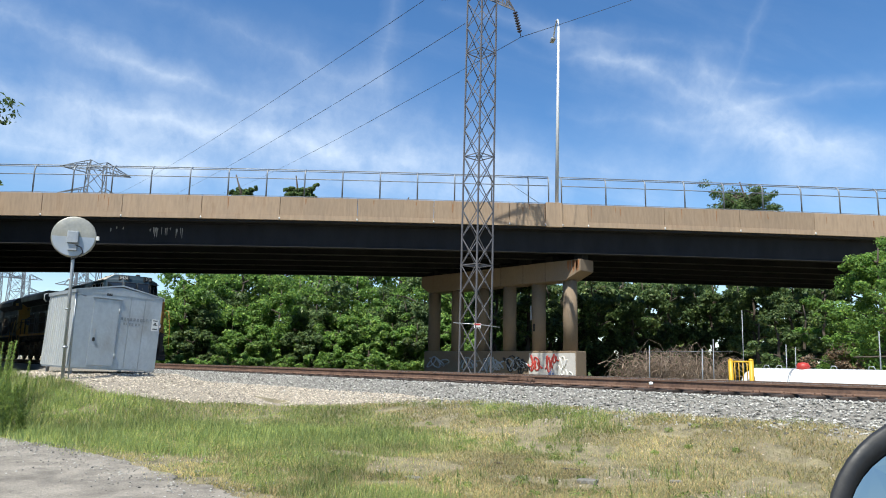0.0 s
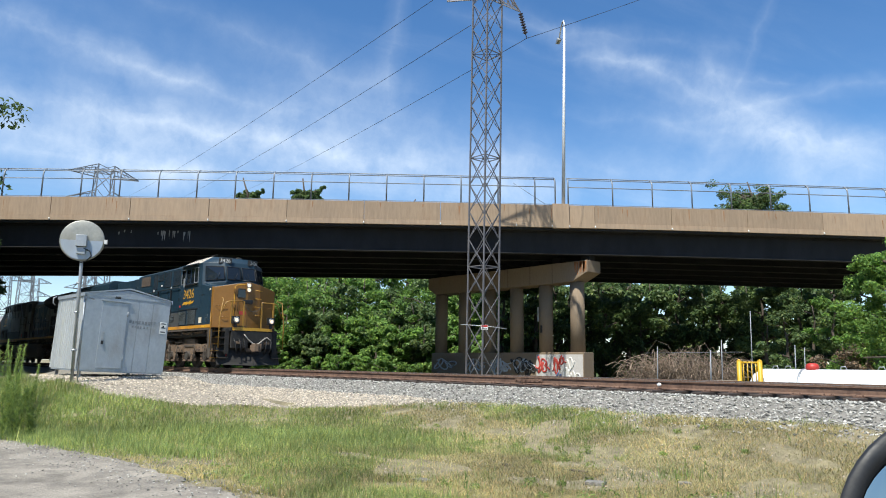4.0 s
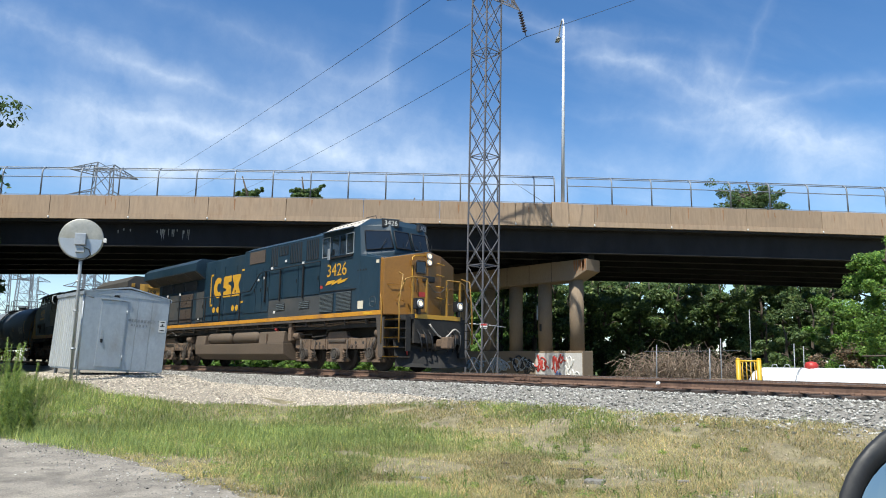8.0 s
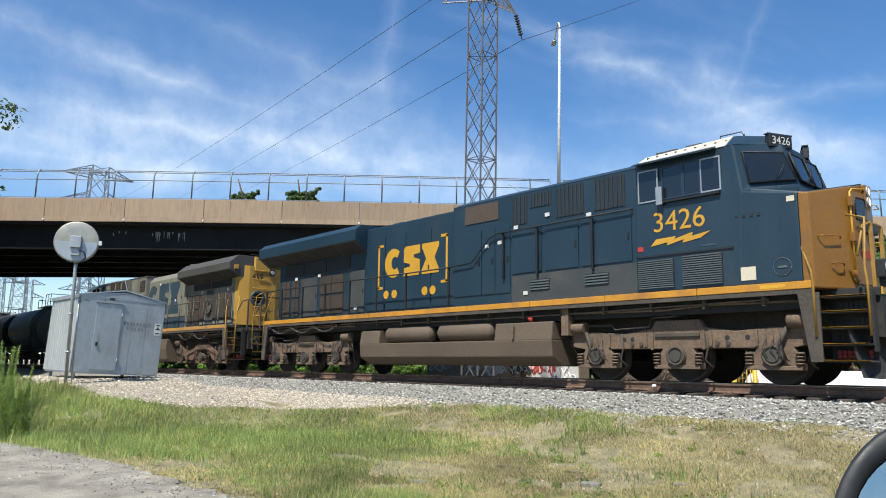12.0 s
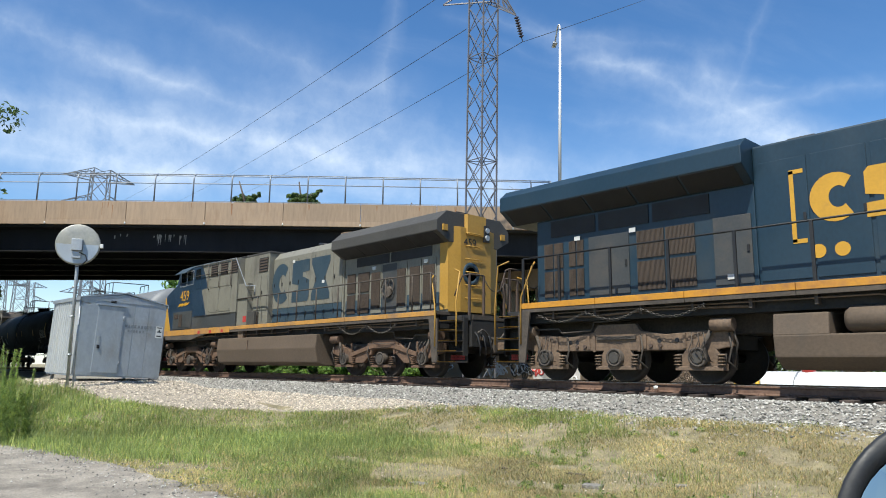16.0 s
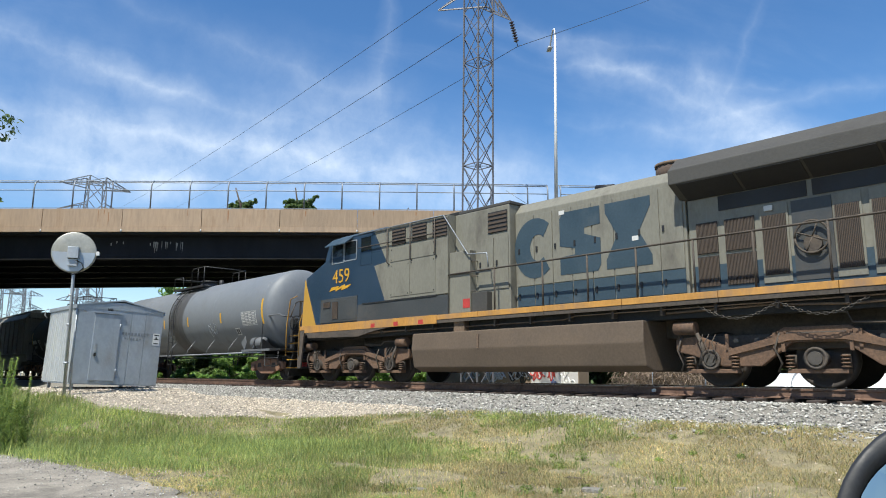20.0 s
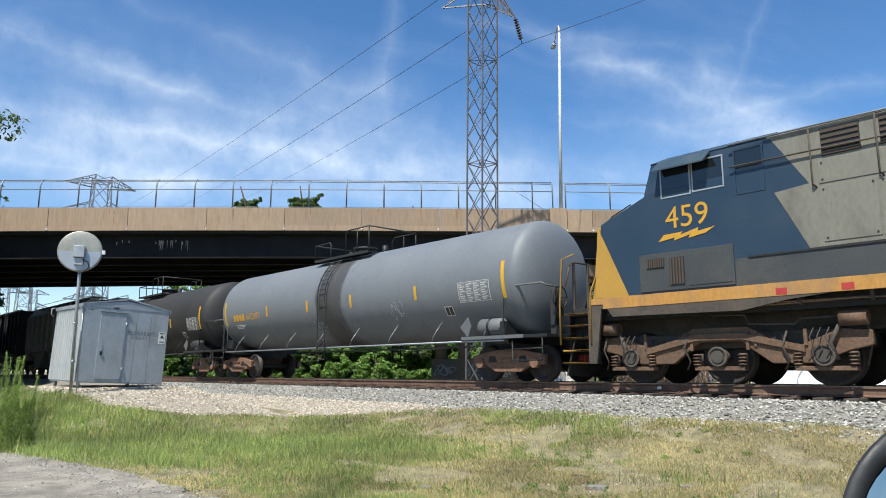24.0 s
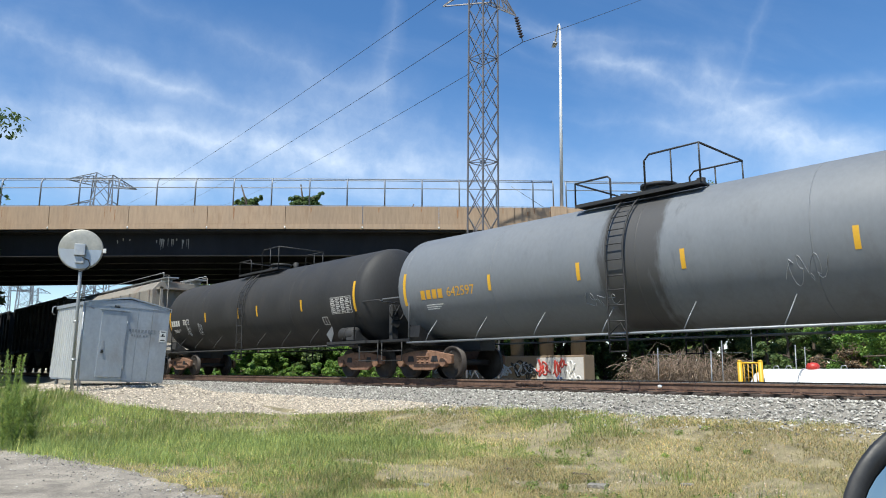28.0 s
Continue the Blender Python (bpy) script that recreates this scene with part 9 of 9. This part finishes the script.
def tank_car(label, half, marks, tank_mat, deck_mat, ladder_x, seed, number, number_x, table_x, plain=False):
    """x = 0 at its middle."""
    o = thing("tank_car", label, "tank car", group="tank cars")
    R, ZC = 1.55, 2.66
    e = half
    head = [(0.56 * (1 - math.sin(radians(a))), R * math.cos(radians(a)) ** 0.88) for a in (89.3, 84, 77, 69, 60, 50, 40, 30, 21, 13, 6, 0)]
    prof = [(-e + d, r) for d, r in head] + [(e - d, r) for d, r in head[::-1]]
    tank = part("tank", lathe(bmesh.new(), prof, "x", 64, (0, 0, ZC)), tank_mat, o)
    for x in (-e + 0.78, -e * 0.5, 0.0, e * 0.42, e - 0.78):
        part("weld_seam", lathe(bmesh.new(), [(x - 0.012, R - 0.01), (x - 0.012, R + 0.005), (x + 0.012, R + 0.005), (x + 0.012, R - 0.01)], "x", 64, (0, 0, ZC)), tank_mat, tank)
    fe = e + 0.55
    for d in (-1, 1):
        c = d * (e - 1.05)
        freight_bogie(o, c, TRUCK_RUST)
        part("stub_sill", nb(min(d * (e - 2.6), d * fe), max(d * (e - 2.6), d * fe), -0.3, 0.3, 0.78, 1.14, bev=0.02), deck_mat, o)
        part("body_bolster", prism(bmesh.new(), [(-1.45, 1.18), (-1.4, 1.5), (-0.9, 1.16), (0.9, 1.16), (1.4, 1.5), (1.45, 1.18), (1.3, 0.95), (-1.3, 0.95)], "x", c - 0.25, c + 0.25), deck_mat, o)
        part("end_deck", nb(min(d * (e - 0.9), d * fe), max(d * (e - 0.9), d * fe), -1.48, 1.48, 1.06, 1.14, bev=0.01), deck_mat, o)
        coupler(o, d * fe, d)
        for s in (-1, 1):
            pts = [(d * (e - 0.85), s * 1.45, 1.14), (d * (e - 0.85), s * 1.45, 2.28), (d * (e - 0.78), s * 1.45, 2.36), (d * (fe - 0.15), s * 1.45, 2.36), (d * (fe - 0.05), s * 1.42, 2.30), (d * (fe - 0.05), s * 0.9, 2.28)]
            part("end_hand_rail", tube(bmesh.new(), pts, 0.024, 8), deck_mat if plain else GREY_FITTING, o)
            st = part("sill_step", tube(bmesh.new(), [(d * (e - 0.55), s * 1.46, 1.08), (d * (e - 0.55), s * 1.46, 0.52), (d * (fe - 0.15), s * 1.46, 0.52), (d * (fe - 0.15), s * 1.46, 1.08)], 0.018, 6), deck_mat, o)
            part("step_bar", tube(bmesh.new(), [(d * (e - 0.55), s * 1.46, 0.80), (d * (fe - 0.15), s * 1.46, 0.80)], 0.016, 6), deck_mat, st)
    for s in (-1, 1):
        part("side_rod", tube(bmesh.new(), [(-e + 0.8, s * 1.47, 1.02), (e - 0.8, s * 1.47, 1.02)], 0.028, 8), FENCE_STEEL if not plain else deck_mat, o)
        n = 8
        for k in range(n):
            x = -e + 1.6 + (2 * e - 3.2) * k / (n - 1)
            part("rod_hanger", tube(bmesh.new(), [(x, s * 1.47, 1.02), (x + 0.10, s * 1.44, 1.25), (x + 0.16, s * 1.18, 1.62)], 0.012, 5), FENCE_STEEL if not plain else deck_mat, o)
        # ladder bent round the tank
        for dx in (-0.22, 0.22):
            pts = [(ladder_x + dx, s * 1.60, 0.62), (ladder_x + dx, s * 1.62, 1.2)]
            for k in range(9):
                a = radians(-10 + 92 * k / 8)
                pts.append((ladder_x + dx, s * math.cos(a) * (R + 0.11), ZC + math.sin(a) * (R + 0.11)))
            part("ladder_stile", tube(bmesh.new(), pts, 0.022, 6), BLACK_TANK, o)
        rung = [(1.60, 0.64), (1.62, 0.95), (1.62, 1.28), (1.63, 1.62), (1.64, 1.95)] + [(math.cos(radians(a)) * (R + 0.11), ZC + math.sin(radians(a)) * (R + 0.11)) for a in (-14, -2, 10, 22, 34, 46, 58, 70)]
        for y, z in rung:
            part("ladder_rung", tube(bmesh.new(), [(ladder_x - 0.22, s * y, z), (ladder_x + 0.22, s * y, z)], 0.014, 5), BLACK_TANK, o)
        part("ladder_brace", tube(bmesh.new(), [(ladder_x - 0.22, s * 1.60, 1.0), (ladder_x, s * 1.5, 1.25), (ladder_x + 0.22, s * 1.60, 1.0)], 0.014, 5), BLACK_TANK, o)
    # top platform and rails
    top = ZC + R
    a, b = ladder_x - 1.45, ladder_x + 1.75
    pl = part("top_platform", nb(a, b, -0.98, -0.62, top - 0.12, top - 0.08), BLACK_TANK, o)
    part("platform_edge", nb(a, b, -1.03, -0.99, top - 0.14, top - 0.06), BLACK_TANK, pl)
    part("platform_edge", nb(a, b, 0.99, 1.03, top - 0.22, top - 0.04), BLACK_TANK, pl)
    z0, z1 = top - 0.1, top + 0.75
    for s in (-1, 1):
        y = s * 1.0
        part("platform_rail", tube(bmesh.new(), [(ladder_x + 0.45, y, z0), (ladder_x + 0.45, y, z1 - 0.12), (ladder_x + 0.58, y, z1), (b, y, z1), (b, y, z0)], 0.024, 8), BLACK_TANK, pl)
        part("platform_rail", tube(bmesh.new(), [(ladder_x - 0.45, y, z0), (ladder_x - 0.45, y, z1 - 0.35), (ladder_x - 0.52, y, z1 - 0.28), (a, y, z1 - 0.28), (a, y, z0)], 0.024, 8), BLACK_TANK, pl)
        part("platform_rail", tube(bmesh.new(), [(ladder_x + 1.1, y, z0), (ladder_x + 1.1, y, z1)], 0.018, 6), BLACK_TANK, pl)
    part("platform_rail", tube(bmesh.new(), [(b, -1.0, z1), (b, 1.0, z1)], 0.024, 8), BLACK_TANK, pl)
    part("platform_rail", tube(bmesh.new(), [(a, -1.0, z1 - 0.28), (a, 1.0, z1 - 0.28)], 0.024, 8), BLACK_TANK, pl)
    part("manway", cyl(bmesh.new(), (ladder_x + 0.2, 0, top - 0.1), (ladder_x + 0.2, 0, top + 0.22), 0.36, 24), tank_mat, o)
    part("manway_lid", cyl(bmesh.new(), (ladder_x + 0.2, 0, top + 0.22), (ladder_x + 0.2, 0, top + 0.30), 0.42, 24), deck_mat, o)
    for dx in (1.2, -0.8):
        part("top_valve", cyl(bmesh.new(), (ladder_x + dx, 0.1, top - 0.1), (ladder_x + dx, 0.1, top + 0.28), 0.10, 12), deck_mat, o)
    # air tank and placard holder on the end deck
    ax = (e - 1.35)
    part("brake_reservoir", lathe(bmesh.new(), [(ax - 0.50, 0.05), (ax - 0.47, 0.16), (ax - 0.40, 0.22), (ax + 0.30, 0.22), (ax + 0.38, 0.16), (ax + 0.40, 0.05)], "x", 22, (0, -1.24, 1.38)), tank_mat if plain else GREY_FITTING, o)
    part("reservoir_band", lathe(bmesh.new(), [(ax - 0.08, 0.225), (ax - 0.08, 0.24), (ax - 0.02, 0.24), (ax - 0.02, 0.225)], "x", 22, (0, -1.24, 1.38)), deck_mat, o)
    part("placard_holder", prism(bmesh.new(), [(ax - 1.0, 1.40), (ax - 0.72, 1.12), (ax - 0.60, 1.40), (ax - 0.72, 1.66)], "y", -1.50, -1.48), GREY_FITTING, o)
    part("reservoir_shelf", nb(ax - 0.95, ax + 1.2, -1.52, -0.9, 1.06, 1.145), GREY_FITTING if not plain else deck_mat, o)
    hw = part("hand_brake", tube(bmesh.new(), [(e + 0.40, -0.75 + 0.28 * math.cos(k * math.tau / 20), 2.05 + 0.28 * math.sin(k * math.tau / 20)) for k in range(21)], 0.018, 6), BLACK_TANK, o)
    for k in range(3):
        q = k * math.pi / 3
        part("spoke", tube(bmesh.new(), [(e + 0.40, -0.75 - 0.28 * math.cos(q), 2.05 - 0.28 * math.sin(q)), (e + 0.40, -0.75 + 0.28 * math.cos(q), 2.05 + 0.28 * math.sin(q))], 0.012, 5), BLACK_TANK, hw)
    part("brake_stand", nb(e + 0.18, e + 0.34, -0.87, -0.63, 1.14, 2.25, bev=0.02), BLACK_TANK, o)
    part("brake_gear", cyl(bmesh.new(), (e + 0.30, -0.75, 1.70), (e + 0.40, -0.75, 1.70), 0.15, 14), BLACK_TANK, o)
    # markings on the near side
    for x, a0, a1, w in marks:
        part("reflector_strip", band(x - w, x + w, ZC, R, a0, a1), AMBER, o)
    tb = part("data_table", band(table_x - 0.56, table_x + 0.56, ZC, R, -22, -3), tank_mat, o, "ruled table of small white print")
    for k in range(8):
        a = -21.2 + 2.25 * k
        part("table_rule", band(table_x - 0.56, table_x + 0.56, ZC, R + 0.005, a + 1.45, a + 1.62, 0.003, 1), DECAL, tb)
        for j in range(4):
            x0 = table_x - 0.53 + j * 0.27
            part("print_bar", band(x0, x0 + (0.22, 0.16, 0.20, 0.13)[(j + k) % 4], ZC, R + 0.005, a, a + 0.85, 0.004, 1), DECAL, tb)
    for x0, x1, a0, a1 in ((table_x - 0.58, table_x + 0.58, -3, -2.6), (table_x - 0.58, table_x + 0.58, -22.6, -22.2), (table_x - 0.575, table_x - 0.56, -22.5, -2.6), (table_x + 0.56, table_x + 0.575, -22.5, -2.6), (table_x + 0.02, table_x + 0.03, -22, -3)):
        part("table_border", band(x0, x1, ZC, R + 0.001, a0, a1, 0.006, 6), DECAL, tb)
    square_x = table_x - 0.30
    sq = part("square_panel", band(square_x - 0.95, square_x - 0.63, ZC, R, -36, -25), BLACK_PAINT, o)
    for x0, x1, a0, a1 in ((square_x - 0.95, square_x - 0.63, -25.8, -25), (square_x - 0.95, square_x - 0.63, -36, -35.2), (square_x - 0.95, square_x - 0.925, -36, -25), (square_x - 0.655, square_x - 0.63, -36, -25), (square_x - 0.80, square_x - 0.78, -36, -25)):
        part("panel_border", band(x0, x1, ZC, R + 0.004, a0, a1, 0.004, 2), DECAL, sq)
    bm = lettering(number, 0.36, 0.004)
    on_side(bm, number_x + 0.55, 2.33, ZC, R)
    part("car_number", bm, BRIGHT_YELLOW if not plain else DECAL, o)
    for k in range(4):
        part("owner_mark", band(number_x - 1.05 + k * 0.24, number_x - 0.88 + k * 0.24, ZC, R, -17, -7.5), BRIGHT_YELLOW if not plain else DECAL, o)
    for k in range(3):
        part("print_bar", band(number_x - 0.9, number_x - 0.2 - 0.1 * k, ZC, R, -24 - 2.2 * k, -23 - 2.2 * k, 0.004, 1), DECAL, o)
    for k, (x, z, w, h) in enumerate(((e * 0.36, 2.0, 0.75, 0.5), (-e * 0.18, 1.75, 0.9, 0.3)) if not plain else ((-e * 0.70, 1.95, 0.4, 0.5), (-e * 0.55, 1.95, 0.4, 0.5))):
        part("chalked_scrawl", scrawl(x, z, w, h, ZC, R, seed + k), GALV, o)
    return o, tank


def covered_hopper():
    o = thing("covered_hopper", "weathered grey covered hopper car with roof walkway", "hopper car")
    prof = [(-1.5, 1.6), (-1.55, 2.4), (-1.55, 4.2), (-1.2, 4.62), (1.2, 4.62), (1.55, 4.2), (1.55, 2.4), (1.5, 1.6)]
    part("body", prism(bmesh.new(), prof, "x", -6.6, 6.6, bev=0.03), HOPPER_GREY, o)
    for k in range(3):
        c = -4.2 + 4.2 * k
        part("discharge_bay", prism(bmesh.new(), [(c - 1.9, 1.62), (c + 1.9, 1.62), (c + 0.5, 0.5), (c - 0.5, 0.5)], "y", -1.2, 1.2), HOPPER_GREY, o)
    for d in (-1, 1):
        freight_bogie(o, d * 6.0, TRUCK_RUST)
        part("end_slope", prism(bmesh.new(), [(d * 6.55, 1.6), (d * 7.3, 1.2), (d * 7.3, 1.05), (d * 5.0, 1.05)], "y", -1.3, 1.3), HOPPER_GREY, o)
        coupler(o, d * 7.2, d)
        for s in (-1, 1):
            part("end_post", nb(min(d * 7.1, d * 7.2), max(d * 7.1, d * 7.2), s * 1.3 - 0.06, s * 1.3 + 0.06, 1.1, 4.3), HOPPER_GREY, o)
            part("end_ladder", tube(bmesh.new(), [(d * 7.2, s * 1.0, 1.2), (d * 7.2, s * 1.0, 4.9), (d * 6.6, s * 1.0, 4.95)], 0.02, 6), HOPPER_GREY, o)
        part("end_frame", nb(min(d * 6.6, d * 7.2), max(d * 6.6, d * 7.2), -1.36, 1.36, 4.20, 4.30), HOPPER_GREY, o)
    for s in (-1, 1):
        part("roof_walkway", nb(-7.1, 7.1, s * 0.75 - 0.3, s * 0.75 + 0.3, 4.78, 4.83), GALV, o)
        for k in range(10):
            x = -6.3 + 1.4 * k
            part("walkway_stand", nb(x - 0.03, x + 0.03, s * 0.75 - 0.28, s * 0.75 + 0.28, 4.60, 4.79), GALV, o)
            part("side_rib", nb(x - 0.05, x + 0.05, min(s * 1.54, s * 1.62), max(s * 1.54, s * 1.62), 1.7, 4.2), HOPPER_GREY, o)
        part("roof_handrail", tube(bmesh.new(), [(-6.8, s * 1.1, 4.8), (-6.8, s * 1.1, 5.05), (6.8, s * 1.1, 5.05), (6.8, s * 1.1, 4.8)], 0.018, 6), GALV, o)
    for k in range(6):
        x = -5.5 + 2.2 * k
        part("roof_hatch", cyl(bmesh.new(), (x, 0, 4.60), (x, 0, 4.76), 0.36, 16), RUST_DARK, o)
    return o


def open_hopper():
    o = thing("open_hopper", "sooty black ribbed open hopper car", "hopper car", group="open hopper cars")
    bm = bmesh.new()
    prof = [(-1.5, 1.5), (-1.55, 4.9), (-1.45, 4.9), (-1.40, 1.7), (1.40, 1.7), (1.45, 4.9), (1.55, 4.9), (1.5, 1.5)]
    part("body", prism(bm, prof, "x", -6.9, 6.9), HOPPER_BLACK, o)
    for d in (-1, 1):
        part("end_wall", nb(min(d * 6.85, d * 6.9), max(d * 6.85, d * 6.9), -1.5, 1.5, 1.6, 4.88), HOPPER_BLACK, o)
        freight_bogie(o, d * 5.9, TRUCK_RUST)
        part("end_sill", nb(min(d * 6.8, d * 7.3), max(d * 6.8, d * 7.3), -1.4, 1.4, 1.05, 1.55), HOPPER_BLACK, o)
        coupler(o, d * 7.2, d)
    part("load", shell_load(), HOPPER_BLACK, o)
    for s in (-1, 1):
        part("top_chord", nb(-7.0, 7.0, min(s * 1.5, s * 1.66), max(s * 1.5, s * 1.66), 4.78, 4.95, bev=0.01), HOPPER_BLACK, o)
        part("side_sill", nb(-7.0, 7.0, min(s * 1.45, s * 1.6), max(s * 1.45, s * 1.6), 1.45, 1.68), HOPPER_BLACK, o)
        for k in range(12):
            x = -6.6 + 1.2 * k
            part("side_rib", nb(x - 0.06, x + 0.06, min(s * 1.52, s * 1.66), max(s * 1.52, s * 1.66), 1.6, 4.8), HOPPER_BLACK, o)
    for k in range(3):
        c = -3.8 + 3.8 * k
        part("discharge_bay", prism(bmesh.new(), [(c - 1.6, 1.52), (c + 1.6, 1.52), (c + 0.4, 0.5), (c - 0.4, 0.5)], "y", -1.2, 1.2), HOPPER_BLACK, o)
    return o


def shell_load():
    bm = bmesh.new()
    rng = random.Random(2)
    n, m = 24, 5
    vs = [[bm.verts.new((-6.8 + 13.6 * i / n, -1.42 + 2.84 * j / m, 4.55 + 0.25 * math.sin(j / m * math.pi) + rng.uniform(-0.06, 0.06))) for j in range(m + 1)] for i in range(n + 1)]
    for i in range(n):
        for j in range(m):
            bm.faces.new((vs[i][j], vs[i + 1][j], vs[i + 1][j + 1], vs[i][j + 1]))
    return bm


# ---------------------------------------------------------------- make up the train
TRAIN = []          # (thing, place along the train, facing)
lead = lead_locomotive()
TRAIN.append((lead, 0.0, 0))
trail = trailing_locomotive()
TRAIN.append((trail, -41.70, 180))
grey, grey_tank = tank_car("grey tank car with a dark spill stain and amber strips", 8.45, [(7.68, -22, 13, 0.055), (4.27, -15, 0, 0.05), (1.09, -15, 0, 0.05), (-1.50, -15, 0, 0.05), (-4.3, -15, 0, 0.05), (-7.7, -22, 13, 0.055)], GREY_TANK, DARK_STEEL, -0.45, 5, "642597", -5.95, 6.62)
TRAIN.append((grey, -52.0, 0))
black, black_tank = tank_car("sooty black tank car with amber strips and white scrawl", 8.15, [(7.36, -22, 14, 0.055), (4.19, -15, 0, 0.05), (0.98, -15, 0, 0.05), (-0.6, -15, 0, 0.05), (-3.6, -15, 0, 0.05), (-7.4, -22, 13, 0.055)], BLACK_TANK, BLACK_TANK, -0.2, 9, "7002", -6.2, 6.6, True)
TRAIN.append((black, -69.6, 0))
hop = covered_hopper()
TRAIN.append((hop, -86.1, 0))
oh = open_hopper()
TRAIN.append((oh, -101.7, 0))


def open_hopper_copy():
    marks = len(SPIN)
    c = copy_thing(oh, Matrix.Identity(4))
    for ob in c.children_recursive:
        if ob.name.startswith("wheelset"):
            SPIN.append((ob, ob.location.x, 0.46))
    return c


TRAIN.append((open_hopper_copy(), -117.4, 0))
TRAIN.append((open_hopper_copy(), -133.1, 0))


# ---------------------------------------------------------------- what moves
def run_at(t):
    ts = [a for a, _ in TRAIN_RUN]
    return float(np.interp(t, ts, [b for _, b in TRAIN_RUN]))


def motions():
    for ob, s, face in TRAIN:
        walk(ob, [(t, pose(s + r, TRACK_Y, 0, 0, 0, face)) for t, r in TRAIN_RUN])
    steps = [i * 0.2 for i in range(141)]
    for ob, x, r in SPIN:
        top = ob
        while top.parent is not None:
            top = top.parent
        back = -1 if top is trail else 1
        walk(ob, [(t, Matrix.Translation((x, 0, r)) @ Matrix.Rotation(back * (run_at(t) - run_at(0)) / r, 4, "Y")) for t in steps])


motions()
